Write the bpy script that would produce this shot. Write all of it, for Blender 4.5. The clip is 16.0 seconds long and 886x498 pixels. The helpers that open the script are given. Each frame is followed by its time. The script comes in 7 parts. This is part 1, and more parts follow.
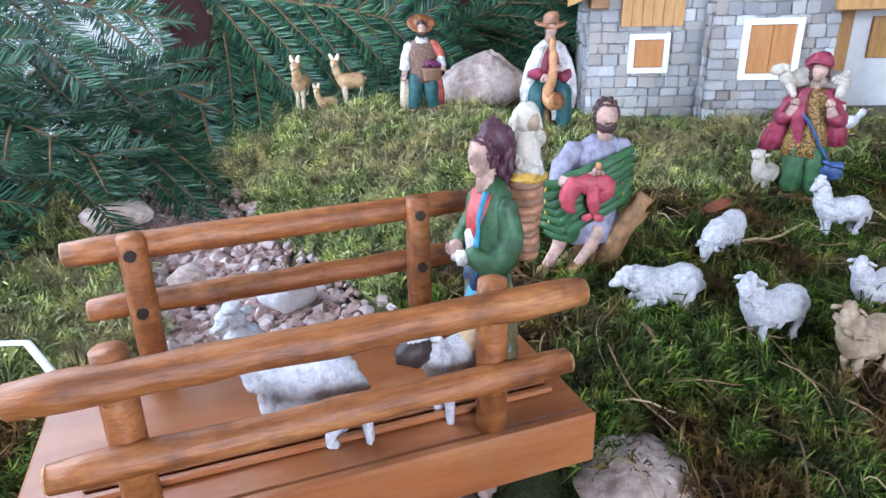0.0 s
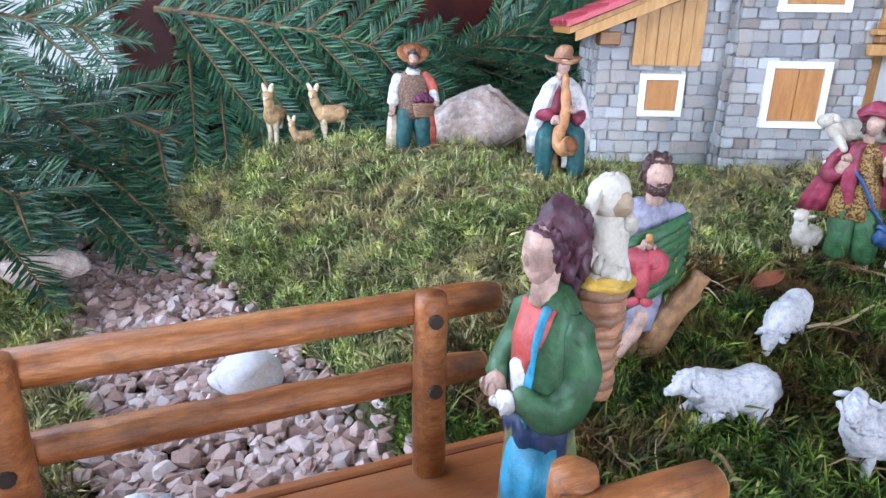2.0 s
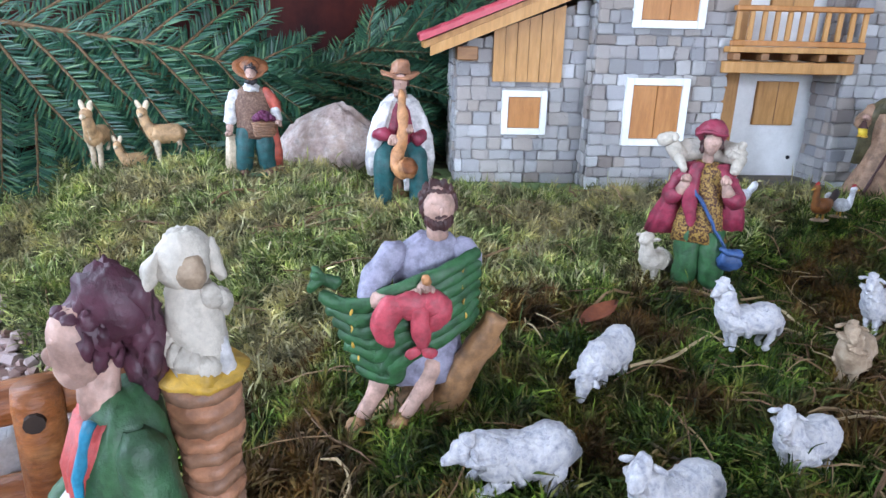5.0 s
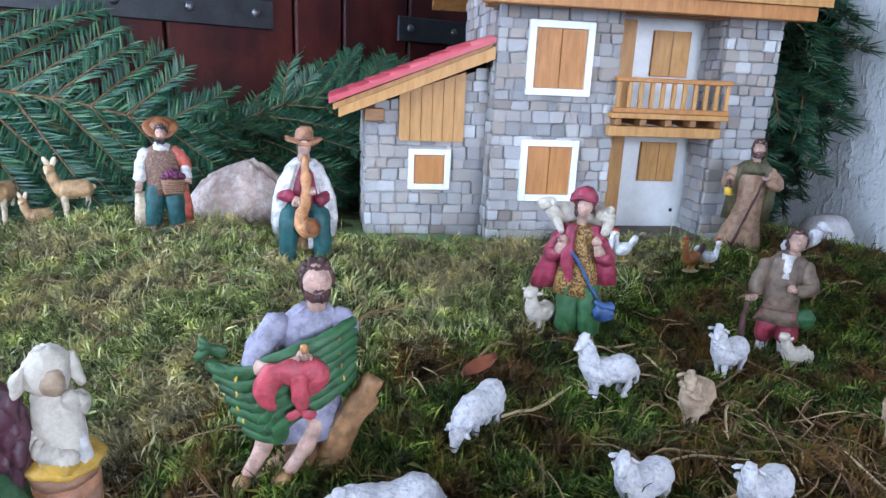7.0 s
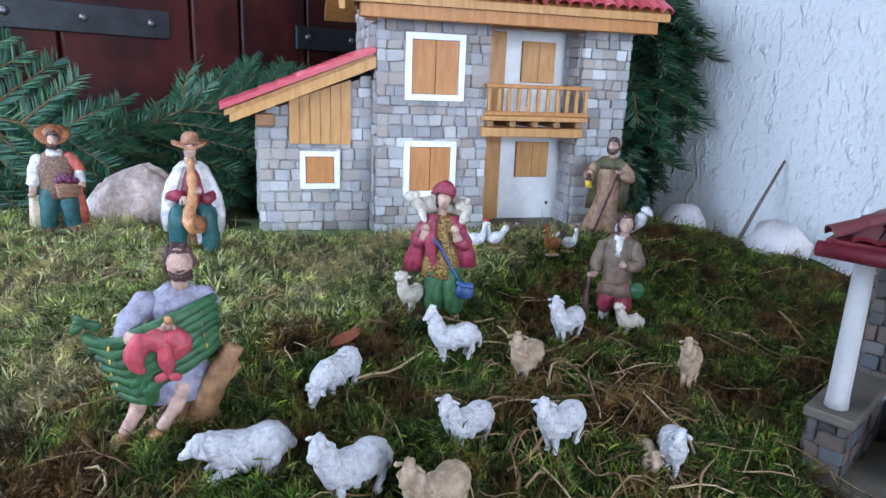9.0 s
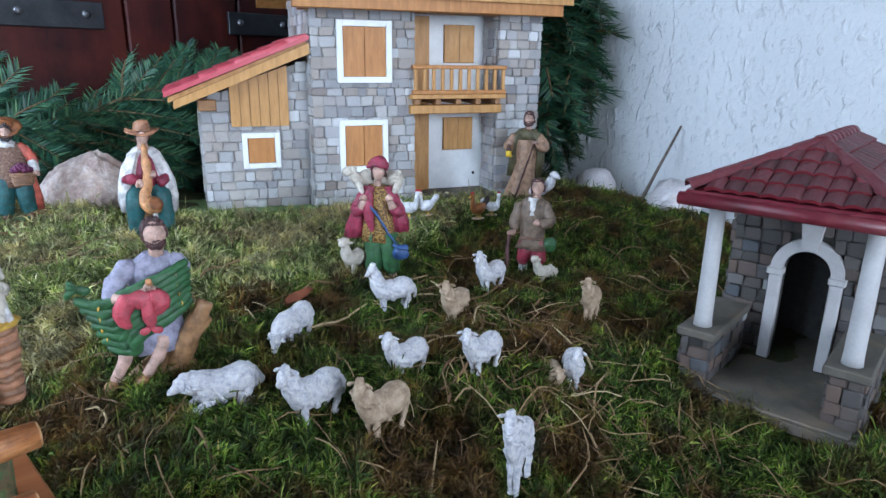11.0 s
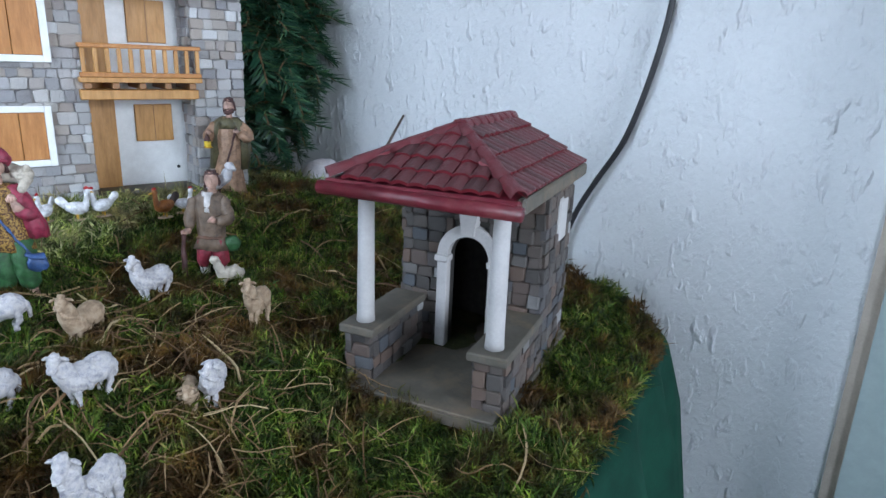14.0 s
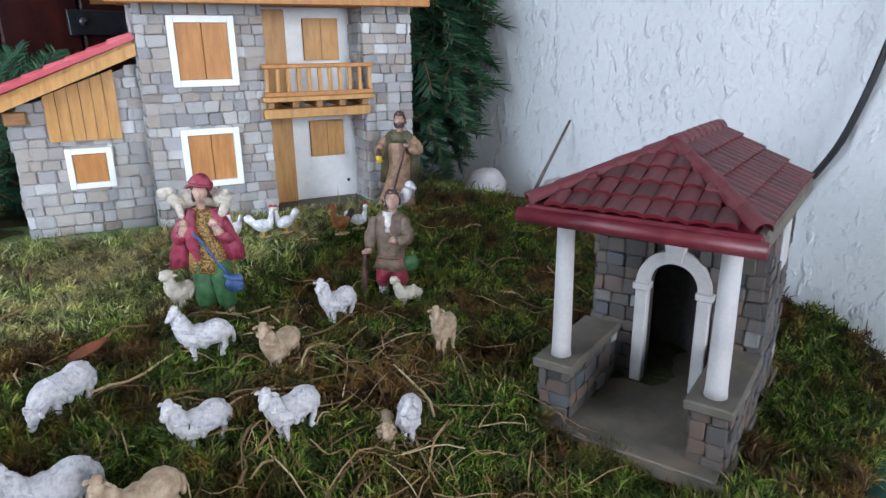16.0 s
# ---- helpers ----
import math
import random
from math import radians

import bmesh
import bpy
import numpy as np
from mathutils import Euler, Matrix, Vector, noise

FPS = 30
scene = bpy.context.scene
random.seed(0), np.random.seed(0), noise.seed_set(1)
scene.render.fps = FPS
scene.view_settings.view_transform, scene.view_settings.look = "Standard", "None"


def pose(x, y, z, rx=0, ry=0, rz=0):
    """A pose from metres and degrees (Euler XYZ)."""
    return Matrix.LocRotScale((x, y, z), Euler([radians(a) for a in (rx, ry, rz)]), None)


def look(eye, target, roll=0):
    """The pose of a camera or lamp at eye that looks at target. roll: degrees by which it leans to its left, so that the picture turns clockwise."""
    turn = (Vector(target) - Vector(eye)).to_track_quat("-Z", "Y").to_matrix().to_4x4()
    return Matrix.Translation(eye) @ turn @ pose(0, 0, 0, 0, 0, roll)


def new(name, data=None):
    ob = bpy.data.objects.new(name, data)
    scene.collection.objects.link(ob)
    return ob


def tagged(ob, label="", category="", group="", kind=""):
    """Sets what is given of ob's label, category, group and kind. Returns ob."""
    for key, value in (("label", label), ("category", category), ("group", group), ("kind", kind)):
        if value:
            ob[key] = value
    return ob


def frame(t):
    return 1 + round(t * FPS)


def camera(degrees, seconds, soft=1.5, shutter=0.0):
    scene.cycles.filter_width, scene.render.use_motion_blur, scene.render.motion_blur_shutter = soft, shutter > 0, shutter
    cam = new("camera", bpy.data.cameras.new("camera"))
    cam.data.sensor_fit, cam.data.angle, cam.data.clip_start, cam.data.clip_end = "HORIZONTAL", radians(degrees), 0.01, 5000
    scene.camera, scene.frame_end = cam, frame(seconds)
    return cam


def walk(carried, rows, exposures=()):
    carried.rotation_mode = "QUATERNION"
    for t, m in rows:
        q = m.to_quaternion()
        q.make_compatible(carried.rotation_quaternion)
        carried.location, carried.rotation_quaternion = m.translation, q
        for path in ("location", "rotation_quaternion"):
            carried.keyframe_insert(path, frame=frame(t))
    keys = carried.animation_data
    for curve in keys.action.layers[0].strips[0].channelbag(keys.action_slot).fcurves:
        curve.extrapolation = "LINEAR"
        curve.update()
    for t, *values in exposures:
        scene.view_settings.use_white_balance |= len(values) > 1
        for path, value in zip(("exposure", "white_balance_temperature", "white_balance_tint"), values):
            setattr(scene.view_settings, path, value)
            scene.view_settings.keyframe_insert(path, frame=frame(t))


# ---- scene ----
cam = camera(69.2, 16.0)
PATH = [
    (0, (0.027, 0.018, 0.28), (0.814, 1.696, -0.472), -1.6),
    (0.5, (0.026, 0.035, 0.276), (0.862, 1.686, -0.482), -0.7),
    (1, (0.026, 0.05, 0.276), (0.887, 1.701, -0.455), 0.1),
    (1.5, (0.036, 0.065, 0.277), (0.903, 1.726, -0.425), 0.4),
    (2, (0.044, 0.082, 0.276), (0.925, 1.749, -0.392), 0.7),
    (2.5, (0.057, 0.092, 0.274), (0.957, 1.745, -0.402), 0.7),
    (3, (0.075, 0.097, 0.272), (1.015, 1.726, -0.408), 0.9),
    (3.5, (0.085, 0.097, 0.273), (1.057, 1.714, -0.39), 1.0),
    (4, (0.095, 0.095, 0.272), (1.113, 1.692, -0.374), 1.3),
    (6.3, (0.115, 0.064, 0.287), (1.296, 1.583, -0.259), 1.8),
    (6.5, (0.116, 0.061, 0.29), (1.327, 1.562, -0.239), 2.1),
    (7, (0.111, 0.057, 0.294), (1.36, 1.533, -0.219), 2.5),
    (7.5, (0.113, 0.046, 0.3), (1.434, 1.468, -0.185), 2.9),
    (8, (0.11, 0.034, 0.294), (1.455, 1.442, -0.163), 2.8),
    (8.2, (0.114, 0.025, 0.294), (1.487, 1.406, -0.162), 3.1),
    (10.3, (0.08, -0.025, 0.308), (1.501, 1.281, -0.215), 0.7),
    (10.5, (0.075, -0.029, 0.307), (1.515, 1.258, -0.213), 0.6),
    (11, (0.069, -0.043, 0.306), (1.575, 1.146, -0.26), 0.7),
    (11.5, (0.066, -0.059, 0.307), (1.654, 1.02, -0.252), 1.6),
    (12, (0.076, -0.086, 0.31), (1.76, 0.843, -0.241), 1.7),
    (12.5, (0.085, -0.097, 0.307), (1.809, 0.746, -0.256), 1.5),
    (13, (0.105, -0.105, 0.303), (1.862, 0.659, -0.273), 1.8),
    (13.5, (0.126, -0.108, 0.301), (1.906, 0.599, -0.275), 2.3),
    (14, (0.143, -0.104, 0.3), (1.933, 0.581, -0.269), 2.3),
    (14.5, (0.163, -0.095, 0.301), (1.957, 0.582, -0.268), 2.5),
    (15, (0.17, -0.08, 0.301), (1.906, 0.718, -0.29), 1.5),
    (15.5, (0.165, -0.068, 0.304), (1.838, 0.853, -0.289), 0.3),
    (16, (0.153, -0.061, 0.309), (1.753, 0.985, -0.279), -0.9),
]
walk(cam, [(t, look(eye, target, roll)) for t, eye, target, roll in PATH], [(0, -0.18, 6200, 16), (1.5, -0.19, 6250, 16), (4, -0.36, 6350, 16), (8, -0.34, 6050, 15), (11, -0.54, 6150, 11), (12.5, -0.40, 5850, 8), (13.2, -0.46, 6300, 11), (14, -0.54, 6450, 11), (15, -0.56, 6800, 13), (16, -0.46, 6850, 14)])

# ---- world, window light ----
world = bpy.data.worlds.new("sky_world")
scene.world = world
world.use_nodes = True
wn = world.node_tree
sky = wn.nodes.new("ShaderNodeTexSky")
sky.sky_type = "NISHITA"
sky.sun_disc = False
sky.sun_elevation, sky.sun_rotation = radians(35), radians(205)
wn.links.new(sky.outputs[0], wn.nodes["Background"].inputs[0])
wn.nodes["Background"].inputs[1].default_value = 0.15


def window_lamp(name, eye, target, w, h, watts, colour):
    data = bpy.data.lights.new(name, "AREA")
    data.shape, data.size, data.size_y, data.energy, data.color = "RECTANGLE", w, h, watts, colour
    ob = new(name, data)
    ob.matrix_world = look(eye, target)
    return ob


window_lamp("west_window_light", (-1.30, 0.05, 0.56), (0.2, 0.15, 0.30), 0.76, 0.76, 66.0, (0.64, 0.80, 1.0))
window_lamp("north_window_light", (-0.40, 0.735, 0.66), (0.12, 0.22, 0.10), 0.86, 1.05, 28.0, (0.66, 0.815, 1.0))
window_lamp("south_window_light", (-0.17, -1.44, 0.50), (0.40, 0.10, 0.20), 0.68, 0.72, 44.0, (0.72, 0.84, 1.0))


# ---- materials ----
def node(nt, kind, **sets):
    n = nt.nodes.new(kind)
    for key, value in sets.items():
        n.inputs[key.replace("_", " ")].default_value = value
    return n


def ramp(nt, stops):
    n = nt.nodes.new("ShaderNodeValToRGB")
    el = n.color_ramp.elements
    while len(el) < len(stops):
        el.new(0.5)
    for e, (pos, col) in zip(el, stops):
        e.position, e.color = pos, (*col, 1)
    return n


def mixed(nt, fac, a, b, blend="MIX"):
    n = nt.nodes.new("ShaderNodeMix")
    n.data_type, n.blend_type = "RGBA", blend
    for sock, val in ((n.inputs[0], fac), (n.inputs[6], a), (n.inputs[7], b)):
        if hasattr(val, "links"):
            nt.links.new(val, sock)
        else:
            sock.default_value = val if isinstance(val, float) else (*val, 1)
    return n.outputs[2]


def material(name, stops, rough=0.6, metal=0.0, by="noise", scale=90.0, grain=0.25, grain_scale=600.0, bump=0.25, bump_scale=500.0,
             bump_dist=0.0006, stretch=(1, 1, 1), dirt=None, dirt_scale=40.0, dirt_amount=0.4, spec=0.4, rough_var=0.15):
    """stops: colour ramp over noise, Object Info's Random ("object") or Random Per Island ("island")."""
    m = bpy.data.materials.new(name)
    m.use_nodes = True
    nt = m.node_tree
    bsdf = nt.nodes["Principled BSDF"]
    tc = nt.nodes.new("ShaderNodeTexCoord")
    mp = nt.nodes.new("ShaderNodeMapping")
    mp.inputs["Scale"].default_value = stretch
    nt.links.new(tc.outputs["Object"], mp.inputs[0])
    coords = mp.outputs[0]
    n1 = node(nt, "ShaderNodeTexNoise", Scale=scale, Detail=5.0, Roughness=0.6)
    nt.links.new(coords, n1.inputs["Vector"])
    r = ramp(nt, stops)
    if by == "object":
        src = nt.nodes.new("ShaderNodeObjectInfo").outputs["Random"]
    elif by == "island":
        src = nt.nodes.new("ShaderNodeNewGeometry").outputs["Random Per Island"]
    else:
        spread = nt.nodes.new("ShaderNodeMapRange")
        spread.inputs[1].default_value, spread.inputs[2].default_value = 0.3, 0.7
        nt.links.new(n1.outputs[0], spread.inputs[0])
        src = spread.outputs[0]
    nt.links.new(src, r.inputs[0])
    col = r.outputs[0]
    n2 = node(nt, "ShaderNodeTexNoise", Scale=grain_scale, Detail=4.0, Roughness=0.7)
    nt.links.new(coords, n2.inputs["Vector"])
    if grain:
        g = ramp(nt, [(0.3, (1 - grain,) * 3), (0.7, (1 + grain * 0.6,) * 3)])
        nt.links.new(n2.outputs[0], g.inputs[0])
        col = mixed(nt, 1.0, col, g.outputs[0], "MULTIPLY")
    if dirt:
        n3 = node(nt, "ShaderNodeTexNoise", Scale=dirt_scale, Detail=6.0, Roughness=0.65)
        nt.links.new(tc.outputs["Object"], n3.inputs["Vector"])
        dr = ramp(nt, [(0.48, (0, 0, 0)), (0.68, (dirt_amount,) * 3)])
        nt.links.new(n3.outputs[0], dr.inputs[0])
        col = mixed(nt, dr.outputs[0], col, dirt)
    nt.links.new(col, bsdf.inputs["Base Color"])
    rr = nt.nodes.new("ShaderNodeMapRange")
    rr.inputs[3].default_value, rr.inputs[4].default_value = max(0.05, rough - rough_var), min(1.0, rough + rough_var)
    nt.links.new(n2.outputs[0], rr.inputs[0])
    nt.links.new(rr.outputs[0], bsdf.inputs["Roughness"])
    bsdf.inputs["Metallic"].default_value = metal
    bsdf.inputs["Specular IOR Level"].default_value = spec
    if bump:
        nb = node(nt, "ShaderNodeTexNoise", Scale=bump_scale, Detail=5.0, Roughness=0.6)
        nt.links.new(coords, nb.inputs["Vector"])
        b = node(nt, "ShaderNodeBump", Strength=bump, Distance=bump_dist)
        nt.links.new(nb.outputs[0], b.inputs["Height"])
        nt.links.new(b.outputs[0], bsdf.inputs["Normal"])
    return m


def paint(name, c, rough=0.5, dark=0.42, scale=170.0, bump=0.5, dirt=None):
    """Hand-brushed figurine paint: the colour, thin darker washes imitating crevice shade, rubbed spots."""
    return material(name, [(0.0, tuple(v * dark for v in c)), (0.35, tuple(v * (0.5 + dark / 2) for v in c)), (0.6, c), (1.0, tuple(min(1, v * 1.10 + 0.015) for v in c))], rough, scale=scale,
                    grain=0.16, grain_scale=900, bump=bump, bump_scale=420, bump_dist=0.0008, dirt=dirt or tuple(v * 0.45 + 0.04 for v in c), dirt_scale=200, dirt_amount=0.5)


M = {}
M["rail_wood"] = material("varnished_rail_wood", [(0, (0.17, 0.050, 0.014)), (0.35, (0.30, 0.098, 0.028)), (0.65, (0.38, 0.135, 0.042)), (1, (0.47, 0.20, 0.072))], 0.42, scale=30, stretch=(1, 6, 6), grain=0.38,
                          grain_scale=190, bump=0.5, bump_scale=150, bump_dist=0.0009, dirt=(0.11, 0.036, 0.014), dirt_scale=95, dirt_amount=0.75)
M["deck_wood"] = material("varnished_deck_wood", [(0, (0.23, 0.068, 0.022)), (0.5, (0.32, 0.105, 0.036)), (1, (0.38, 0.15, 0.060))], 0.34, scale=14, stretch=(1, 7, 7), grain=0.15,
                          grain_scale=240, bump=0.12, bump_scale=200, dirt=(0.28, 0.17, 0.10), dirt_scale=30, dirt_amount=0.4)
M["end_wood"] = material("sawn_wood_end", [(0, (0.36, 0.17, 0.07)), (1, (0.50, 0.27, 0.12))], 0.6, scale=300)
M["hole"] = material("dark_drilled_hole", [(0, (0.02, 0.012, 0.01)), (1, (0.05, 0.03, 0.02))], 0.8)
M["ply"] = material("honey_plywood", [(0, (0.36, 0.165, 0.045)), (0.5, (0.48, 0.235, 0.068)), (1, (0.55, 0.29, 0.10))], 0.5, scale=60, stretch=(4, 4, 0.6), grain=0.14, grain_scale=420, bump=0.12)
M["shutter"] = material("brown_shutter_wood", [(0, (0.34, 0.130, 0.028)), (0.5, (0.43, 0.172, 0.042)), (1, (0.50, 0.22, 0.062))], 0.5, scale=70, stretch=(4, 4, 0.6), grain=0.14, grain_scale=420, bump=0.12)
M["beam"] = material("dark_stained_beam", [(0, (0.20, 0.09, 0.035)), (1, (0.34, 0.16, 0.06))], 0.5, scale=80, stretch=(0.6, 4, 4), grain=0.2)
M["stone"] = material("split_wall_stone", [(0.0, (0.280, 0.269, 0.274)), (0.16, (0.526, 0.510, 0.498)), (0.30, (0.358, 0.353, 0.375)), (0.40, (0.448, 0.392, 0.347)), (0.48, (0.627, 0.599, 0.571)), (0.62, (0.482, 0.470, 0.482)),
                      (0.72, (0.493, 0.420, 0.364)), (0.82, (0.325, 0.263, 0.230)), (0.90, (0.538, 0.510, 0.504)), (1.0, (0.820, 0.820, 0.818))], 0.8, by="object", grain=0.35, grain_scale=420,
                      bump=0.8, bump_scale=340, bump_dist=0.0010, dirt=(0.46, 0.44, 0.43), dirt_scale=160, dirt_amount=0.55)
# dark painted stone, its colours lowered further to hold the chapel's shade
M["chapel_stone"] = material("painted_chapel_stone_in_shade", [(0.0, (0.035, 0.031, 0.030)), (0.25, (0.075, 0.065, 0.060)), (0.45, (0.105, 0.078, 0.064)), (0.6, (0.060, 0.068, 0.080)), (0.75, (0.125, 0.080, 0.060)),
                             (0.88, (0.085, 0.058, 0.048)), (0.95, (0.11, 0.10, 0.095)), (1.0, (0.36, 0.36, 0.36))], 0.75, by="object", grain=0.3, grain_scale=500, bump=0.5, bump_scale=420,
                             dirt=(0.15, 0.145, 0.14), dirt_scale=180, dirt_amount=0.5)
M["mortar"] = material("grey_mortar", [(0, (0.24, 0.22, 0.21)), (1, (0.36, 0.34, 0.32))], 0.9, scale=200, bump=0.5)
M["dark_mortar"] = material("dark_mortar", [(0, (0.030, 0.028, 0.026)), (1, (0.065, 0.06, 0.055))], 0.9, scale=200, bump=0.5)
M["white"] = material("white_painted_wood", [(0, (0.72, 0.72, 0.71)), (1, (0.83, 0.83, 0.82))], 0.55, scale=80, grain=0.05, bump=0.12, dirt=(0.6, 0.58, 0.55), dirt_scale=60, dirt_amount=0.3)
# off-white paint, toned down so the colour includes shade on the columns
M["chapel_white"] = material("off_white_column_in_shade", [(0, (0.36, 0.345, 0.34)), (1, (0.46, 0.445, 0.44))], 0.55, scale=70, grain=0.08, bump=0.15, dirt=(0.36, 0.34, 0.32), dirt_scale=70, dirt_amount=0.35)
M["cement"] = material("grey_cement_slab", [(0, (0.072, 0.064, 0.050)), (1, (0.115, 0.102, 0.084))], 0.75, scale=60, grain=0.15, bump=0.3, dirt=(0.22, 0.15, 0.09), dirt_scale=50, dirt_amount=0.4)
M["red_tile"] = material("pink_red_roof_tile", [(0, (0.36, 0.04, 0.06)), (0.5, (0.52, 0.07, 0.09)), (1, (0.60, 0.14, 0.16))], 0.45, by="object", grain=0.2, dirt=(0.25, 0.03, 0.04), dirt_scale=150, dirt_amount=0.5)
M["dark_tile"] = material("maroon_roof_tile", [(0, (0.062, 0.018, 0.020)), (0.5, (0.105, 0.022, 0.027)), (1, (0.15, 0.028, 0.036))], 0.36, by="object", grain=0.3, bump=0.4,
                          dirt=(0.10, 0.075, 0.070), dirt_scale=150, dirt_amount=0.9)
M["tile_edge"] = material("worn_red_tile_edge", [(0, (0.07, 0.007, 0.012)), (0.5, (0.15, 0.012, 0.020)), (1, (0.23, 0.022, 0.034))], 0.35, scale=140, grain=0.3, bump=0.3)
M["ridge_red"] = material("red_hip_tile", [(0, (0.06, 0.007, 0.012)), (0.6, (0.14, 0.011, 0.019)), (1, (0.20, 0.02, 0.03))], 0.35, scale=120, grain=0.3, bump=0.4, dirt=(0.10, 0.07, 0.07), dirt_scale=140, dirt_amount=0.7)
M["maroon"] = material("maroon_fascia", [(0, (0.085, 0.008, 0.015)), (1, (0.155, 0.016, 0.027))], 0.4, scale=90, grain=0.2, dirt=(0.17, 0.06, 0.055), dirt_scale=70, dirt_amount=0.35)
M["green_board"] = material("green_flocked_board", [(0, (0.10, 0.16, 0.05)), (1, (0.17, 0.24, 0.10))], 0.9, scale=120, grain=0.3, bump=0.4)
M["soil"] = material("dark_moss_soil", [(0, (0.025, 0.03, 0.008)), (0.5, (0.05, 0.055, 0.014)), (1, (0.08, 0.06, 0.025))], 0.95, scale=60, grain=0.5, bump=0.8, bump_scale=300, bump_dist=0.003)
M["straw"] = material("dry_straw", [(0, (0.09, 0.045, 0.018)), (0.5, (0.19, 0.11, 0.05)), (0.85, (0.30, 0.20, 0.10)), (1, (0.42, 0.32, 0.18))], 0.7, by="island", grain=0.2)
M["needle"] = material("fir_needles", [(0, (0.008, 0.036, 0.024)), (0.5, (0.019, 0.076, 0.041)), (0.85, (0.047, 0.127, 0.060)), (1, (0.10, 0.18, 0.07))], 0.42, by="island", grain=0.0, bump=0)
M["bark"] = material("fir_twig_bark", [(0, (0.09, 0.055, 0.025)), (1, (0.21, 0.125, 0.06))], 0.8, scale=300, bump=0.5)
M["rock"] = material("pinkish_fieldstone", [(0, (0.30, 0.20, 0.17)), (0.45, (0.46, 0.345, 0.30)), (1, (0.62, 0.54, 0.50))], 0.85, scale=70, grain=0.4, grain_scale=220, bump=0.9, bump_scale=130, bump_dist=0.0025,
                     dirt=(0.45, 0.27, 0.17), dirt_scale=40, dirt_amount=0.5)
M["white_rock"] = material("pale_quartz_stone", [(0, (0.46, 0.43, 0.44)), (1, (0.66, 0.62, 0.62))], 0.8, scale=60, grain=0.2, bump=0.5, bump_scale=220, bump_dist=0.0012, dirt=(0.42, 0.27, 0.17), dirt_scale=50, dirt_amount=0.35)
M["pebble"] = material("crushed_gravel", [(0, (0.30, 0.18, 0.155)), (0.3, (0.42, 0.285, 0.25)), (0.6, (0.39, 0.31, 0.30)), (0.85, (0.48, 0.36, 0.33)), (1, (0.62, 0.54, 0.52))], 0.85, by="object", grain=0.25, grain_scale=300, bump=0.5)
M["grit"] = material("gravel_grit", [(0, (0.24, 0.14, 0.115)), (0.5, (0.34, 0.22, 0.185)), (1, (0.48, 0.38, 0.36))], 0.88, by="island", grain=0.25, grain_scale=300, bump=0.4)
M["door_red"] = material("oxblood_painted_boards", [(0, (0.014, 0.0020, 0.0020)), (0.5, (0.028, 0.0034, 0.0032)), (1, (0.046, 0.0065, 0.005))], 0.5, scale=9, stretch=(5, 5, 0.7), grain=0.2, grain_scale=90,
                         bump=0.15, bump_scale=80, dirt=(0.12, 0.02, 0.010), dirt_scale=9, dirt_amount=0.5, spec=0.2)
bd = bpy.data.materials.new("pale_daylight_haze")
bd.use_nodes = True
em = bd.node_tree.nodes.new("ShaderNodeEmission")
em.inputs[0].default_value, em.inputs[1].default_value = (0.74, 0.87, 1.0, 1), 1.1
bd.node_tree.links.new(em.outputs[0], bd.node_tree.nodes["Material Output"].inputs[0])
M["haze"] = bd
M["groove"] = material("black_board_joint", [(0, (0.008, 0.006, 0.006)), (1, (0.02, 0.015, 0.015))], 0.6)
M["iron"] = material("black_forged_iron", [(0, (0.012, 0.014, 0.016)), (1, (0.03, 0.033, 0.037))], 0.42, 0.3, scale=60, grain=0.3, bump=0.3)
M["bolt"] = material("worn_iron_bolt", [(0, (0.05, 0.05, 0.055)), (1, (0.18, 0.18, 0.19))], 0.35, 0.7, scale=150)
M["cloth"] = material("dark_green_cloth", [(0, (0.002, 0.022, 0.014)), (1, (0.005, 0.042, 0.026))], 0.85, scale=30, grain=0.25, grain_scale=700, bump=0.2, spec=0.12)
M["cable"] = material("black_cable", [(0, (0.012, 0.012, 0.014)), (1, (0.03, 0.03, 0.034))], 0.4)
M["stick"] = material("grey_twig", [(0, (0.08, 0.06, 0.05)), (1, (0.17, 0.14, 0.12))], 0.8, scale=200)
M["room"] = material("warm_grey_room_paint", [(0, (0.15, 0.145, 0.135)), (1, (0.19, 0.185, 0.175))], 0.8, scale=4, grain=0.03, grain_scale=40, bump=0.1, bump_scale=60)
M["floor"] = material("grey_stone_floor", [(0, (0.11, 0.10, 0.09)), (1, (0.16, 0.15, 0.135))], 0.6, scale=8, grain=0.2, grain_scale=60, bump=0.2, bump_scale=60)
M["leaf"] = material("dead_leaf", [(0, (0.12, 0.03, 0.015)), (1, (0.24, 0.07, 0.03))], 0.6, scale=120)
M["pane_bar"] = material("white_plastic_strip", [(0, (0.70, 0.71, 0.72)), (1, (0.78, 0.79, 0.8))], 0.35, scale=40, grain=0.04)

M["pane_edge"] = material("beige_trim_paint", [(0, (0.40, 0.33, 0.27)), (1, (0.5, 0.42, 0.35))], 0.5, scale=20, grain=0.1)
M["grey_frame"] = material("grey_green_frame_paint", [(0, (0.20, 0.25, 0.25)), (1, (0.28, 0.33, 0.33))], 0.35, scale=12, grain=0.08, grain_scale=90)

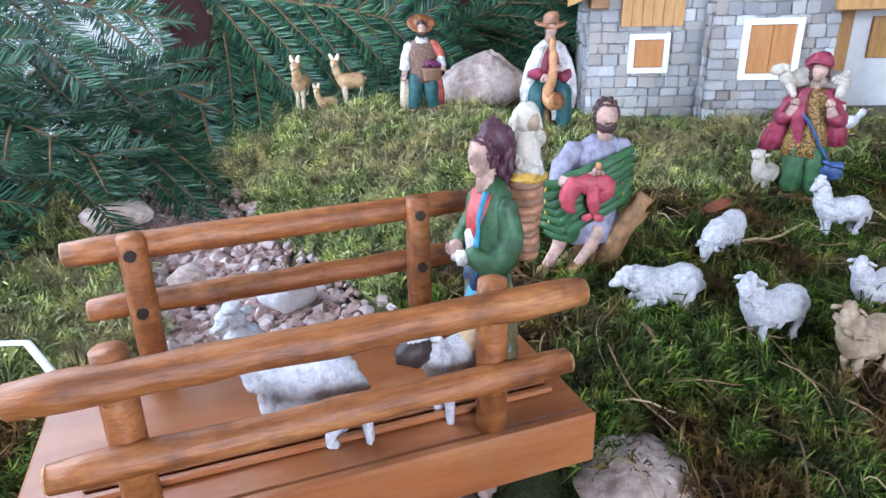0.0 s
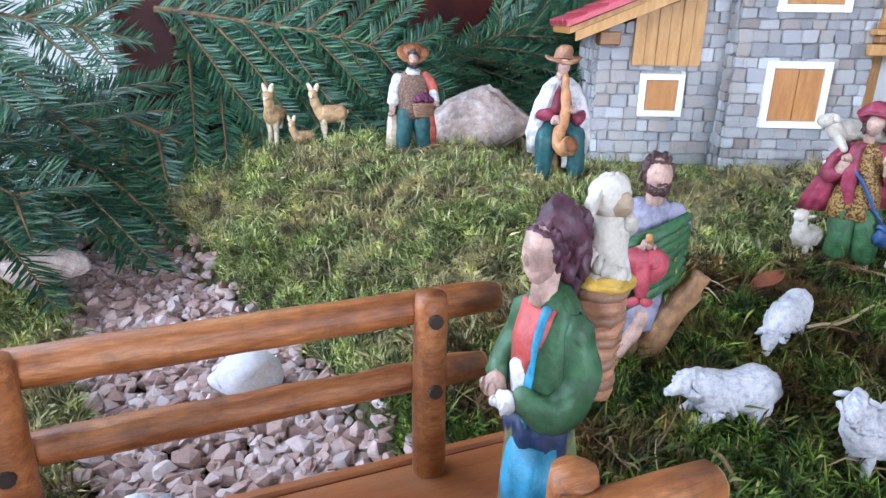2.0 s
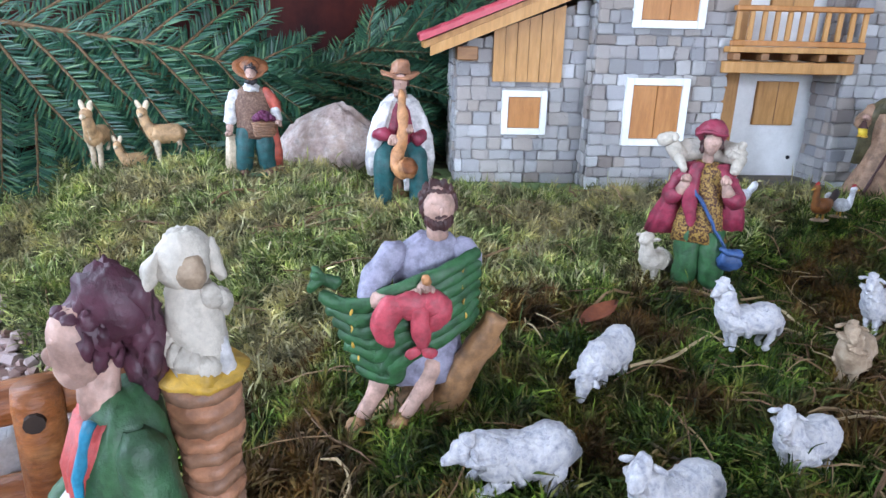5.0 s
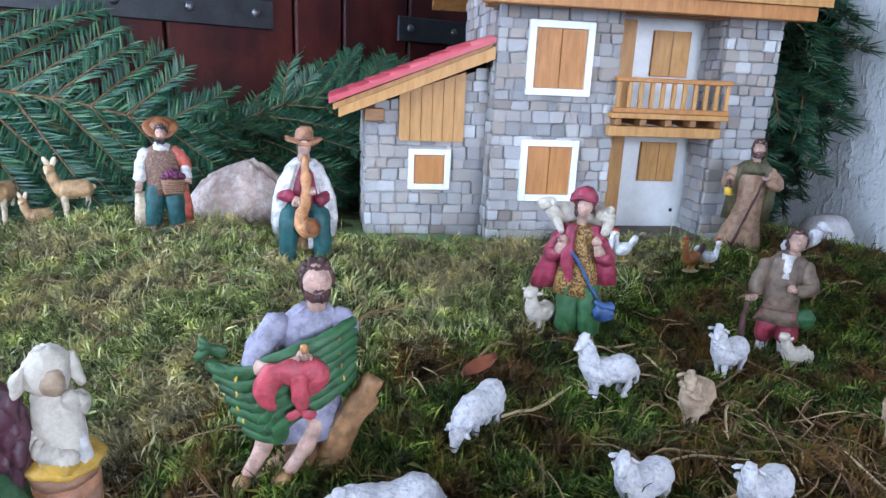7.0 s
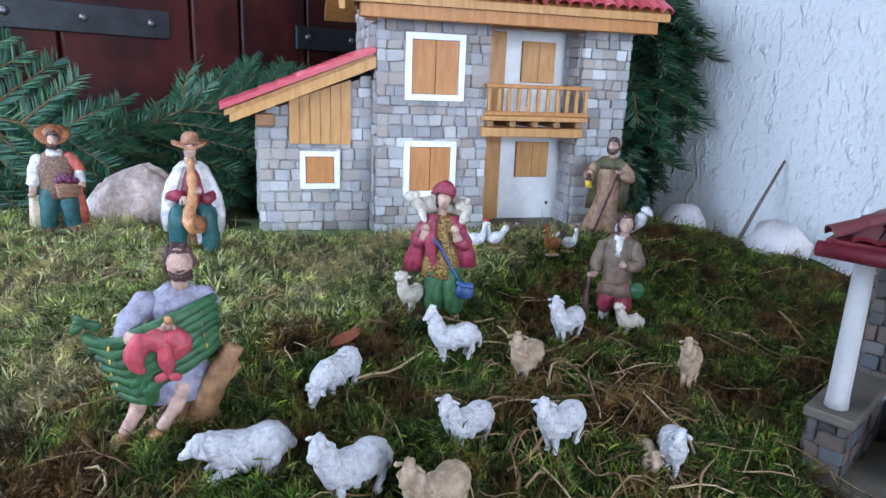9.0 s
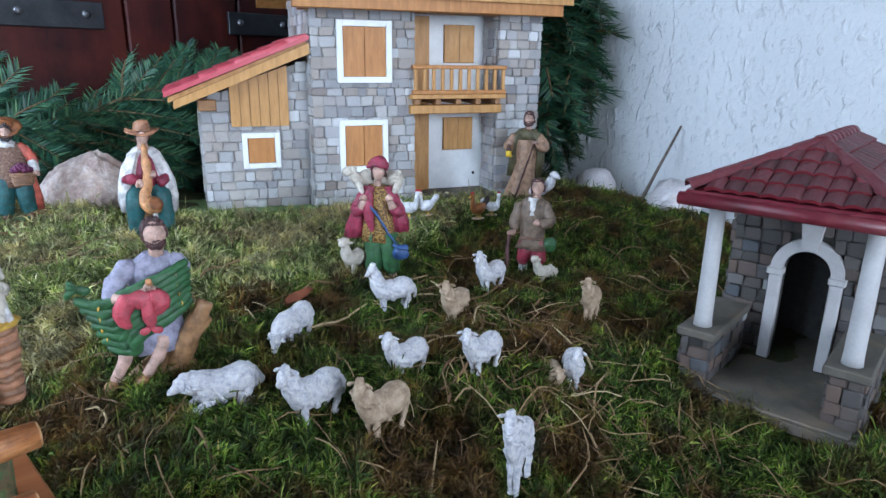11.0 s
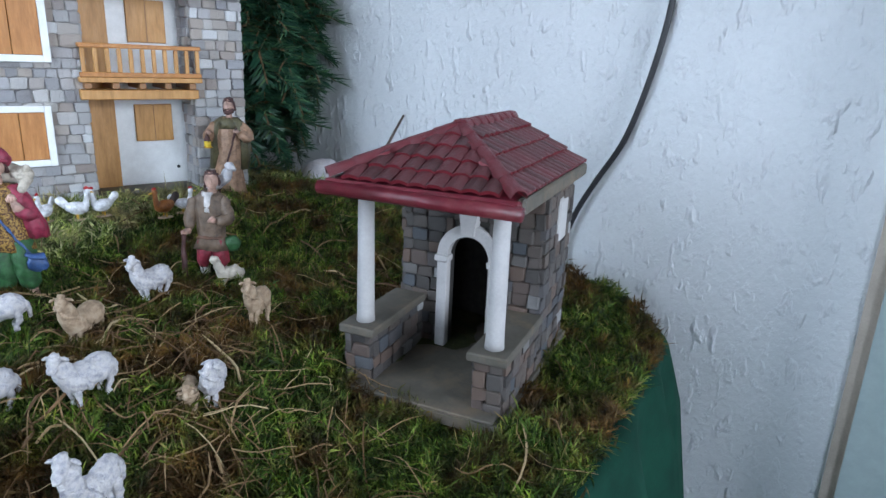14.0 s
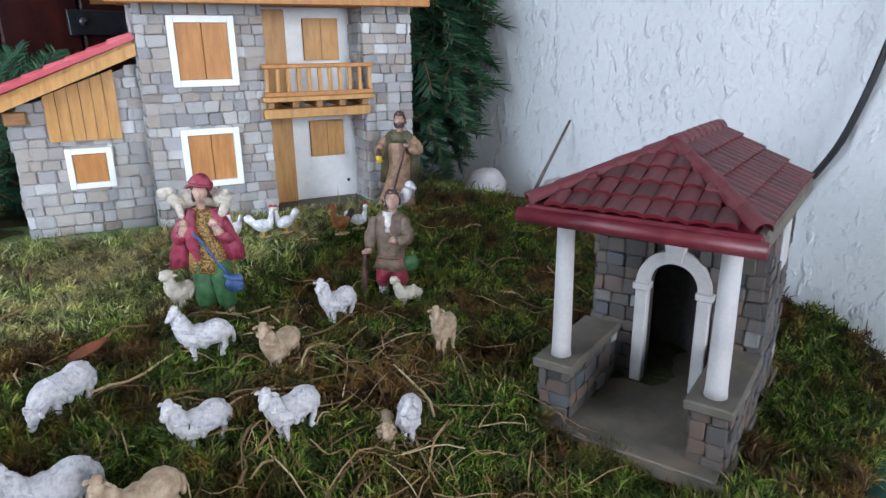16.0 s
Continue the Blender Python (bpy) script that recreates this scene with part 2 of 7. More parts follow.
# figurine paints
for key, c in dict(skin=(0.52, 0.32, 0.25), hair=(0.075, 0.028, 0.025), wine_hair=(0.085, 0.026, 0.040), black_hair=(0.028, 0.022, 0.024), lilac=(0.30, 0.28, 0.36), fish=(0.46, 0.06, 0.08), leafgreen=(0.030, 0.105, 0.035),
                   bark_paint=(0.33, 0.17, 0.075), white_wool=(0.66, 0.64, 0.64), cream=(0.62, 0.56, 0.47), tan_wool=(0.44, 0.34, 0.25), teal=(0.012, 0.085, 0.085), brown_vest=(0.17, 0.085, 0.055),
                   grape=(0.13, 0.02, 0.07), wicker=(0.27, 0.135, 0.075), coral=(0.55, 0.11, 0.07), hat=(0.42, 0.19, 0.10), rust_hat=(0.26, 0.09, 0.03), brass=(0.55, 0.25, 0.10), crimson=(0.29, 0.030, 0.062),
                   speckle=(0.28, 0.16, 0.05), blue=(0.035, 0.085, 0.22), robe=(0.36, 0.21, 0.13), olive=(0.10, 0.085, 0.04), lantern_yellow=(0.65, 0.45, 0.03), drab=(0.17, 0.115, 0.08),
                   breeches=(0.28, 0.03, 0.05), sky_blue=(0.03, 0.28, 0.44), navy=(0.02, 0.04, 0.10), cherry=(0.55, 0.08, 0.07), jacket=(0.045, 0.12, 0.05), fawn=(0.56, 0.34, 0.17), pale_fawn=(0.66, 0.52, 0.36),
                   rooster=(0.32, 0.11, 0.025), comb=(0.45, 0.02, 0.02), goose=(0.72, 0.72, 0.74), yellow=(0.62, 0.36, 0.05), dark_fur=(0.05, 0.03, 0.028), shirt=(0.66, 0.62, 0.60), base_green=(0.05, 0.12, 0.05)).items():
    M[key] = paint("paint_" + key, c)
# bluish grey low stops put crevice shade into the white fleece colour
M["white_wool"] = material("white_wool_glaze_pit_shade", [(0, (0.29, 0.29, 0.33)), (0.3, (0.43, 0.42, 0.45)), (0.55, (0.52, 0.50, 0.51)), (1, (0.60, 0.57, 0.55))], 0.5, scale=420, grain=0.15, grain_scale=900, bump=1.0, bump_scale=420, bump_dist=0.0013)
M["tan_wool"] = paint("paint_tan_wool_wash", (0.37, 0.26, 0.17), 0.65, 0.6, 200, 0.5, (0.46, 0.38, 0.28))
M["knit"] = material("paint_brown_knit", [(0, (0.07, 0.035, 0.025)), (0.5, (0.17, 0.09, 0.06)), (1, (0.30, 0.19, 0.13))], 0.65, scale=800, bump=0.7, bump_scale=900)
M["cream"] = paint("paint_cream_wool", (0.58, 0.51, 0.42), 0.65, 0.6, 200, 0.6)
M["speckle"] = material("paint_gold_speckle", [(0.0, (0.045, 0.018, 0.011)), (0.46, (0.10, 0.042, 0.02)), (0.56, (0.33, 0.19, 0.045)), (1, (0.42, 0.27, 0.08))], 0.6, scale=900, grain=0.1, bump=0.6, bump_scale=900)
M["rustic"] = material("paint_mottled_skirt", [(0, (0.05, 0.08, 0.03)), (0.4, (0.20, 0.13, 0.07)), (0.7, (0.08, 0.18, 0.06)), (1, (0.30, 0.22, 0.13))], 0.6, scale=260, bump=0.5)


def moss_material(name, stops, patch):
    """Blade colour by island, drifting between green and dead patches over the ground."""
    m = material(name, stops, 0.7, by="island", grain=0.0, bump=0, spec=0.25)
    nt = m.node_tree
    bsdf = nt.nodes["Principled BSDF"]
    col = bsdf.inputs["Base Color"].links[0].from_socket
    tc = nt.nodes.new("ShaderNodeTexCoord")
    nz = node(nt, "ShaderNodeTexNoise", Scale=21.0, Detail=4.0, Roughness=0.6)
    nt.links.new(tc.outputs["Object"], nz.inputs["Vector"])
    pr = ramp(nt, [(0.46, (0, 0, 0)), (0.58, (0.88,) * 3)])
    nt.links.new(nz.outputs[0], pr.inputs[0])
    out = mixed(nt, pr.outputs[0], col, patch)
    nb = node(nt, "ShaderNodeTexNoise", Scale=75.0, Detail=3.0, Roughness=0.6)
    nt.links.new(tc.outputs["Object"], nb.inputs["Vector"])
    lr = ramp(nt, [(0.34, (0.28, 0.27, 0.26)), (0.50, (0.90, 0.90, 0.90)), (0.68, (1.9, 1.8, 1.35))])
    nt.links.new(nb.outputs[0], lr.inputs[0])
    out = mixed(nt, 1.0, out, lr.outputs[0], "MULTIPLY")
    nt.links.new(out, bsdf.inputs["Base Color"])
    bsdf.inputs["Transmission Weight"].default_value = 0.0
    return m


M["moss"] = moss_material("cushion_moss", [(0, (0.008, 0.019, 0.002)), (0.3, (0.030, 0.064, 0.006)), (0.62, (0.072, 0.130, 0.014)), (0.85, (0.145, 0.20, 0.032)), (1, (0.21, 0.16, 0.065))], (0.088, 0.038, 0.012))
M["hill_moss"] = moss_material("pale_hill_moss", [(0, (0.05, 0.075, 0.018)), (0.3, (0.15, 0.20, 0.05)), (0.65, (0.28, 0.33, 0.11)), (0.88, (0.42, 0.43, 0.20)), (1, (0.48, 0.42, 0.25))], (0.30, 0.25, 0.13))


def plaster(name):
    """White roughcast: trowelled drips standing proud of a pitted coat."""
    m = material(name, [(0, (0.60, 0.615, 0.63)), (1, (0.68, 0.69, 0.70))], 0.7, scale=7, grain=0.04, grain_scale=160, bump=0)
    nt = m.node_tree
    tc = nt.nodes.new("ShaderNodeTexCoord")
    heights = []
    for scale, stretch, lo, hi, detail in ((78.0, (1.0, 1.0, 0.5), 0.58, 0.70, 3.0), (120.0, (1.0, 1.0, 0.6), 0.55, 0.72, 3.5), (260.0, (1, 1, 0.8), 0.40, 0.75, 4.0)):
        mp = nt.nodes.new("ShaderNodeMapping")
        mp.inputs["Scale"].default_value = stretch
        mp.inputs["Rotation"].default_value = (0.12, 0, 0)
        nt.links.new(tc.outputs["Object"], mp.inputs[0])
        n = node(nt, "ShaderNodeTexNoise", Scale=scale, Detail=detail, Roughness=0.5, Distortion=0.25)
        nt.links.new(mp.outputs[0], n.inputs["Vector"])
        r = ramp(nt, [(lo, (0, 0, 0)), (hi, (1, 1, 1))])
        nt.links.new(n.outputs[0], r.inputs[0])
        heights.append(r.outputs[0])
    total = heights[0]
    for h, w in zip(heights[1:], (0.5, 0.22)):
        add = nt.nodes.new("ShaderNodeMath")
        add.operation = "MULTIPLY_ADD"
        nt.links.new(h, add.inputs[0])
        add.inputs[1].default_value = w
        nt.links.new(total, add.inputs[2])
        total = add.outputs[0]
    bp = node(nt, "ShaderNodeBump", Strength=0.85, Distance=0.0022)
    nt.links.new(total, bp.inputs["Height"])
    nt.links.new(bp.outputs[0], nt.nodes["Principled BSDF"].inputs["Normal"])
    return m


M["plaster"] = plaster("white_roughcast_plaster")


# ---- mesh helpers ----
def mesh_object(name, data, mats, parent=None, label=""):
    ob = new(name, data)
    for m in mats:
        data.materials.append(M[m])
    if parent is not None:
        ob.parent = parent
    return tagged(ob, label) if label else ob


def part(name, bm, mat, parent=None, label="", smooth=False):
    data = bpy.data.meshes.new(name)
    bm.to_mesh(data)
    bm.free()
    if smooth:
        data.polygons.foreach_set("use_smooth", [True] * len(data.polygons))
    return mesh_object(name, data, [mat], parent, label)


def empty(name, m, label, category, group="", kind=""):
    ob = new(name)
    ob.empty_display_size = 0.01
    ob.matrix_world = m
    return tagged(ob, label, category, group, kind)


def add_box(bm, x0, x1, y0, y1, z0, z1, bevel=0.0, jig=0.0):
    made = bmesh.ops.create_cube(bm, size=1.0, matrix=Matrix.Translation(((x0 + x1) / 2, (y0 + y1) / 2, (z0 + z1) / 2)) @ Matrix.Diagonal((x1 - x0, y1 - y0, z1 - z0, 1)))
    vs = made["verts"]
    if jig:
        for v in vs:
            v.co += Vector((random.uniform(-jig, jig), random.uniform(-jig, jig), random.uniform(-jig, jig)))
    if bevel:
        es = list({e for v in vs for e in v.link_edges})
        bmesh.ops.bevel(bm, geom=es, offset=bevel, segments=1, affect="EDGES")
    return bm


def box(x0, x1, y0, y1, z0, z1, bevel=0.0, jig=0.0):
    return add_box(bmesh.new(), x0, x1, y0, y1, z0, z1, bevel, jig)


def add_prism(bm, poly, axis, a, b):
    """A polygon pushed along an axis; poly lists the two other coordinates in order."""
    def at(p, v):
        return {"x": (v, p[0], p[1]), "y": (p[0], v, p[1]), "z": (p[0], p[1], v)}[axis]
    lo, hi = [bm.verts.new(at(p, a)) for p in poly], [bm.verts.new(at(p, b)) for p in poly]
    bm.faces.new(lo), bm.faces.new(hi[::-1])
    for i in range(len(poly)):
        j = (i + 1) % len(poly)
        bm.faces.new((lo[j], lo[i], hi[i], hi[j]))
    bmesh.ops.recalc_face_normals(bm, faces=bm.faces[:])
    return bm


def sweep(points, radii, seg=10, wob=0.0, close=True):
    """Vertices and faces of a tube through points; a radius is a number or a pair."""
    pts = [Vector(p) for p in points]
    vs, fs = [], []
    side = None
    for i, p in enumerate(pts):
        way = (pts[min(i + 1, len(pts) - 1)] - pts[max(i - 1, 0)]).normalized()
        if side is None:
            side = way.cross(Vector((0, 0, 1)) if abs(way.z) < 0.9 else Vector((0, 1, 0))).normalized()
        side = (side - way * side.dot(way)).normalized()
        up = side.cross(way)
        r = radii[i]
        ra, rb = r if isinstance(r, tuple) else (r, r)
        for k in range(seg):
            a = 2 * math.pi * k / seg
            w = 1 + (random.uniform(-wob, wob) if wob else 0)
            vs.append(tuple(p + side * (math.cos(a) * ra * w) + up * (math.sin(a) * rb * w)))
    for i in range(len(pts) - 1):
        for k in range(seg):
            n = (k + 1) % seg
            fs.append((i * seg + k, i * seg + n, (i + 1) * seg + n, (i + 1) * seg + k))
    if close:
        fs.append(tuple(range(seg))[::-1])
        fs.append(tuple((len(pts) - 1) * seg + k for k in range(seg)))
    return vs, fs


def tube_bm(points, radii, seg=10, wob=0.0):
    bm = bmesh.new()
    vs, fs = sweep(points, radii, seg, wob)
    made = [bm.verts.new(v) for v in vs]
    for f in fs:
        bm.faces.new([made[i] for i in f])
    bmesh.ops.recalc_face_normals(bm, faces=bm.faces[:])
    return bm


class Clay:
    """Gathers moulded forms of several paints into one mesh; lengths are in shares of the figure's height."""

    def __init__(self, size):
        self.size, self.vs, self.fs, self.ms, self.mats = size, [], [], [], []
        self.thin = 1.0

    def take(self, vs, fs, mat):
        if mat not in self.mats:
            self.mats.append(mat)
        k, n = self.mats.index(mat), len(self.vs)
        self.vs += [tuple(v) for v in vs]
        self.fs += [tuple(i + n for i in f) for f in fs]
        self.ms += [k] * len(fs)

    def tube(self, mat, points, radii, seg=18, dome=0.6):
        pts = [Vector(p) for p in points]
        rs = [tuple(v * self.thin for v in (r if isinstance(r, tuple) else (r, r))) for r in radii]
        if len(pts) > 2:
            fine, fr = [], []
            for i in range(len(pts) - 1):
                p0, p1, p2, p3 = (pts[max(0, min(len(pts) - 1, i + j))] for j in (-1, 0, 1, 2))
                for q in range(5):
                    t = q / 5
                    fine.append(0.5 * ((2 * p1) + (p2 - p0) * t + (2 * p0 - 5 * p1 + 4 * p2 - p3) * t * t + (3 * p1 - p0 - 3 * p2 + p3) * t ** 3))
                    e = t * t * (3 - 2 * t)
                    fr.append(tuple(a * (1 - e) + b * e for a, b in zip(rs[i], rs[i + 1])))
            pts, rs = fine + [pts[-1]], fr + [rs[-1]]
        # domed ends
        a, b = (pts[0] - pts[1]).normalized(), (pts[-1] - pts[-2]).normalized()
        d0, d1 = min(rs[0]) * dome, min(rs[-1]) * dome
        pts = [pts[0] + a * d0] + pts + [pts[-1] + b * d1]
        rs = [(rs[0][0] * 0.45, rs[0][1] * 0.45)] + rs + [(rs[-1][0] * 0.45, rs[-1][1] * 0.45)]
        self.take(*sweep(pts, rs, seg), mat)

    def ball(self, mat, c, r, turn=(0, 0, 0), seg=20, rings=14, lump=0.0, freq=5.0):
        rx, ry, rz = r if isinstance(r, tuple) else (r, r, r)
        rot = Euler([radians(a) for a in turn]).to_matrix()
        vs, fs = [], []
        for i in range(rings + 1):
            th = math.pi * i / rings
            for k in range(seg):
                ph = 2 * math.pi * k / seg
                d = Vector((math.sin(th) * math.cos(ph), math.sin(th) * math.sin(ph), math.cos(th)))
                s = 1 + (lump * noise.noise(d * freq + Vector(c) * 37) if lump else 0)
                vs.append(Vector(c) + rot @ Vector((d.x * rx * s, d.y * ry * s, d.z * rz * s)))
        for i in range(rings):
            for k in range(seg):
                n = (k + 1) % seg
                fs.append((i * seg + k, (i + 1) * seg + k, (i + 1) * seg + n, i * seg + n))
        self.take(vs, fs, mat)

    def robe(self, mat, rings, folds=0.0, count=9, seg=28, phase=0.0):
        """Stacked oval rings (z, cx, cy, rx, ry), pleated by folds."""
        vs, fs = [], []
        rings = [(rings[0][0], *rings[0][1:3], rings[0][3] * 0.3, rings[0][4] * 0.3)] + list(rings) + [(rings[-1][0], *rings[-1][1:3], rings[-1][3] * 0.3, rings[-1][4] * 0.3)]
        for i, (z, cx, cy, rx, ry) in enumerate(rings):
            rx, ry = rx * (0.5 + 0.5 * self.thin), ry * (0.5 + 0.5 * self.thin)
            for k in range(seg):
                a = 2 * math.pi * k / seg
                w = 1 + folds * math.sin(count * a + phase + 0.7 * math.sin(9 * z)) * (1 if 0 < i < len(rings) - 1 else 0)
                vs.append((cx + math.cos(a) * rx * w, cy + math.sin(a) * ry * w, z))
        for i in range(len(rings) - 1):
            for k in range(seg):
                n = (k + 1) % seg
                fs.append((i * seg + k, i * seg + n, (i + 1) * seg + n, (i + 1) * seg + k))
        fs += [tuple(range(seg))[::-1], tuple((len(rings) - 1) * seg + k for k in range(seg))]
        self.take(vs, fs, mat)

    def head(self, c, r, skin="skin", hair="hair", beard=None, turn=0.0, long=0.0):
        """A plain egg head with a curly cap of hair; faces -y before the turn."""
        c = Vector(c)
        rz = Matrix.Rotation(radians(turn), 3, "Z")
        def at(x, y, z):
            return tuple(c + rz @ Vector((x * r, y * r, z * r)))
        self.ball(skin, c, (r * 0.72, r * 0.84, r * 0.98), (0, 0, turn))
        self.ball(skin, at(0, -0.30, -0.55), (r * 0.46, r * 0.46, r * 0.46), (0, 0, turn), 14, 10)
        self.ball(skin, at(0, -0.84, -0.12), (r * 0.10, r * 0.17, r * 0.20), (0, 0, turn), 8, 6)
        self.ball(skin, at(0, -0.60, 0.22), (r * 0.46, r * 0.22, r * 0.12), (0, 0, turn), 12, 6)
        self.ball(hair, at(0, 0.26, 0.20), (r * 0.78, r * 0.78, r * 0.92), (0, 0, turn), lump=0.12, freq=4)
        for k in range(22):
            f = (k + 0.5) / 22
            a = radians(-28 + 236 * ((k * 0.618) % 1))
            z = 0.95 - (1.15 + 0.8 * long) * f
            w = math.sqrt(max(0.12, 1 - min(1, max(0, z)) ** 2)) * 0.74
            self.ball(hair, at(math.cos(a) * w, 0.14 + math.sin(a) * w * 0.9, z), (r * 0.19, r * 0.19, r * 0.30), (0, 0, 40 * k), 10, 8, 0.5, 5)
        for k in range(5):
            self.ball(hair, at(-0.40 + 0.20 * k, -0.40 + 0.08 * abs(k - 2), 0.76 - 0.04 * abs(k - 2)), (r * 0.20, r * 0.20, r * 0.16), (0, 0, turn), 10, 8, 0.2, 4)
        if beard:
            for k in range(9):
                a = radians(-180 + 22.5 * k)
                self.ball(beard, at(0.52 * math.cos(a), -0.28 + 0.42 * math.sin(a), -0.62 - 0.16 * math.sin(math.pi * k / 8)), (r * 0.19, r * 0.19, r * 0.30), (0, 0, turn), 8, 6, 0.25, 3)
            self.ball(beard, at(0, -0.76, -0.36), (r * 0.28, r * 0.13, r * 0.07), (0, 0, turn), 10, 6)
        self.tube(skin, [at(0, 0.1, -0.8), at(0, 0.15, -1.5)], [r * 0.42, r * 0.5], 10)

    def build(self, name, m, label, category, group="", rough=0.0, depth=1.0, wide=1.0):
        data = bpy.data.meshes.new(name)
        s = self.size
        vs = []
        for v in self.vs:
            w = Vector(v)
            if rough:
                w = w + rough * noise.noise_vector(w * 12.0) + 0.6 * rough * noise.noise_vector(Vector((w.x * 34, w.y * 34, w.z * 16))) + 0.3 * rough * noise.noise_vector(w * 75.0)
            vs.append((w.x * s * wide, w.y * s * depth, w.z * s))
        data.from_pydata(vs, [], self.fs)
        data.polygons.foreach_set("material_index", self.ms)
        data.polygons.foreach_set("use_smooth", [True] * len(self.fs))
        ob = mesh_object(name, data, self.mats)
        ob.matrix_world = m
        return tagged(ob, label, category, group)


# ---- ground ----
WEIGHTS = ((0.0007, -0.0092, -0.0131, 0.0074, 0.0063, -0.0073, 0.0080),
           (0.0019, -0.0190, -0.0225, -0.0057, -0.0129, -0.0179, -0.0023),
           (0.0117, -0.0216, 0.0060, 0.0101, -0.0208, 0.0116, 0.0229),
           (0.0121, -0.0200, -0.0037, 0.0016, 0.0287, 0.0089, 0.0251),
           (-0.0013, -0.0416, 0.0273, -0.0098, 0.0038, 0.0037, 0.0119),
           (-0.0116, 0.0084, -0.0089, -0.0088, 0.0246, 0.0011, 0.0214),
           (-0.0220, -0.0072, 0.0028, 0.0156, 0.0100, -0.0137, 0.0152),
           (0.0064, -0.0135, 0.0184, 0.0060, 0.0085, 0.0270, 0.0172))
KNOLLS = ((0.2765, 0.084, -0.005, 0.025), (0.325, 0.132, 0.004, 0.025), (0.286, 0.385, 0.005, 0.03), (0.410, -0.040, 0.008, 0.018))


def channel(x, y):
    """How far inside the gravel bed a place lies, 0 to 1."""
    mid = np.interp(y, [0.10, 0.28, 0.36, 0.43, 0.52, 0.60], [0.060, 0.071, 0.066, 0.057, 0.040, 0.015])
    half = np.interp(y, [0.10, 0.28, 0.36, 0.43, 0.52, 0.60], [0.036, 0.050, 0.045, 0.038, 0.034, 0.03])
    return np.clip((half + 0.006 - np.abs(x - mid)) / 0.012, 0, 1) * np.clip((0.60 - y) / 0.04, 0, 1)


def ground(x, y):
    x, y = np.asarray(x, float), np.asarray(y, float)
    z = np.full(np.broadcast(x, y).shape, 0.145)
    for i, row in enumerate(WEIGHTS):
        for j, w in enumerate(row):
            z = z + w * np.exp(-((x + 0.1 - 0.115 * i) ** 2 + (y + 0.1 - 0.115 * j) ** 2) / (2 * 0.085 ** 2))
    for cx, cy, h, r in KNOLLS:
        z = z + h * np.exp(-((x - cx) ** 2 + (y - cy) ** 2) / (2 * r * r))
    z = z + 0.0026 * np.sin(61 * x + 3 * np.sin(23 * y)) * np.sin(53 * y + 2 * np.sin(31 * x)) + 0.0010 * np.sin(171 * x + 1) * np.sin(149 * y + 90 * x)
    c = channel(x, y)
    return z * (1 - c) + c * np.minimum(z - 0.006, 0.118 + 0.03 * np.clip(y - 0.40, 0, 1))


def gz(x, y):
    return float(ground(x, y))


WALL_TURN = -17.0
WALL_AT = (0.745, 0.035)
TABLE = [(-0.45, -0.06), (0.30, -0.065), (0.50, -0.092), (0.585, -0.102), (0.625, -0.090), (0.662, -0.050), (0.70, 0.03), (0.86, 0.60), (0.86, 0.64), (-0.45, 0.64)]


def inside(poly, x, y):
    hit = np.zeros(np.broadcast(x, y).shape, bool)
    for (x0, y0), (x1, y1) in zip(poly, poly[1:] + poly[:1]):
        cross = (y0 > y) != (y1 > y)
        hit ^= cross & (x < (x1 - x0) * (y - y0) / ((y1 - y0) or 1e-9) + x0)
    return hit


# ---- large structure ----
def slab(name, x0, x1, y0, y1, z0, z1, mat, label, category, m=None):
    ob = part(name, box(x0, x1, y0, y1, z0, z1), mat)
    if m is not None:
        ob.matrix_world = m
    return tagged(ob, label, category, "", "structure")


FLOOR_Z, CEIL_Z = -0.65, 1.75
slab("floor", -1.6, 1.6, -1.7, 1.0, FLOOR_Z - 0.1, FLOOR_Z, "floor", "grey stone floor under the covered table", "floor")
slab("ceiling", -1.6, 1.6, -1.7, 1.0, CEIL_Z, CEIL_Z + 0.1, "room", "plain grey ceiling above the display", "ceiling")
# roughcast wall beside the table
slab("wall_east", 0.0, 0.10, -1.75, 0.75, FLOOR_Z, CEIL_Z, "plaster", "white roughcast plaster wall with trowelled drips", "wall", pose(WALL_AT[0], WALL_AT[1], 0, 0, 0, WALL_TURN))
# wall beside the door, and the two window walls behind the camera
slab("wall_lintel", 0.075, 1.1, 0.665, 0.80, 1.35, CEIL_Z, "room", "grey painted wall above the red door", "wall")


def wall_with_window(name, axis, at, thick, lo, hi, o0, o1, z0, z1):
    bm = bmesh.new()
    for a, b, c, d in ((lo, o0, FLOOR_Z, CEIL_Z), (o1, hi, FLOOR_Z, CEIL_Z), (o0, o1, FLOOR_Z, z0), (o0, o1, z1, CEIL_Z)):
        if axis == "y":
            add_box(bm, a, b, at - thick, at, c, d)
        else:
            add_box(bm, at - thick, at, a, b, c, d)
    return tagged(part(name, bm, "room"), "grey wall with a tall daylight window opening", "wall", "", "structure")


wall_with_window("wall_north", "y", 0.80, 0.135, -1.5, 0.072, -0.90, 0.060, 0.10, 1.22)
wall_with_window("wall_south", "y", -1.42, 0.14, -1.5, 0.45, -0.55, 0.20, 0.12, 1.04)
wall_with_window("wall_west", "x", -1.26, 0.14, -1.42, 0.80, -0.35, 0.45, 0.16, 1.04)
slab("backdrop", -3.0, 0.9, 2.2, 2.25, -1.5, 2.2, "haze", "pale overcast daylight outside the window", "backdrop")
# unseen pier, added only to cut the west lamp off the chapel
slab("wall_pier", -0.56, -0.48, -0.16, 0.17, FLOOR_Z, CEIL_Z, "room", "plain grey pier added out of view to shade the chapel", "wall")
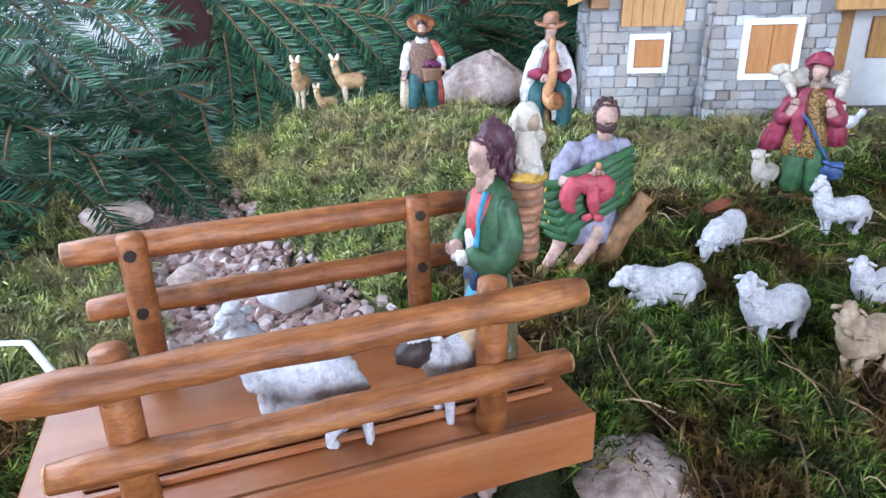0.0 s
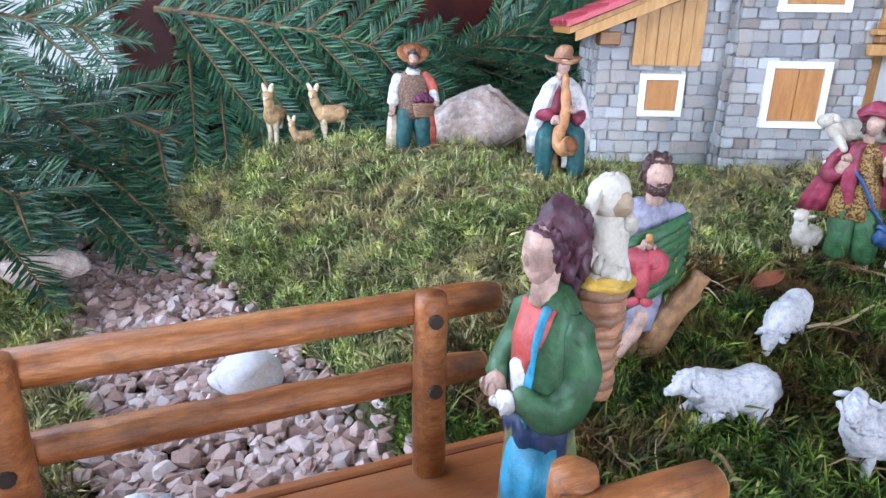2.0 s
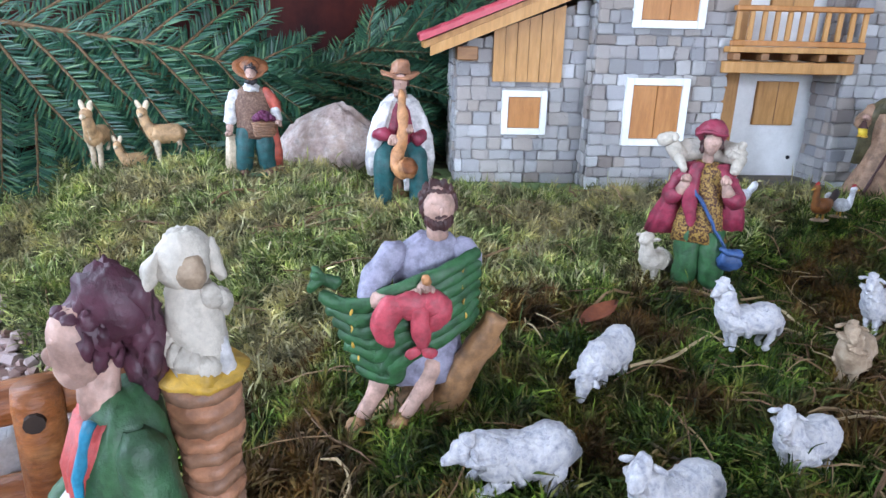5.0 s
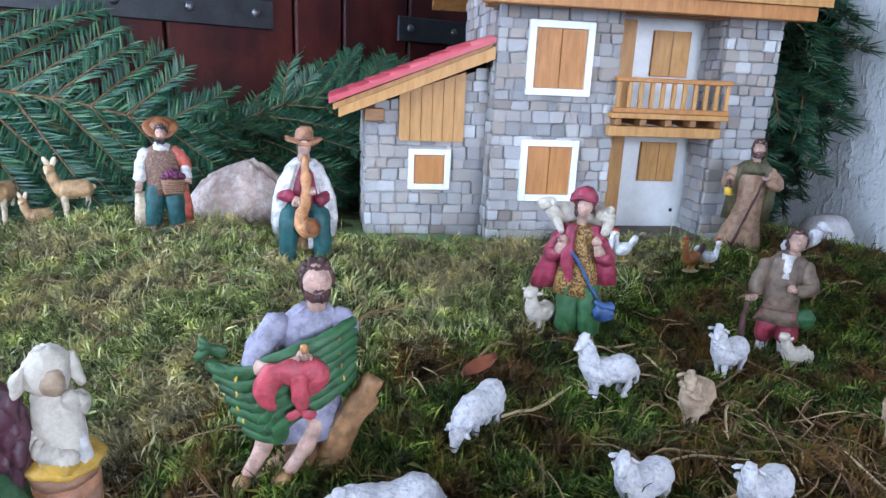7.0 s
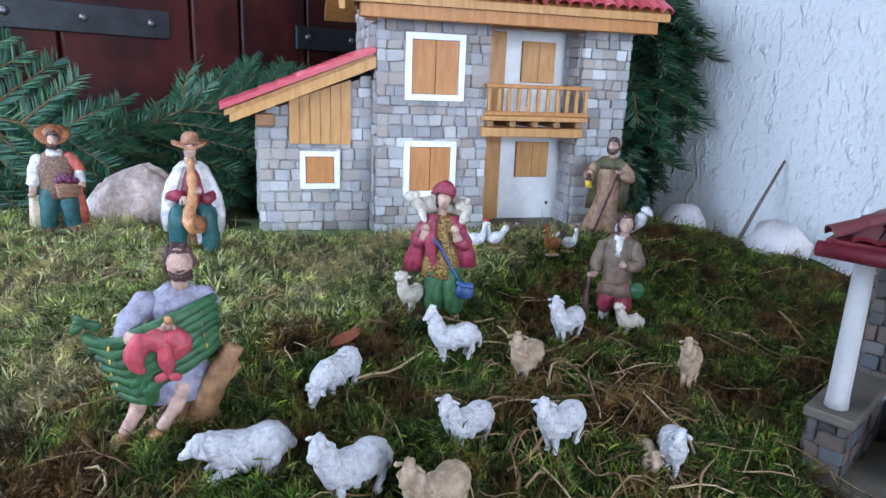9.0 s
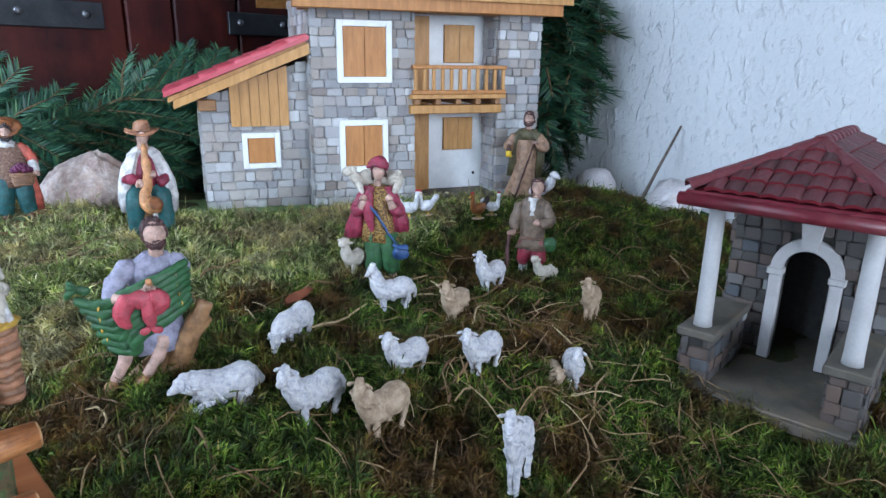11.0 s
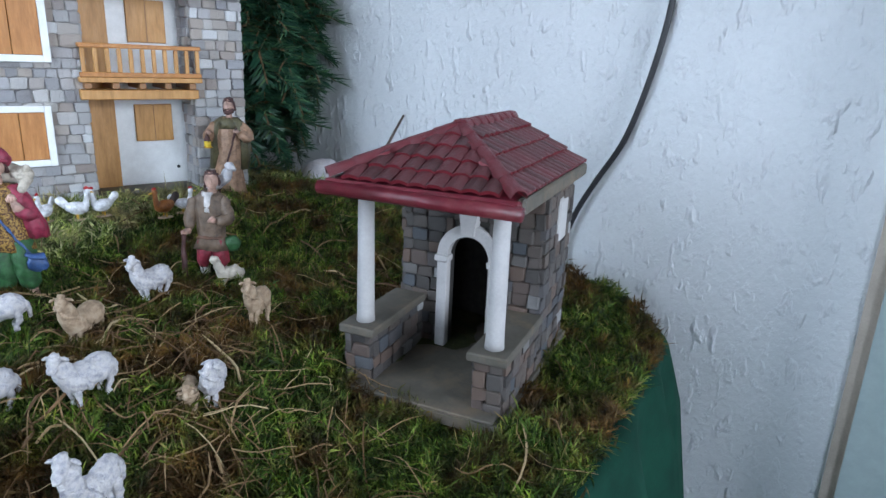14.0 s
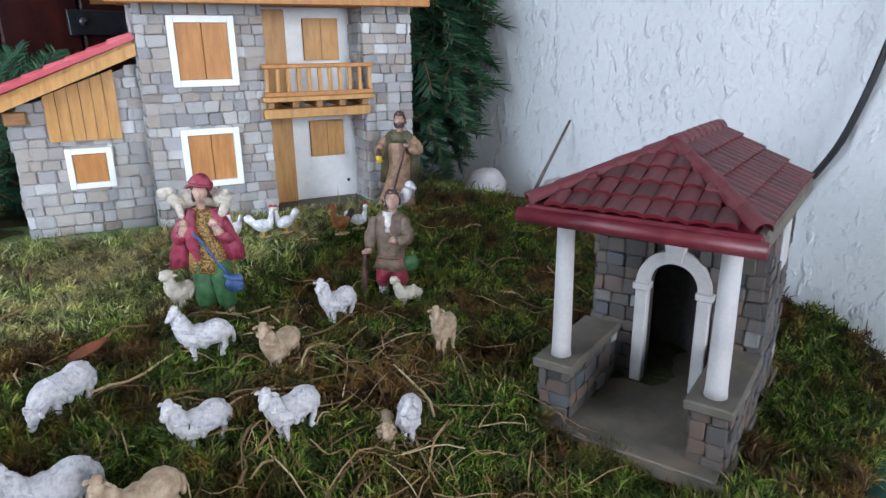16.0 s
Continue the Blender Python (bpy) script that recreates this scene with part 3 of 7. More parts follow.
# reveal where the plaster wall ends
JAMB = pose(WALL_AT[0], WALL_AT[1], 0, 0, 0, WALL_TURN)
slab("trim", -0.012, -0.001, -0.292, -0.282, FLOOR_Z, CEIL_Z, "pane_edge", "narrow beige trim at the end of the plaster wall", "trim", JAMB)
slab("window_frame_east", -0.030, -0.001, -0.40, -0.2925, FLOOR_Z, CEIL_Z, "grey_frame", "grey-green painted frame beside the plaster wall", "frame", JAMB)

# board door with iron straps
DOOR = empty("door_1", pose(0.0, 0.662, 0, 0, 0, -1.5), "closed dark red plank door with black iron straps", "door", "", "structure")
EDGES = [0.06, 0.175, 0.296, 0.415, 0.468, 0.548, 0.64, 0.73, 0.82, 0.93]
for a, b in zip(EDGES, EDGES[1:]):
    part("plank", box(a + 0.0012, b - 0.0012, 0.0, 0.03, FLOOR_Z + 0.01, 1.34, 0.002), "door_red", DOOR)
part("backing", box(0.06, 0.93, 0.012, 0.02, FLOOR_Z + 0.01, 1.34), "groove", DOOR)
for x0, x1, bolts in ((0.065, 0.392, (0.1, 0.178, 0.256, 0.3155, 0.375)), (0.533, 0.90, (0.548, 0.608, 0.67))):
    strap = part("strap", box(x0, x1, -0.004, 0.0, 0.331, 0.3565, 0.0008), "iron", DOOR, "black forged iron strap")
    for bx in bolts:
        bm = bmesh.new()
        bmesh.ops.create_uvsphere(bm, u_segments=10, v_segments=8, radius=0.0042, matrix=Matrix.Translation((bx, -0.0045, 0.3445)) @ Matrix.Diagonal((1, 0.7, 1, 1)))
        part("bolt", bm, "bolt", strap, "", True)

# moss-covered mound on the table
xs, ys = np.arange(-0.45, 0.87, 0.008), np.arange(-0.112, 0.641, 0.008)
gx, gy = np.meshgrid(xs, ys, indexing="ij")
zz = ground(gx, gy) - 0.0045
cells = [(i, j) for i in range(len(xs) - 1) for j in range(len(ys) - 1) if inside(TABLE, xs[i] + 0.004, ys[j] + 0.004)]
ids, verts, faces = {}, [], []
for i, j in cells:
    quad = []
    for a, b in ((i, j), (i + 1, j), (i + 1, j + 1), (i, j + 1)):
        if (a, b) not in ids:
            ids[(a, b)] = len(verts)
            verts.append((xs[a], ys[b], zz[a, b]))
        quad.append(ids[(a, b)])
    faces.append(quad)
gdata = bpy.data.meshes.new("ground")
gdata.from_pydata(verts, [], faces)
gdata.polygons.foreach_set("use_smooth", [True] * len(faces))
tagged(mesh_object("ground", gdata, ["soil"]), "dark uneven soil mound under the moss", "ground", "", "structure")

# table top and hanging cloth
bm = bmesh.new()
inner = [(x * 0.985 + 0.002, y * 0.97 + 0.004) for x, y in TABLE]
add_prism(bm, inner, "z", 0.055, 0.085)
table = tagged(part("table", bm, "beam"), "wooden display table under the moss and green cloth", "table")
for lx, ly in ((-0.38, 0.0), (0.52, -0.03), (-0.38, 0.58), (0.78, 0.58)):
    part("leg", box(lx - 0.02, lx + 0.02, ly - 0.02, ly + 0.02, FLOOR_Z, 0.055, 0.003), "beam", table)
bm = bmesh.new()
ring = []
for (x0, y0), (x1, y1) in zip(TABLE, TABLE[1:] + TABLE[:1]):
    n = max(2, int(math.hypot(x1 - x0, y1 - y0) / 0.012))
    ring += [(x0 + (x1 - x0) * k / n, y0 + (y1 - y0) * k / n) for k in range(n)]
mid = Vector((0.2, 0.28))
cols = []
for k, (x, y) in enumerate(ring):
    px, py = ring[k - 1]
    qx, qy = ring[(k + 1) % len(ring)]
    out = Vector((qy - py, px - qx)).normalized()
    top = gz(x, y) - 0.004
    col = []
    for h, spread in ((top - 0.006, -0.012), (top + 0.002, 0.000), (top - 0.006, 0.006), (top - 0.05, 0.016), (top - 0.2, 0.042), (FLOOR_Z + 0.004, 0.085)):
        wave = 0.0 if spread <= 0.0 else min(spread, 0.016) * 0.55 * math.sin(k * 0.8 + 1.5 * math.sin(k * 0.23))
        free = min(1.0, max(0.12, (-0.02 - y) / 0.04))
        d = spread + wave if spread <= 0.007 else (spread + wave) * free
        col.append(bm.verts.new((x + out.x * d, y + out.y * d, h)))
    cols.append(col)
for k in range(len(cols)):
    a, b = cols[k], cols[(k + 1) % len(cols)]
    for i in range(5):
        bm.faces.new((a[i], a[i + 1], b[i + 1], b[i]))
cloth = part("tablecloth", bm, "cloth", None, "", True)
mod = cloth.modifiers.new("thick", "SOLIDIFY")
mod.thickness = 0.0012
tagged(cloth, "dark green cloth hanging down round the table edge", "tablecloth")

# ---- stone pool ----
POOL = []
for k in range(12):
    bm = box(-0.5, 0.5, -0.5, 0.5, -0.5, 0.5, 0.0, 0.10)
    bmesh.ops.bevel(bm, geom=bm.edges[:], offset=0.10, segments=1, affect="EDGES")
    data = bpy.data.meshes.new("stone")
    bm.to_mesh(data)
    bm.free()
    POOL.append(data)


def pool_copy(name, data, mat, parent, m):
    if not data.materials:
        data.materials.append(M[mat])
    ob = new(name, data)
    ob.parent = parent
    ob.matrix_local = m
    return ob


POOL_CHAPEL = [d.copy() for d in POOL]


def stones(parent, x0, x1, z0, z1, place, holes=(), row=0.0085, wide=(0.008, 0.0155), pool=POOL, mat="stone", top=None, thick=0.004, seed=1):
    """Courses of single stones on a face; place(x, z) gives the matrix of a face point, x along, y into the wall."""
    rnd = random.Random(seed)
    z = z0
    while z < z1 - 0.002:
        h = min(row * rnd.uniform(0.82, 1.2), z1 - z)
        if z1 - z - h < 0.003:
            h = z1 - z
        x = x0 - rnd.uniform(0, 0.004)
        while x < x1 - 0.001:
            w = rnd.uniform(*wide)
            a, b = max(x, x0), min(x + w, x1)
            if x1 - b < 0.003:
                b = x1
            zm, xm = z + h / 2, (a + b) / 2
            ok = b - a > 0.0015 and (top is None or z + h < top(xm) + 0.003)
            for hx0, hx1, hz0, hz1 in holes:
                if hz0 < zm < hz1 and a < hx1 and b > hx0:
                    if a < hx0:
                        b = hx0
                    elif b > hx1:
                        a = hx1
                    else:
                        ok = False
                    ok = ok and b - a > 0.0015
            if ok:
                xm = (a + b) / 2
                push = rnd.uniform(-0.0006, 0.0010)
                pool_copy("stone", rnd.choice(pool), mat, parent,
                          place(xm, zm) @ Matrix.Translation((0, -push, 0)) @ Matrix.Rotation(rnd.uniform(-0.05, 0.05), 4, "Y")
                          @ Matrix.Diagonal((b - a - 0.0005, thick, h - 0.0005, 1)))
            x += w
        z += h


# ---- farmhouse model ----
HOUSE = empty("model_house", pose(0.3739, 0.4612, 0.170, 0, 0, -31.0), "model stone farmhouse with red roof, wooden shutters and balcony", "model house")
DEEP = 0.125
part("baseboard", box(-0.04, 0.345, -0.022, DEEP + 0.02, -0.004, 0.0015, 0.001), "green_board", HOUSE, "green flocked base board")


def front_at(y):
    return lambda x, z: Matrix.Translation((x, y, z))


def side_at(x, flip=1):
    return lambda s, z: Matrix.Translation((x, s, z)) @ Matrix.Rotation(radians(-90 * flip), 4, "Z")


def wing_top(x):
    return 0.100 + 0.36 * x


# lean-to wing
bm = bmesh.new()
add_prism(bm, [(0.002, 0.0), (0.097, 0.0), (0.097, wing_top(0.097)), (0.002, wing_top(0.0))], "y", 0.022, DEEP - 0.01)
wing = part("wing_wall", bm, "mortar", HOUSE)
stones(wing, 0.0, 0.0955, 0.0015, 0.14, front_at(0.0215), [(0.036, 0.0645, 0.041, 0.068), (0.027, 0.075, 0.0775, 0.2)], top=wing_top, seed=3)
stones(wing, 0.024, DEEP - 0.01, 0.0015, 0.098, side_at(0.001), seed=4)
# tower block
bm = bmesh.new()
add_box(bm, 0.097, 0.189, 0.002, DEEP, 0.0, 0.182)
tower = part("tower_wall", bm, "mortar", HOUSE)
stones(tower, 0.095, 0.191, 0.0015, 0.181, front_at(0.0015), [(0.121, 0.1605, 0.037, 0.079), (0.121, 0.165, 0.1185, 0.165)], seed=5)
stones(tower, 0.004, DEEP, 0.0015, 0.20, side_at(0.096), seed=6, top=lambda s: 0.205)
stones(tower, 0.004, 0.034, 0.0015, 0.181, side_at(0.190, -1), seed=7)
# right pillar
bm = bmesh.new()
add_box(bm, 0.278, 0.320, 0.002, DEEP, 0.0, 0.182)
pillar = part("pillar_wall", bm, "mortar", HOUSE)
stones(pillar, 0.276, 0.322, 0.0015, 0.181, front_at(0.0015), seed=8)
stones(pillar, 0.004, DEEP, 0.0015, 0.181, side_at(0.321, -1), seed=9)
stones(pillar, 0.004, 0.034, 0.0015, 0.181, side_at(0.277), seed=10)
# recess behind the balcony
part("back_wall", box(0.189, 0.278, 0.036, DEEP, 0.0, 0.182), "white", HOUSE, "white rendered wall of the recess")
part("side_panel", box(0.1915, 0.2165, 0.032, 0.0362, 0.006, 0.176, 0.0006), "ply", HOUSE, "tall honey-brown wooden panel")
part("threshold", box(0.189, 0.278, -0.004, 0.036, 0.0015, 0.0065, 0.0008), "cement", HOUSE, "pale grey door step")
bm = bmesh.new()
bmesh.ops.create_uvsphere(bm, u_segments=8, v_segments=6, radius=0.0016, matrix=Matrix.Translation((0.2675, 0.0355, 0.021)))
part("door_knob", bm, "iron", HOUSE, "", True)


def house_window(x0, x1, z0, z1, y, rim, leaves, mat):
    bm = bmesh.new()
    add_box(bm, x0, x0 + rim, y - 0.003, y + 0.003, z0, z1, 0.0003)
    add_box(bm, x1 - rim, x1, y - 0.003, y + 0.003, z0, z1, 0.0003)
    add_box(bm, x0 + rim, x1 - rim, y - 0.003, y + 0.003, z1 - rim, z1, 0.0003)
    add_box(bm, x0 + rim, x1 - rim, y - 0.003, y + 0.003, z0, z0 + rim, 0.0003)
    win = part("window", bm, "white", HOUSE, "white window surround")
    step = (x1 - x0 - 2 * rim) / leaves
    for k in range(leaves):
        part("shutter", box(x0 + rim + k * step + 0.0002, x0 + rim + (k + 1) * step - 0.0002, y - 0.0016 + 0.0002 * k, y + 0.003, z0 + rim + 0.0002, z1 - rim - 0.0002, 0.0003), mat, win)
    return win


house_window(0.0336, 0.0668, 0.0385, 0.0705, 0.0195, 0.0046, 1, "shutter")
house_window(0.118, 0.168, 0.1150, 0.1685, -0.001, 0.0052, 2, "shutter")
house_window(0.118, 0.1635, 0.0345, 0.0820, -0.001, 0.0050, 2, "shutter")
for z0, z1 in ((0.0465, 0.0795), (0.133, 0.169)):
    w = part("recess_window", box(0.2325, 0.2645, 0.033, 0.0362, z0, z1, 0.0004), "ply", HOUSE, "closed honey-coloured shutters")
    part("shutter_gap", box(0.2483, 0.2488, 0.0325, 0.0335, z0, z1), "beam", w)
# vertical boarding under the lean-to roof
for k in range(6):
    a, b = 0.0255 + k * 0.00845, 0.0255 + (k + 1) * 0.00845
    bm = bmesh.new()
    add_prism(bm, [(a + 0.0002, 0.0765), (b - 0.0002, 0.0765), (b - 0.0002, wing_top(b) + 0.002), (a + 0.0002, wing_top(a) + 0.002)], "y", 0.0165 + 0.0006 * (k % 2), 0.0205)
    part("board", bm, "ply", HOUSE)
part("corner_beam", box(-0.001, 0.014, 0.008, 0.03, 0.091, 0.1005, 0.0008), "beam", HOUSE, "short dark beam end")
# balcony
balc = part("balcony", box(0.185, 0.281, -0.010, 0.036, 0.1005, 0.1045, 0.0004), "ply", HOUSE, "wooden balcony floor")
part("lintel_beam", box(0.185, 0.2785, -0.006, 0.010, 0.0865, 0.0945, 0.0006), "ply", balc)
for k in range(5):
    a = 0.188 + k * 0.0205
    part("joist", box(a, a + 0.0055, -0.0095, 0.034, 0.0952, 0.1003, 0.0006), "beam", balc)
part("skirt_board", box(0.1855, 0.2805, -0.0105, -0.0065, 0.1048, 0.1085, 0.0004), "shutter", balc)
part("handrail", box(0.1855, 0.2805, -0.0115, -0.0055, 0.1275, 0.1310, 0.0006), "shutter", balc)
for k in range(11):
    a = 0.1872 + k * 0.0089
    part("baluster", box(a, a + 0.0032, -0.0098, -0.0072, 0.1086, 0.1274, 0.0004), "ply", balc)

# pantile pool
TILE = []
for k in range(3):
    bm = bmesh.new()
    vs, fs = [], []
    for s, rr in ((0.0, 0.5), (0.5, 0.47), (1.0, 0.43)):
        for q in range(7):
            a = math.pi * q / 6
            vs.append((math.cos(a) * rr, s, math.sin(a) * 0.55 * (1 - 0.12 * s) + random.uniform(-0.03, 0.03)))
    vs += [(x, y, z - 0.16) for x, y, z in vs]
    made = [bm.verts.new(v) for v in vs]
    for i in range(2):
        for q in range(6):
            bm.faces.new((made[i * 7 + q], made[i * 7 + q + 1], made[(i + 1) * 7 + q + 1], made[(i + 1) * 7 + q]))
            bm.faces.new((made[21 + i * 7 + q + 1], made[21 + i * 7 + q], made[21 + (i + 1) * 7 + q], made[21 + (i + 1) * 7 + q + 1]))
    for q in range(6):
        bm.faces.new((made[q + 1], made[q], made[21 + q], made[21 + q + 1]))
    bmesh.ops.recalc_face_normals(bm, faces=bm.faces[:])
    data = bpy.data.meshes.new("roof_tile")
    bm.to_mesh(data)
    bm.free()
    data.polygons.foreach_set("use_smooth", [True] * len(data.polygons))
    TILE.append(data)
TILE_DARK = []
for k in range(4):
    bm = bmesh.new()
    grid = []
    for s in (0.0, 0.5, 1.0):
        for q in range(5):
            u = q / 4 - 0.5
            grid.append((u * (1 - 0.05 * s), s + random.uniform(-0.03, 0.03) * (s == 0), 0.26 * math.cos(u * 2.6) + random.uniform(-0.02, 0.02)))
    top = [bm.verts.new(v) for v in grid]
    low = [bm.verts.new((x, y, z - 0.24)) for x, y, z in grid]
    for i in range(2):
        for q in range(4):
            bm.faces.new((top[i * 5 + q], top[i * 5 + q + 1], top[(i + 1) * 5 + q + 1], top[(i + 1) * 5 + q]))
    for q in range(4):
        bm.faces.new((low[q], low[q + 1], top[q + 1], top[q])).material_index = 1
    for i in range(2):
        bm.faces.new((top[i * 5], top[i * 5 + 5], low[i * 5 + 5], low[i * 5])).material_index = 1
        bm.faces.new((top[i * 5 + 9], top[i * 5 + 4], low[i * 5 + 4], low[i * 5 + 9])).material_index = 1
    data = bpy.data.meshes.new("roof_tile")
    bm.to_mesh(data)
    bm.free()
    data.materials.append(M["dark_tile"])
    data.materials.append(M["tile_edge"])
    TILE_DARK.append(data)
TILE_RIDGE = [d.copy() for d in TILE]


def tiled(parent, origin, across, up, wide, long, pitch, run, pool, mat, keep=None, lift=0.0008):
    """Rows of half-round tiles: across and up are unit vectors in the slope; wide and long its size."""
    ax, uy = Vector(across).normalized(), Vector(up).normalized()
    nz = ax.cross(uy).normalized()
    frame3 = Matrix((ax, uy, nz)).transposed().to_4x4()
    cols, rows = max(1, round(wide / pitch)), max(1, round(long / run))
    for r in range(rows):
        for c in range(cols):
            u, v = (c + 0.5) * wide / cols, r * long / rows
            if keep and not keep(u, v + 0.3 * run):
                continue
            m = Matrix.Translation(Vector(origin) + ax * u + uy * v + nz * (0.0006 + random.uniform(0, 0.0004))) @ frame3
            pool_copy("roof_tile", random.choice(pool), mat, parent, m @ Matrix.Translation((0, 0, lift)) @ Matrix.Rotation(random.uniform(-0.03, 0.03), 4, "Z") @ Matrix.Rotation(-lift * 55, 4, "X") @ Matrix.Diagonal((wide / cols * 0.98, long / rows * 1.12, wide / cols * 0.8, 1)))


# lean-to roof: low at the left, rising to the tower
lx0, lx1, lz0, lz1 = -0.024, 0.0945, 0.0985, 0.1465
bm = bmesh.new()
add_prism(bm, [(lx0, lz0), (lx1, lz1), (lx1, lz1 + 0.0045), (lx0, lz0 + 0.0045)], "y", 0.006, DEEP)
lean = part("lean_to_roof", bm, "ply", HOUSE, "lean-to roof boarding")
bm = bmesh.new()
add_prism(bm, [(lx0 + 0.004, lz0 - 0.005), (lx1, lz1 - 0.007), (lx1, lz1 + 0.002), (lx0 + 0.004, lz0 + 0.002)], "y", 0.0015, 0.0055)
part("bargeboard", bm, "ply", lean)
upv = Vector((lx1 - lx0, 0, lz1 - lz0))
tiled(lean, (lx0 - 0.002, DEEP, lz0 + 0.005), (0, -1, 0), upv, DEEP - 0.002, upv.length, 0.010, 0.016, TILE, "red_tile")
bm = bmesh.new()
add_prism(bm, [(lx0 - 0.003, lz0 + 0.0046), (lx1, lz1 + 0.0048), (lx1, lz1 + 0.0085), (lx0 - 0.003, lz0 + 0.0085)], "y", 0.0005, 0.006)
part("verge_tiles", bm, "red_tile", lean, "pink-red verge tiles")

# main roof, ridge along the front
ex0, ex1, ey, ez, ry, rz = 0.066, 0.338, -0.030, 0.186, 0.062, 0.246
bm = bmesh.new()
slope = Vector((0, ry - ey, rz - ez))
nrm = Vector((0, -(rz - ez), ry - ey)).normalized() * 0.005
add_prism(bm, [(ey, ez), (ry, rz), (DEEP + 0.03, ez), (DEEP + 0.03, ez + 0.006), (ry, rz + 0.006), (ey, ez + 0.006)], "x", ex0, ex1)
roof = part("main_roof", bm, "ply", HOUSE, "main roof boarding")
part("eaves_beam", box(ex0 + 0.012, ex1 - 0.008, ey + 0.004, ey + 0.013, ez - 0.010, ez + 0.0005, 0.0006), "shutter", roof)
part("wall_plate", box(ex0 + 0.02, 0.325, 0.0005, 0.010, 0.176, 0.186, 0.0006), "beam", roof)
part("soffit", box(0.095, 0.324, 0.002, DEEP, 0.1815, 0.1855), "beam", roof)
for k in range(9):
    a = 0.075 + k * 0.031
    bm = bmesh.new()
    add_prism(bm, [(ey + 0.014, ez + 0.001), (0.012, ez + 0.026), (0.012, ez + 0.020), (ey + 0.014, ez - 0.005)], "x", a, a + 0.006)
    part("rafter", bm, "beam", roof)
tiled(roof, (ex0, ey - 0.003, ez + 0.006), (1, 0, 0), slope, ex1 - ex0, slope.length, 0.0105, 0.017, TILE, "red_tile")
tiled(roof, (ex1, DEEP + 0.03, ez + 0.006), (-1, 0, 0), (0, ry - DEEP - 0.03, rz - ez), ex1 - ex0, slope.length, 0.0105, 0.030, TILE, "red_tile")
part("gable_wall", add_prism(bmesh.new(), [(0.003, 0.1815), (DEEP - 0.002, 0.1815), (ry, rz - 0.004)], "x", 0.099, 0.318), "mortar", HOUSE)
part("bargeboard", add_prism(bmesh.new(), [(ey, ez - 0.006), (ry, rz - 0.008), (ry, rz + 0.001), (ey, ez + 0.003)], "x", ex0 - 0.004, ex0), "ply", roof)

# ---- chapel model ----
CH = empty("model_chapel", pose(0.4292, 0.0152, 0.1208, 0, 0, -92.3) @ Matrix.Diagonal((0.97, 1.0, 1.0, 1.0)), "small model chapel with maroon tiled roof, white columns and arch", "model chapel")
part("floor_slab", box(-0.060, 0.050, -0.009, 0.130, -0.004, 0.003, 0.0008), "cement", CH, "grey cement floor slab")
part("apron", box(-0.046, 0.046, -0.010, 0.06, 0.0032, 0.0052, 0.0006), "cement", CH)
RY, BY = 0.064, 0.120


def chapel_wall(name, x0, x1, y0, y1, z0, z1):
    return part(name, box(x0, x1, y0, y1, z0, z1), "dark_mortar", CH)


for sx, lw in ((-1, 0.0028), (1, 0.0008)):
    in0, out0 = sx * (0.030 + lw), sx * (0.045 + lw)
    low = chapel_wall("low_wall", min(in0, out0), max(in0, out0), 0.002, RY, 0.003, 0.032)
    a, b = min(in0 - sx * 0.001, out0 + sx * 0.001), max(in0 - sx * 0.001, out0 + sx * 0.001)
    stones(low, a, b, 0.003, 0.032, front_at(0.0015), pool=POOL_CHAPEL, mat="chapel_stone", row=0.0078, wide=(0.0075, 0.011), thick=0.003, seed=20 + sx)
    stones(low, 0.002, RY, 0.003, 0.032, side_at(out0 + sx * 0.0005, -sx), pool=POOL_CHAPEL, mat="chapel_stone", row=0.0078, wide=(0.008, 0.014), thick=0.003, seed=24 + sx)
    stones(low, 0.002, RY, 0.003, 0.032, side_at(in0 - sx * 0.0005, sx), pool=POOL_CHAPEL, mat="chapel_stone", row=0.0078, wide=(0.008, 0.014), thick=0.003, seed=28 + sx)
    part("coping", box(min(in0 - sx * 0.004, out0 + sx * 0.0035), max(in0 - sx * 0.004, out0 + sx * 0.0035), -0.003, RY, 0.0322, 0.0372, 0.0008), "cement", CH, "grey coping slab")
    bm = tube_bm([(sx * (0.0375 + lw), 0.0085, z) for z in (0.0374, 0.042, 0.075, 0.1095)], [0.0054, 0.0050, 0.0047, 0.0044], 20)
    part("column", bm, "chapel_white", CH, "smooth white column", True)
# cella with an arched doorway
bm = bmesh.new()
ar, az = 0.0135, 0.064
poly = [(-0.045, 0.003), (-ar, 0.003)] + [(-math.cos(math.pi * k / 12) * ar, az + math.sin(math.pi * k / 12) * ar) for k in range(13)] + [(ar, 0.003), (0.045, 0.003), (0.045, 0.112), (-0.045, 0.112)]
add_prism(bm, poly, "y", RY + 0.002, RY + 0.008)
add_box(bm, -0.045, -0.041, RY + 0.008, BY, 0.003, 0.112)
add_box(bm, 0.041, 0.045, RY + 0.008, BY, 0.003, 0.112)
add_box(bm, -0.045, 0.045, BY, BY + 0.004, 0.003, 0.112)
cella = part("cella_wall", bm, "dark_mortar", CH)
holes = [(-0.021, 0.021, 0.0, 0.066), (-0.0175, 0.0175, 0.066, 0.078), (-0.012, 0.012, 0.078, 0.086)]
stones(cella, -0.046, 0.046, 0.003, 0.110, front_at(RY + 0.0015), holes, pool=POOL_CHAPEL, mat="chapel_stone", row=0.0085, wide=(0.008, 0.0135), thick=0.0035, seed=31)
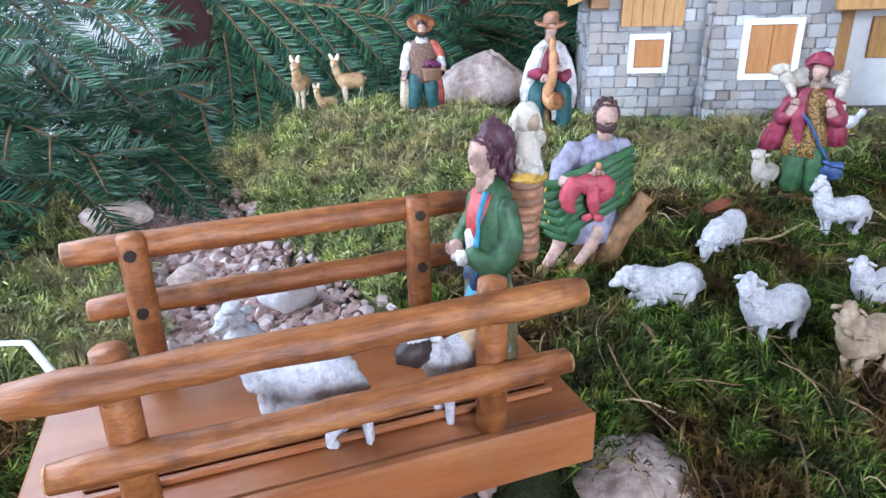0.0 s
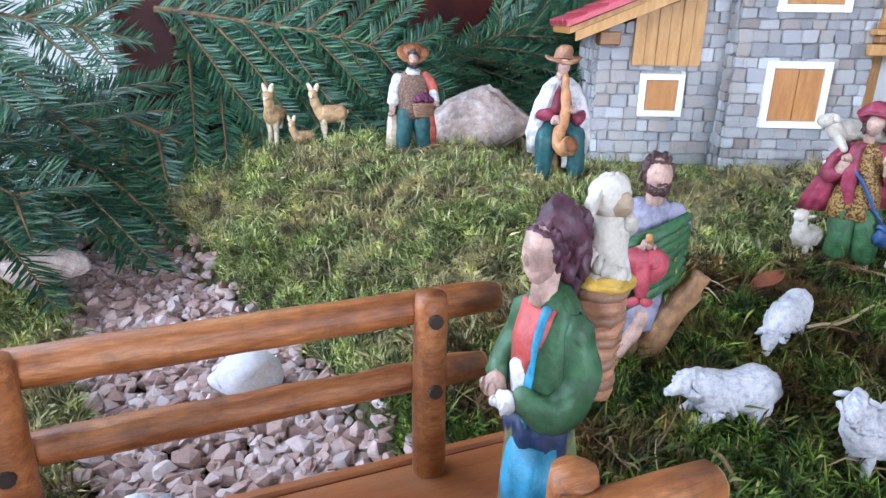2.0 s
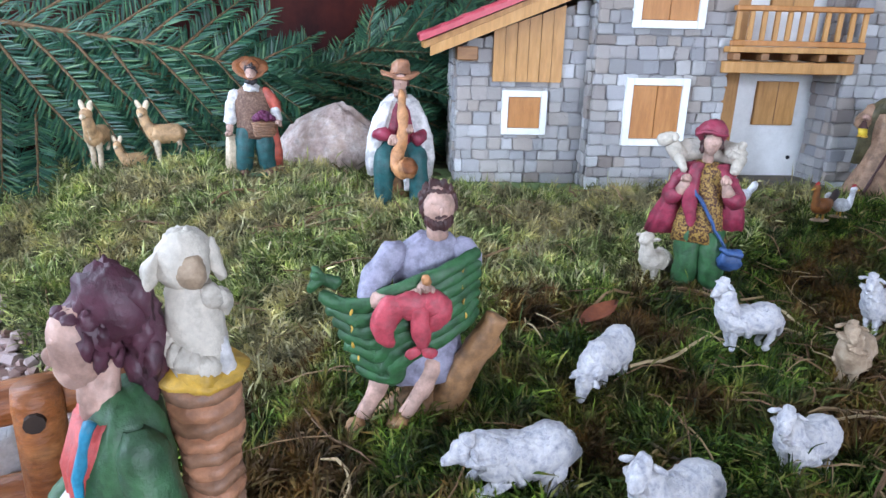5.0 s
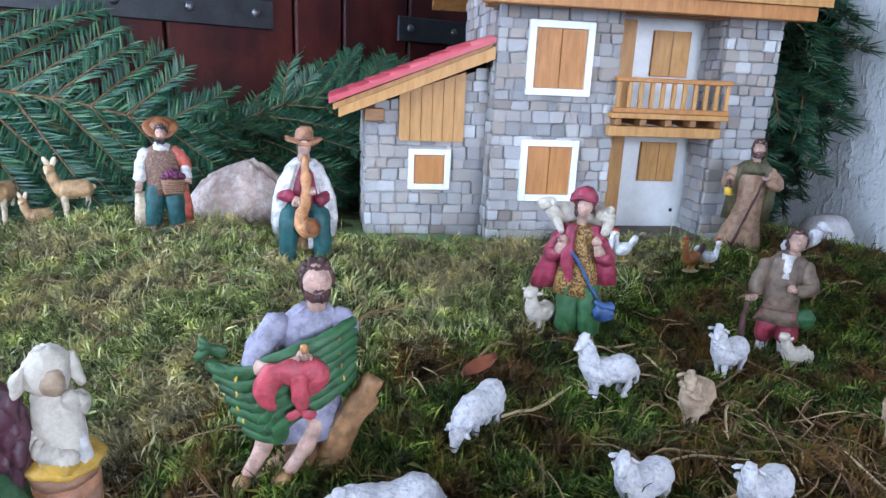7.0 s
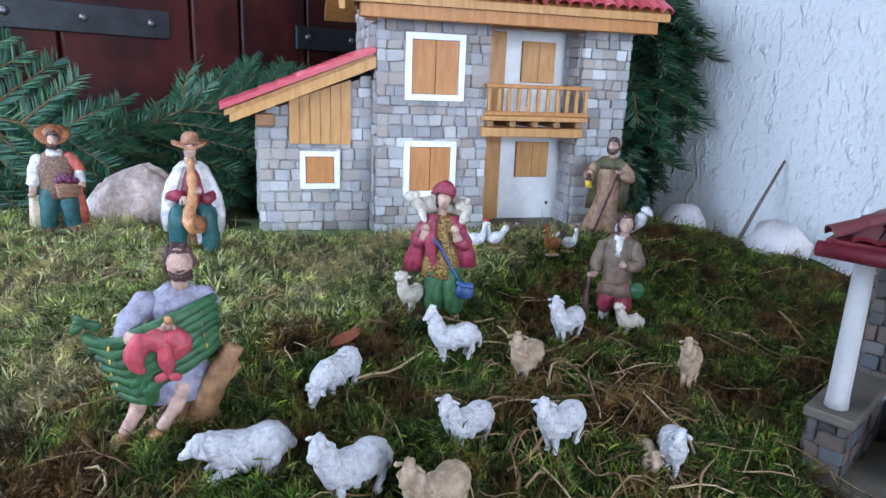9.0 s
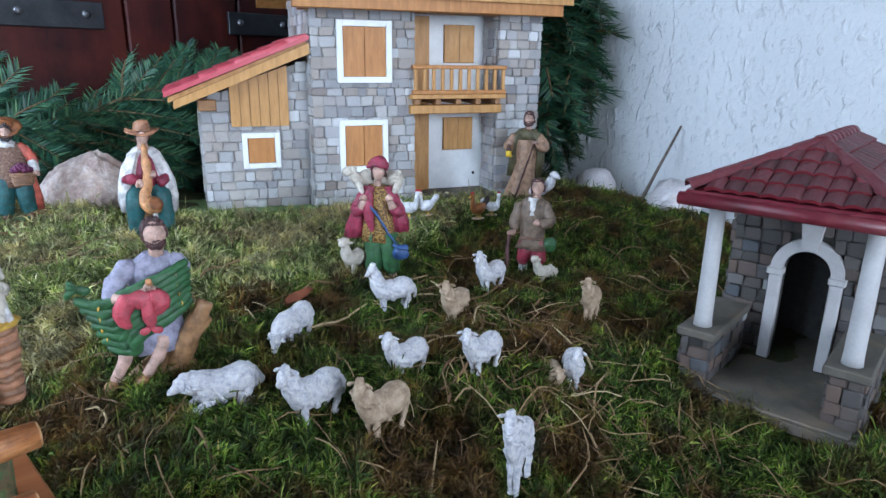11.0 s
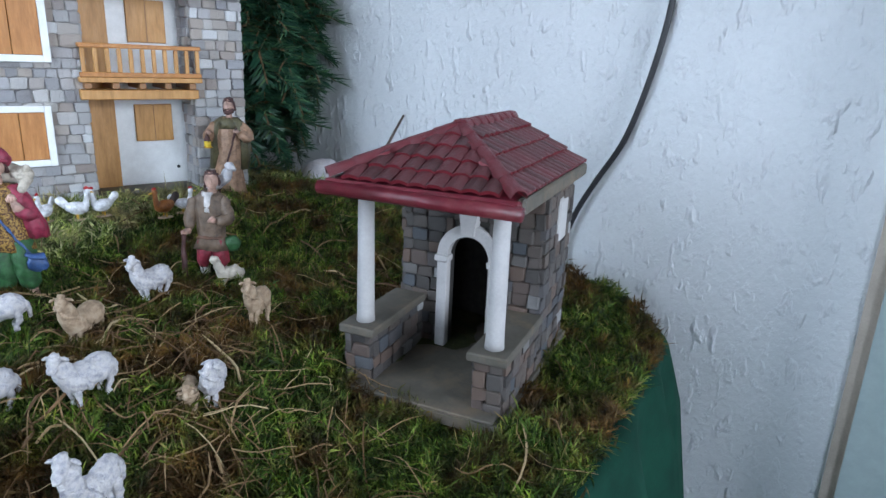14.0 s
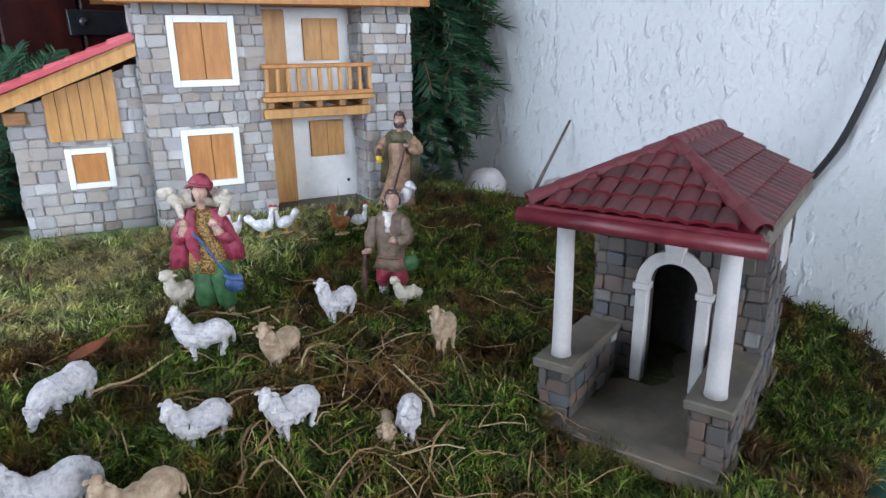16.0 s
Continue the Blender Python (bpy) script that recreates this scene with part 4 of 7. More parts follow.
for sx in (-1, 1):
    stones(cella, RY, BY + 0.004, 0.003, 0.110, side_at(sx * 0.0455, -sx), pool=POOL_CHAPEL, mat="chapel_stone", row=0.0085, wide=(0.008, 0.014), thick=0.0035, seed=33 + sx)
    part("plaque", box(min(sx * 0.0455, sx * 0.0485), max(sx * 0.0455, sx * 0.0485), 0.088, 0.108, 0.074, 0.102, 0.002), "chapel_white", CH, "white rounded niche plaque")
# arch surround
bm = bmesh.new()
for sx in (-1, 1):
    add_box(bm, min(sx * ar, sx * 0.0205), max(sx * ar, sx * 0.0205), RY - 0.0035, RY + 0.003, 0.0052, az - 0.003, 0.0006)
    add_box(bm, min(sx * 0.0125, sx * 0.022), max(sx * 0.0125, sx * 0.022), RY - 0.0045, RY + 0.003, az - 0.003, az + 0.001, 0.0005)
arc = [(math.cos(math.pi * k / 16), math.sin(math.pi * k / 16)) for k in range(17)]
prof = [(c * 0.0205, az + 0.001 + s * 0.0205) for c, s in arc] + [(c * ar, az + 0.001 + s * ar) for c, s in arc[::-1]]
for k in range(16):
    add_prism(bm, [prof[k], prof[k + 1], prof[32 - k], prof[33 - k]], "y", RY - 0.0035, RY + 0.003)
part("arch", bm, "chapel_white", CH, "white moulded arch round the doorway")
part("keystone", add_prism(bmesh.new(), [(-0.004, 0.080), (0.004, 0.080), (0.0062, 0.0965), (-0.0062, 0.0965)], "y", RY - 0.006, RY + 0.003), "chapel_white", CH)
# hipped roof
rx, fy, by, rz0, hz = 0.0520, -0.011, 0.127, 0.1175, 0.1430
ry0 = 0.041
part("ceiling_board", box(-0.050, 0.050, -0.008, by - 0.003, 0.1098, 0.1128), "white", CH, "pale soffit board")
bm = bmesh.new()
v = [bm.verts.new(p) for p in ((-rx, fy, rz0), (rx, fy, rz0), (rx, by, rz0), (-rx, by, rz0), (0, ry0, hz), (0, by, hz))]
for f in ((0, 1, 4), (1, 2, 5, 4), (3, 0, 4, 5), (2, 3, 5), (3, 2, 1, 0)):
    bm.faces.new([v[i] for i in f])
bmesh.ops.recalc_face_normals(bm, faces=bm.faces[:])
croof = part("roof", bm, "maroon", CH, "hipped maroon roof")
for name, a in (("fascia", (-rx - 0.001, rx + 0.001, fy - 0.002, fy + 0.003)), ("fascia", (rx - 0.003, rx + 0.002, fy + 0.003, by)), ("fascia", (-rx - 0.002, -rx + 0.003, fy + 0.003, by))):
    part(name, box(*a, 0.1115, 0.1195, 0.0012), "maroon" if a[3] < 0.01 else "cement", croof)
part("gutter", tube_bm([(-rx - 0.003, fy - 0.003, 0.1150), (rx + 0.003, fy - 0.003, 0.1142)], [0.0036, 0.0036], 12), "maroon", croof, "maroon gutter", True)
fl = math.hypot(ry0 - fy, hz - rz0)
tiled(croof, (-rx, fy, rz0 + 0.001), (1, 0, 0), (0, ry0 - fy, hz - rz0), 2 * rx, fl, 0.0098, 0.0118, TILE_DARK, "dark_tile", lambda u, v: abs(u - rx) < rx * (1 - v / fl) - 0.002, 0.0020)
sl = math.hypot(rx, hz - rz0)
for sx in (-1, 1):
    org = (rx, fy, rz0 + 0.001) if sx > 0 else (-rx, by, rz0 + 0.001)
    aw = (0, 1, 0) if sx > 0 else (0, -1, 0)
    def keep(u, v, sx=sx):
        y = fy + u if sx > 0 else by - u
        return y > fy + (ry0 - fy) * v / sl + 0.002
    tiled(croof, org, aw, (-sx * rx, 0, hz - rz0), by - fy, sl, 0.0082, 0.0140, TILE_DARK, "dark_tile", keep, 0.0018)


def ridge_run(a, b, n, w):
    a, b = Vector(a), Vector(b)
    uy = (b - a).normalized()
    ax = uy.cross(Vector((0, 0, 1))).normalized()
    fr = Matrix((ax, uy, ax.cross(uy))).transposed().to_4x4()
    for k in range(n):
        p = a + (b - a) * k / n
        pool_copy("ridge_tile", random.choice(TILE_RIDGE), "ridge_red", croof, Matrix.Translation(p + Vector((0, 0, 0.001))) @ fr @ Matrix.Diagonal((w, (b - a).length / n * 1.15, w * 0.8, 1)))


ridge_run((-rx, fy, rz0 + 0.003), (0, ry0, hz + 0.001), 5, 0.0085)
ridge_run((rx, fy, rz0 + 0.003), (0, ry0, hz + 0.001), 5, 0.0085)
ridge_run((0, ry0 - 0.003, hz), (0, by, hz), 8, 0.011)

# ---- footbridge ----
BR = empty("wooden_footbridge", pose(0.0587, 0.179, 0.170, 0, 0, -6.0), "orange-varnished toy footbridge with log rails over the gravel bed", "footbridge")
part("deck", box(-0.073, 0.0725, -0.0345, 0.031, -0.006, 0.0, 0.0008), "deck_wood", BR, "varnished plank deck")
part("side_board", box(-0.073, 0.0725, -0.0385, -0.0347, -0.016, 0.0004, 0.0008), "deck_wood", BR)
part("side_board", box(-0.073, 0.0725, 0.0312, 0.035, -0.016, 0.0004, 0.0008), "deck_wood", BR)
part("tread_strip", box(-0.058, 0.066, -0.0205, -0.0165, 0.0002, 0.0012, 0.0004), "rail_wood", BR)
part("tread_strip", box(-0.058, 0.066, -0.0250, -0.0225, 0.0002, 0.0018, 0.0005), "deck_wood", BR)


def rail_side(y, x0, x1, posts, inner, low=0.0):
    for px in posts:
        post = part("post", tube_bm([(px, y, -0.004), (px, y, 0.02), (px + 0.0004, y, 0.0445 - low), (px + 0.0004, y, 0.0475 - low)], [0.0042, 0.0041, 0.0040, 0.0036], 14, 0.03), "rail_wood", BR, "", True)
        for z in (0.0245 - low, 0.0425 - low):
            bm = tube_bm([(px, y - 0.0049, z), (px, y - 0.0035, z)], [0.0017, 0.0017], 10)
            part("screw_hole", bm, "hole", post)
    for z, rr, trim in ((0.0425 - low, 0.0041, 0.0), (0.0240 - 1.3 * low, 0.0037, 0.003)):
        n = 14
        pts = [(x0 + trim + (x1 - trim - x0 - trim) * k / n, y + inner + random.uniform(-0.0002, 0.0002), z + random.uniform(-0.0002, 0.0002)) for k in range(n + 1)]
        rail = part("rail", tube_bm(pts, [rr * 0.9] + [rr * random.uniform(0.94, 1.06) for _ in range(n - 1)] + [rr * 0.9], 12, 0.025), "rail_wood", BR, "", True)
        for ex in (x0 + trim, x1 - trim):
            sgn = -1 if ex == x0 + trim else 1
            part("rail_end", tube_bm([(ex, y + inner, z), (ex + sgn * 0.0006, y + inner, z)], [rr * 0.88, rr * 0.8], 12), "end_wood", rail)


rail_side(0.0275, -0.061, 0.062, (-0.0430, 0.0427), 0.0050)
rail_side(-0.0320, -0.061, 0.0657, (-0.0430, 0.0432), -0.0050, 0.0042)


# ---- figurines ----
def stand(x, y, z=None, turn=0.0, to=(0.10, 0.03)):
    """A pose on the moss that faces a point, turned further by some degrees."""
    a = math.degrees(math.atan2(to[0] - x, -(to[1] - y)))
    return pose(x, y, gz(x, y) if z is None else z, 0, 0, a + turn)


def hat_brim(c, mat, at, rx, ry, tip, lift=0.02, thick=0.012):
    """A soft round brim whose edge dips before and behind; tip tilts it back."""
    rot = Matrix.Rotation(radians(tip), 3, "X")
    vs, fs, seg = [], [], 28
    rings = ((0.45, 0.0), (0.75, -0.1), (1.0, 0.25), (1.0, 0.25 + thick / max(lift, 1e-3)), (0.7, 0.45), (0.4, 0.6))
    for f, h in rings:
        for k in range(seg):
            a = 2 * math.pi * k / seg
            wave = 0.35 * lift * math.cos(2 * a) * f
            vs.append(Vector(at) + rot @ Vector((math.cos(a) * rx * f, math.sin(a) * ry * f, h * lift + wave)))
    for i in range(len(rings) - 1):
        for k in range(seg):
            n = (k + 1) % seg
            fs.append((i * seg + k, i * seg + n, (i + 1) * seg + n, (i + 1) * seg + k))
    c.take(vs, fs, mat)


def hand(c, at, mat="skin", turn=0.0, r=0.026):
    """A closed hand: palm and four curled fingers."""
    c.ball(mat, at, (r * 1.1, r, r * 0.9), (0, 0, turn), 12, 8)
    rz = Matrix.Rotation(radians(turn), 3, "Z")
    for k in range(4):
        p = Vector(at) + rz @ Vector(((k - 1.5) * r * 0.5, -r * 0.75, -r * 0.1))
        c.ball(mat, tuple(p), (r * 0.27, r * 0.5, r * 0.55), (0, 0, turn), 8, 6)


def lamb_forms(c, at, s, turn, mat, head_up=0.5, legs_on=True, look_side=0.0):
    """A small modelled lamb inside another figure: at its feet, s its length."""
    rz = Matrix.Rotation(radians(turn), 3, "Z")
    def p(x, y, z):
        return tuple(Vector(at) + rz @ Vector((x * s, y * s, z * s)))
    c.tube(mat, [p(0.34, 0, 0.48), p(0.12, 0, 0.52), p(-0.12, 0, 0.52), p(-0.26, 0, 0.52)], [0.13 * s, 0.19 * s, 0.19 * s, 0.16 * s], 14)
    c.tube(mat, [p(-0.22, 0, 0.50), p(-0.34, 0, 0.68), p(-0.40, 0.01, 0.78 + 0.15 * head_up)], [0.17 * s, 0.14 * s, 0.10 * s])
    c.ball(mat, p(-0.46, look_side * 0.1, 0.86 + 0.15 * head_up), (0.16 * s, 0.10 * s, 0.11 * s), (0, -25, turn + 30 * look_side))
    for sy in (-1, 1):
        c.ball(mat, p(-0.38, 0.13 * sy, 0.86 + 0.15 * head_up), (0.04 * s, 0.09 * s, 0.035 * s), (25 * sy, 0, turn), 8, 6)
    for k in range(18):
        a, t = k * 2.399, -0.26 + 0.58 * ((k * 0.618) % 1)
        c.ball(mat, p(t, math.cos(a) * 0.15, 0.52 + math.sin(a) * 0.15), 0.062 * s, seg=8, rings=6)
    if legs_on:
        for x in (-0.22, 0.25):
            for sy in (-1, 1):
                c.tube(mat, [p(x, 0.09 * sy, 0.42), p(x - 0.02, 0.09 * sy, 0.2), p(x - 0.02, 0.09 * sy, 0.0)], [0.075 * s, 0.042 * s, 0.04 * s], 8)
    c.tube(mat, [p(0.36, 0, 0.58), p(0.45, 0, 0.42)], [0.05 * s, 0.035 * s], 8)


def fruit_carrier():
    c = Clay(0.074)
    c.robe("base_green", [(0.0, 0, 0, 0.20, 0.15), (0.03, 0, 0, 0.18, 0.14)])
    for sx in (-1, 1):
        c.tube("teal", [(sx * 0.07, 0, 0.40), (sx * 0.085, -0.03, 0.25), (sx * 0.10, -0.02, 0.06)], [0.088, 0.082, 0.070])
        c.ball("brown_vest", (sx * 0.105, -0.06, 0.03), (0.045, 0.08, 0.035))
    c.robe("knit", [(0.33, 0, 0, 0.150, 0.105), (0.42, 0, 0, 0.140, 0.10), (0.54, 0, 0, 0.145, 0.10), (0.66, 0, 0, 0.150, 0.10), (0.74, 0, 0.01, 0.125, 0.08), (0.78, 0, 0.01, 0.06, 0.055)], 0.02, 12)
    c.robe("shirt", [(0.735, 0, -0.02, 0.075, 0.075), (0.775, 0, -0.01, 0.065, 0.065), (0.80, 0, 0, 0.045, 0.045)])
    # arm that leans on a cloth-draped stump
    c.tube("shirt", [(-0.135, 0.01, 0.72), (-0.175, 0.0, 0.60), (-0.195, -0.01, 0.47)], [0.050, 0.056, 0.050])
    c.tube("skin", [(-0.195, -0.01, 0.47), (-0.21, -0.03, 0.40)], [0.032, 0.028])
    hand(c, (-0.215, -0.04, 0.38), r=0.03)
    c.robe("pale_fawn", [(0.02, -0.20, 0.02, 0.065, 0.06), (0.20, -0.20, 0.02, 0.058, 0.055), (0.36, -0.20, 0.01, 0.045, 0.045)], 0.08, 6, 18)
    # arm under the basket
    c.tube("shirt", [(0.135, 0.01, 0.72), (0.175, -0.02, 0.62)], [0.050, 0.050])
    c.tube("coral", [(0.11, -0.01, 0.735), (0.175, -0.04, 0.66), (0.20, -0.05, 0.56)], [(0.045, 0.04), (0.058, 0.05), (0.05, 0.045)])
    c.tube("shirt", [(0.19, -0.06, 0.58), (0.20, -0.12, 0.50)], [0.045, 0.042])
    hand(c, (0.205, -0.15, 0.475), r=0.034)
    c.robe("coral", [(0.03, 0.185, 0.03, 0.055, 0.05), (0.20, 0.18, 0.03, 0.05, 0.05), (0.40, 0.165, 0.02, 0.04, 0.05), (0.55, 0.17, 0.0, 0.03, 0.04)], 0.10, 6, 18)
    for k in range(6):
        z = 0.36 + 0.021 * k
        c.tube("wicker", [(0.085, -0.145, z), (0.085, -0.145, z + 0.014)], [(0.088 + 0.005 * k, 0.062), (0.090 + 0.005 * k, 0.064)], 18, 0.15)
    for k in range(26):
        rr = 0.085 * math.sqrt((k + 0.5) / 26)
        c.ball("grape", (0.085 + rr * math.cos(k * 2.4), -0.15 + 0.55 * rr * math.sin(k * 2.4), 0.505 + 0.06 * (1 - (rr / 0.085) ** 2)), 0.024, seg=8, rings=6)
    c.head((0.0, -0.02, 0.875), 0.074, hair="black_hair", beard="black_hair")
    hat_brim(c, "rust_hat", (0, 0.035, 0.925), 0.150, 0.145, 38, 0.03)
    c.ball("rust_hat", (0, 0.055, 0.935), (0.095, 0.095, 0.065), (38, 0, 0))
    c.build("shepherd_figurine", stand(0.242, 0.5055, 0.186), "painted figurine in brown vest carrying a basket of grapes", "figurine", "nativity figurines", 0.013, 0.85)


def sax_player():
    c = Clay(0.084)
    c.robe("base_green", [(0.0, 0, 0, 0.22, 0.17), (0.02, 0, 0, 0.20, 0.15)])
    c.robe("bark_paint", [(0.02, 0, 0.08, 0.13, 0.10), (0.30, 0, 0.07, 0.12, 0.10)], 0.05, 7)
    for sx in (-1, 1):
        c.tube("teal", [(sx * 0.07, 0.0, 0.42), (sx * 0.10, -0.11, 0.375), (sx * 0.115, -0.13, 0.24), (sx * 0.125, -0.11, 0.05)], [0.072, 0.072, 0.064, 0.064])
        c.ball("brown_vest", (sx * 0.13, -0.14, 0.02), (0.05, 0.085, 0.03))
    c.robe("crimson", [(0.40, 0, 0.0, 0.11, 0.09), (0.55, 0, 0.0, 0.11, 0.085), (0.68, 0, 0.0, 0.10, 0.08), (0.76, 0, 0.0, 0.05, 0.05)], 0.03, 9)
    # cape falling from the shoulders, wide at the knees
    c.robe("shirt", [(0.20, 0.03, 0.09, 0.185, 0.08), (0.27, 0.01, 0.07, 0.215, 0.10), (0.38, 0, 0.06, 0.225, 0.11), (0.50, 0, 0.05, 0.205, 0.11), (0.62, 0, 0.035, 0.165, 0.10), (0.72, 0, 0.02, 0.125, 0.085), (0.775, 0, 0.01, 0.065, 0.06)], 0.035, 11, 44)
    for sx in (-1, 1):
        c.robe("shirt", [(0.24, sx * 0.185, -0.02, 0.035, 0.05), (0.36, sx * 0.185, -0.035, 0.05, 0.06), (0.50, sx * 0.165, -0.04, 0.052, 0.06), (0.62, sx * 0.125, -0.035, 0.052, 0.055), (0.73, sx * 0.075, -0.02, 0.038, 0.05)], 0.08, 5, 20)
        c.tube("crimson", [(sx * 0.15, -0.08, 0.52), (sx * 0.10, -0.14, 0.515 - 0.02 * sx)], [0.042, 0.046])
    hand(c, (-0.055, -0.175, 0.50), r=0.036)
    hand(c, (0.045, -0.180, 0.565), r=0.036)
    c.robe("skin", [(0.76, 0, -0.02, 0.05, 0.05), (0.82, 0, -0.02, 0.04, 0.04)])
    c.tube("shirt", [(-0.02, -0.10, 0.38), (0.03, -0.12, 0.30), (0.05, -0.10, 0.16)], [(0.05, 0.03), (0.05, 0.03), (0.03, 0.02)])
    c.tube("brass", [(0.0, -0.115, 0.805), (0.005, -0.16, 0.70), (0.012, -0.19, 0.56), (-0.02, -0.19, 0.43)], [0.018, 0.030, 0.036, 0.042], 12)
    c.tube("brass", [(-0.02, -0.19, 0.43), (-0.035, -0.20, 0.36), (0.0, -0.235, 0.315), (0.04, -0.27, 0.33)], [0.042, 0.046, 0.058, 0.076], 16, 0.15)
    c.tube("rust_hat", [(0.043, -0.278, 0.336), (0.049, -0.290, 0.343)], [0.055, 0.062], 16, 0.02)
    c.head((0, -0.03, 0.855), 0.062, hair="hair")
    hat_brim(c, "hat", (0, -0.005, 0.892), 0.128, 0.118, 8, 0.025)
    c.tube("hat", [(0, 0, 0.905), (0, 0.005, 0.955), (0, 0.008, 0.985)], [(0.070, 0.068), (0.060, 0.058), (0.050, 0.048)], 18, 0.15)
    c.build("musician_figurine", stand(0.291, 0.3997, 0.180), "painted figurine in white cape and straw hat playing a horn", "figurine", "nativity figurines", 0.013, 0.85)


def log_sitter():
    """Leaning on a log, green net bundle under the arm and red fish hung before it."""
    c = Clay(0.080)
    c.robe("bark_paint", [(-0.04, -0.02, 0.03, 0.22, 0.16), (0.03, 0.0, 0.03, 0.18, 0.14), (0.09, 0.02, 0.05, 0.10, 0.09)], 0.08, 8)
    c.tube("bark_paint", [(0.05, 0.0, -0.06), (0.11, -0.05, 0.10), (0.18, -0.09, 0.27), (0.265, -0.11, 0.43)], [(0.085, 0.075), (0.075, 0.065), (0.070, 0.06), (0.058, 0.045)], 16, 0.1)
    c.tube("bark_paint", [(0.14, -0.05, 0.12), (0.21, -0.05, 0.26), (0.285, -0.07, 0.33)], [(0.05, 0.05), (0.05, 0.045), (0.035, 0.03)], 12, 0.1)
    # pleated tunic
    c.robe("lilac", [(0.155, -0.02, 0.0, 0.165, 0.125), (0.22, -0.02, 0.0, 0.160, 0.12), (0.34, 0, 0.0, 0.125, 0.10), (0.48, 0, 0.01, 0.120, 0.09), (0.62, 0.01, 0.02, 0.150, 0.095), (0.70, 0.01, 0.02, 0.135, 0.085), (0.76, 0.02, 0.02, 0.06, 0.055)], 0.055, 10, 40)
    for kx, fx, ky, fz in ((-0.20, -0.27, -0.07, 0.0), (-0.02, -0.10, -0.12, 0.02)):
        c.tube("skin", [(kx + 0.03, ky + 0.04, 0.24), (kx, ky, 0.15), (fx, ky - 0.02, fz + 0.02)], [0.046, 0.040, 0.028])
        c.ball("bark_paint", (fx - 0.03, ky - 0.05, fz - 0.005), (0.04, 0.065, 0.028))
    # bundle: long folds that rise to the shoulder, ruffled at the lower end
    for k in range(7):
        zl, zr = 0.530 - 0.052 * k, 0.690 - 0.042 * k
        xl = -0.40 + 0.022 * k
        c.tube("leafgreen", [(xl, -0.03, zl), (xl + 0.12, -0.12, zl - 0.022), (-0.12, -0.165, zl * 0.55 + zr * 0.45 - 0.028), (0.06, -0.15, zl * 0.22 + zr * 0.78 - 0.012), (0.185, -0.05, zr)],
               [(0.026, 0.026), (0.036, 0.034), (0.038, 0.036), (0.036, 0.032), (0.024, 0.022)], 14)
        for q in range(3):
            c.tube("leafgreen", [(xl + 0.015, -0.03, zl - 0.014 * q + 0.015), (xl + 0.10, -0.135, zl - 0.022 - 0.014 * q + 0.012)], [0.009, 0.012], 8)
    for k in range(6):
        a = k * 1.05
        c.tube("leafgreen", [(-0.35, -0.02, 0.585), (-0.40, -0.03, 0.60), (-0.445 + 0.012 * math.cos(a), -0.03 + 0.04 * math.sin(a), 0.60 + 0.045 * math.cos(a))], [0.03, 0.022, 0.016], 10)
    for k in range(4):
        for bx, z0, y in ((-0.305, 0.49, -0.155), (0.115, 0.64, -0.145)):
            c.ball("yellow", (bx + 0.006 * k, y, z0 - 0.062 * k), (0.005, 0.008, 0.014), seg=6, rings=4)
    # sleeves and hands
    c.tube("lilac", [(-0.125, 0.0, 0.70), (-0.205, -0.06, 0.60), (-0.23, -0.12, 0.53)], [0.052, 0.058, 0.050])
    c.tube("skin", [(-0.22, -0.15, 0.535), (-0.13, -0.22, 0.545), (-0.05, -0.235, 0.575)], [0.034, 0.030, 0.026])
    hand(c, (-0.035, -0.24, 0.60), r=0.028)
    c.tube("lilac", [(0.13, 0.0, 0.70), (0.165, -0.03, 0.655)], [0.056, 0.055])
    # two fish on a ring
    c.ball("fish", (-0.075, -0.25, 0.535), (0.10, 0.045, 0.055), (0, 12, 0))
    c.tube("fish", [(-0.14, -0.245, 0.545), (-0.185, -0.245, 0.49), (-0.185, -0.245, 0.42), (-0.165, -0.245, 0.375)], [0.050, 0.052, 0.036, 0.018])
    c.tube("fish", [(-0.02, -0.25, 0.55), (0.02, -0.25, 0.505), (-0.015, -0.26, 0.455)], [0.052, 0.052, 0.04])
    c.tube("fish", [(-0.055, -0.265, 0.52), (-0.052, -0.275, 0.44), (-0.050, -0.27, 0.375)], [0.045, 0.042, 0.024])
    for sx in (-1, 1):
        c.ball("fish", (-0.050 + 0.03 * sx, -0.27, 0.345), (0.032, 0.012, 0.026), (0, 25 * sx, 0), 10, 8)
    c.ball("brass", (-0.03, -0.255, 0.635), (0.018, 0.016, 0.026), seg=10, rings=8)
    c.head((0.03, -0.03, 0.875), 0.082, hair="hair", beard="hair", turn=6)
    c.build("fisherman_figurine", stand(0.2095, 0.2425, 0.157, 4), "painted figurine with red fish and green bundle leaning on a log", "figurine", "nativity figurines", 0.012, 0.66)


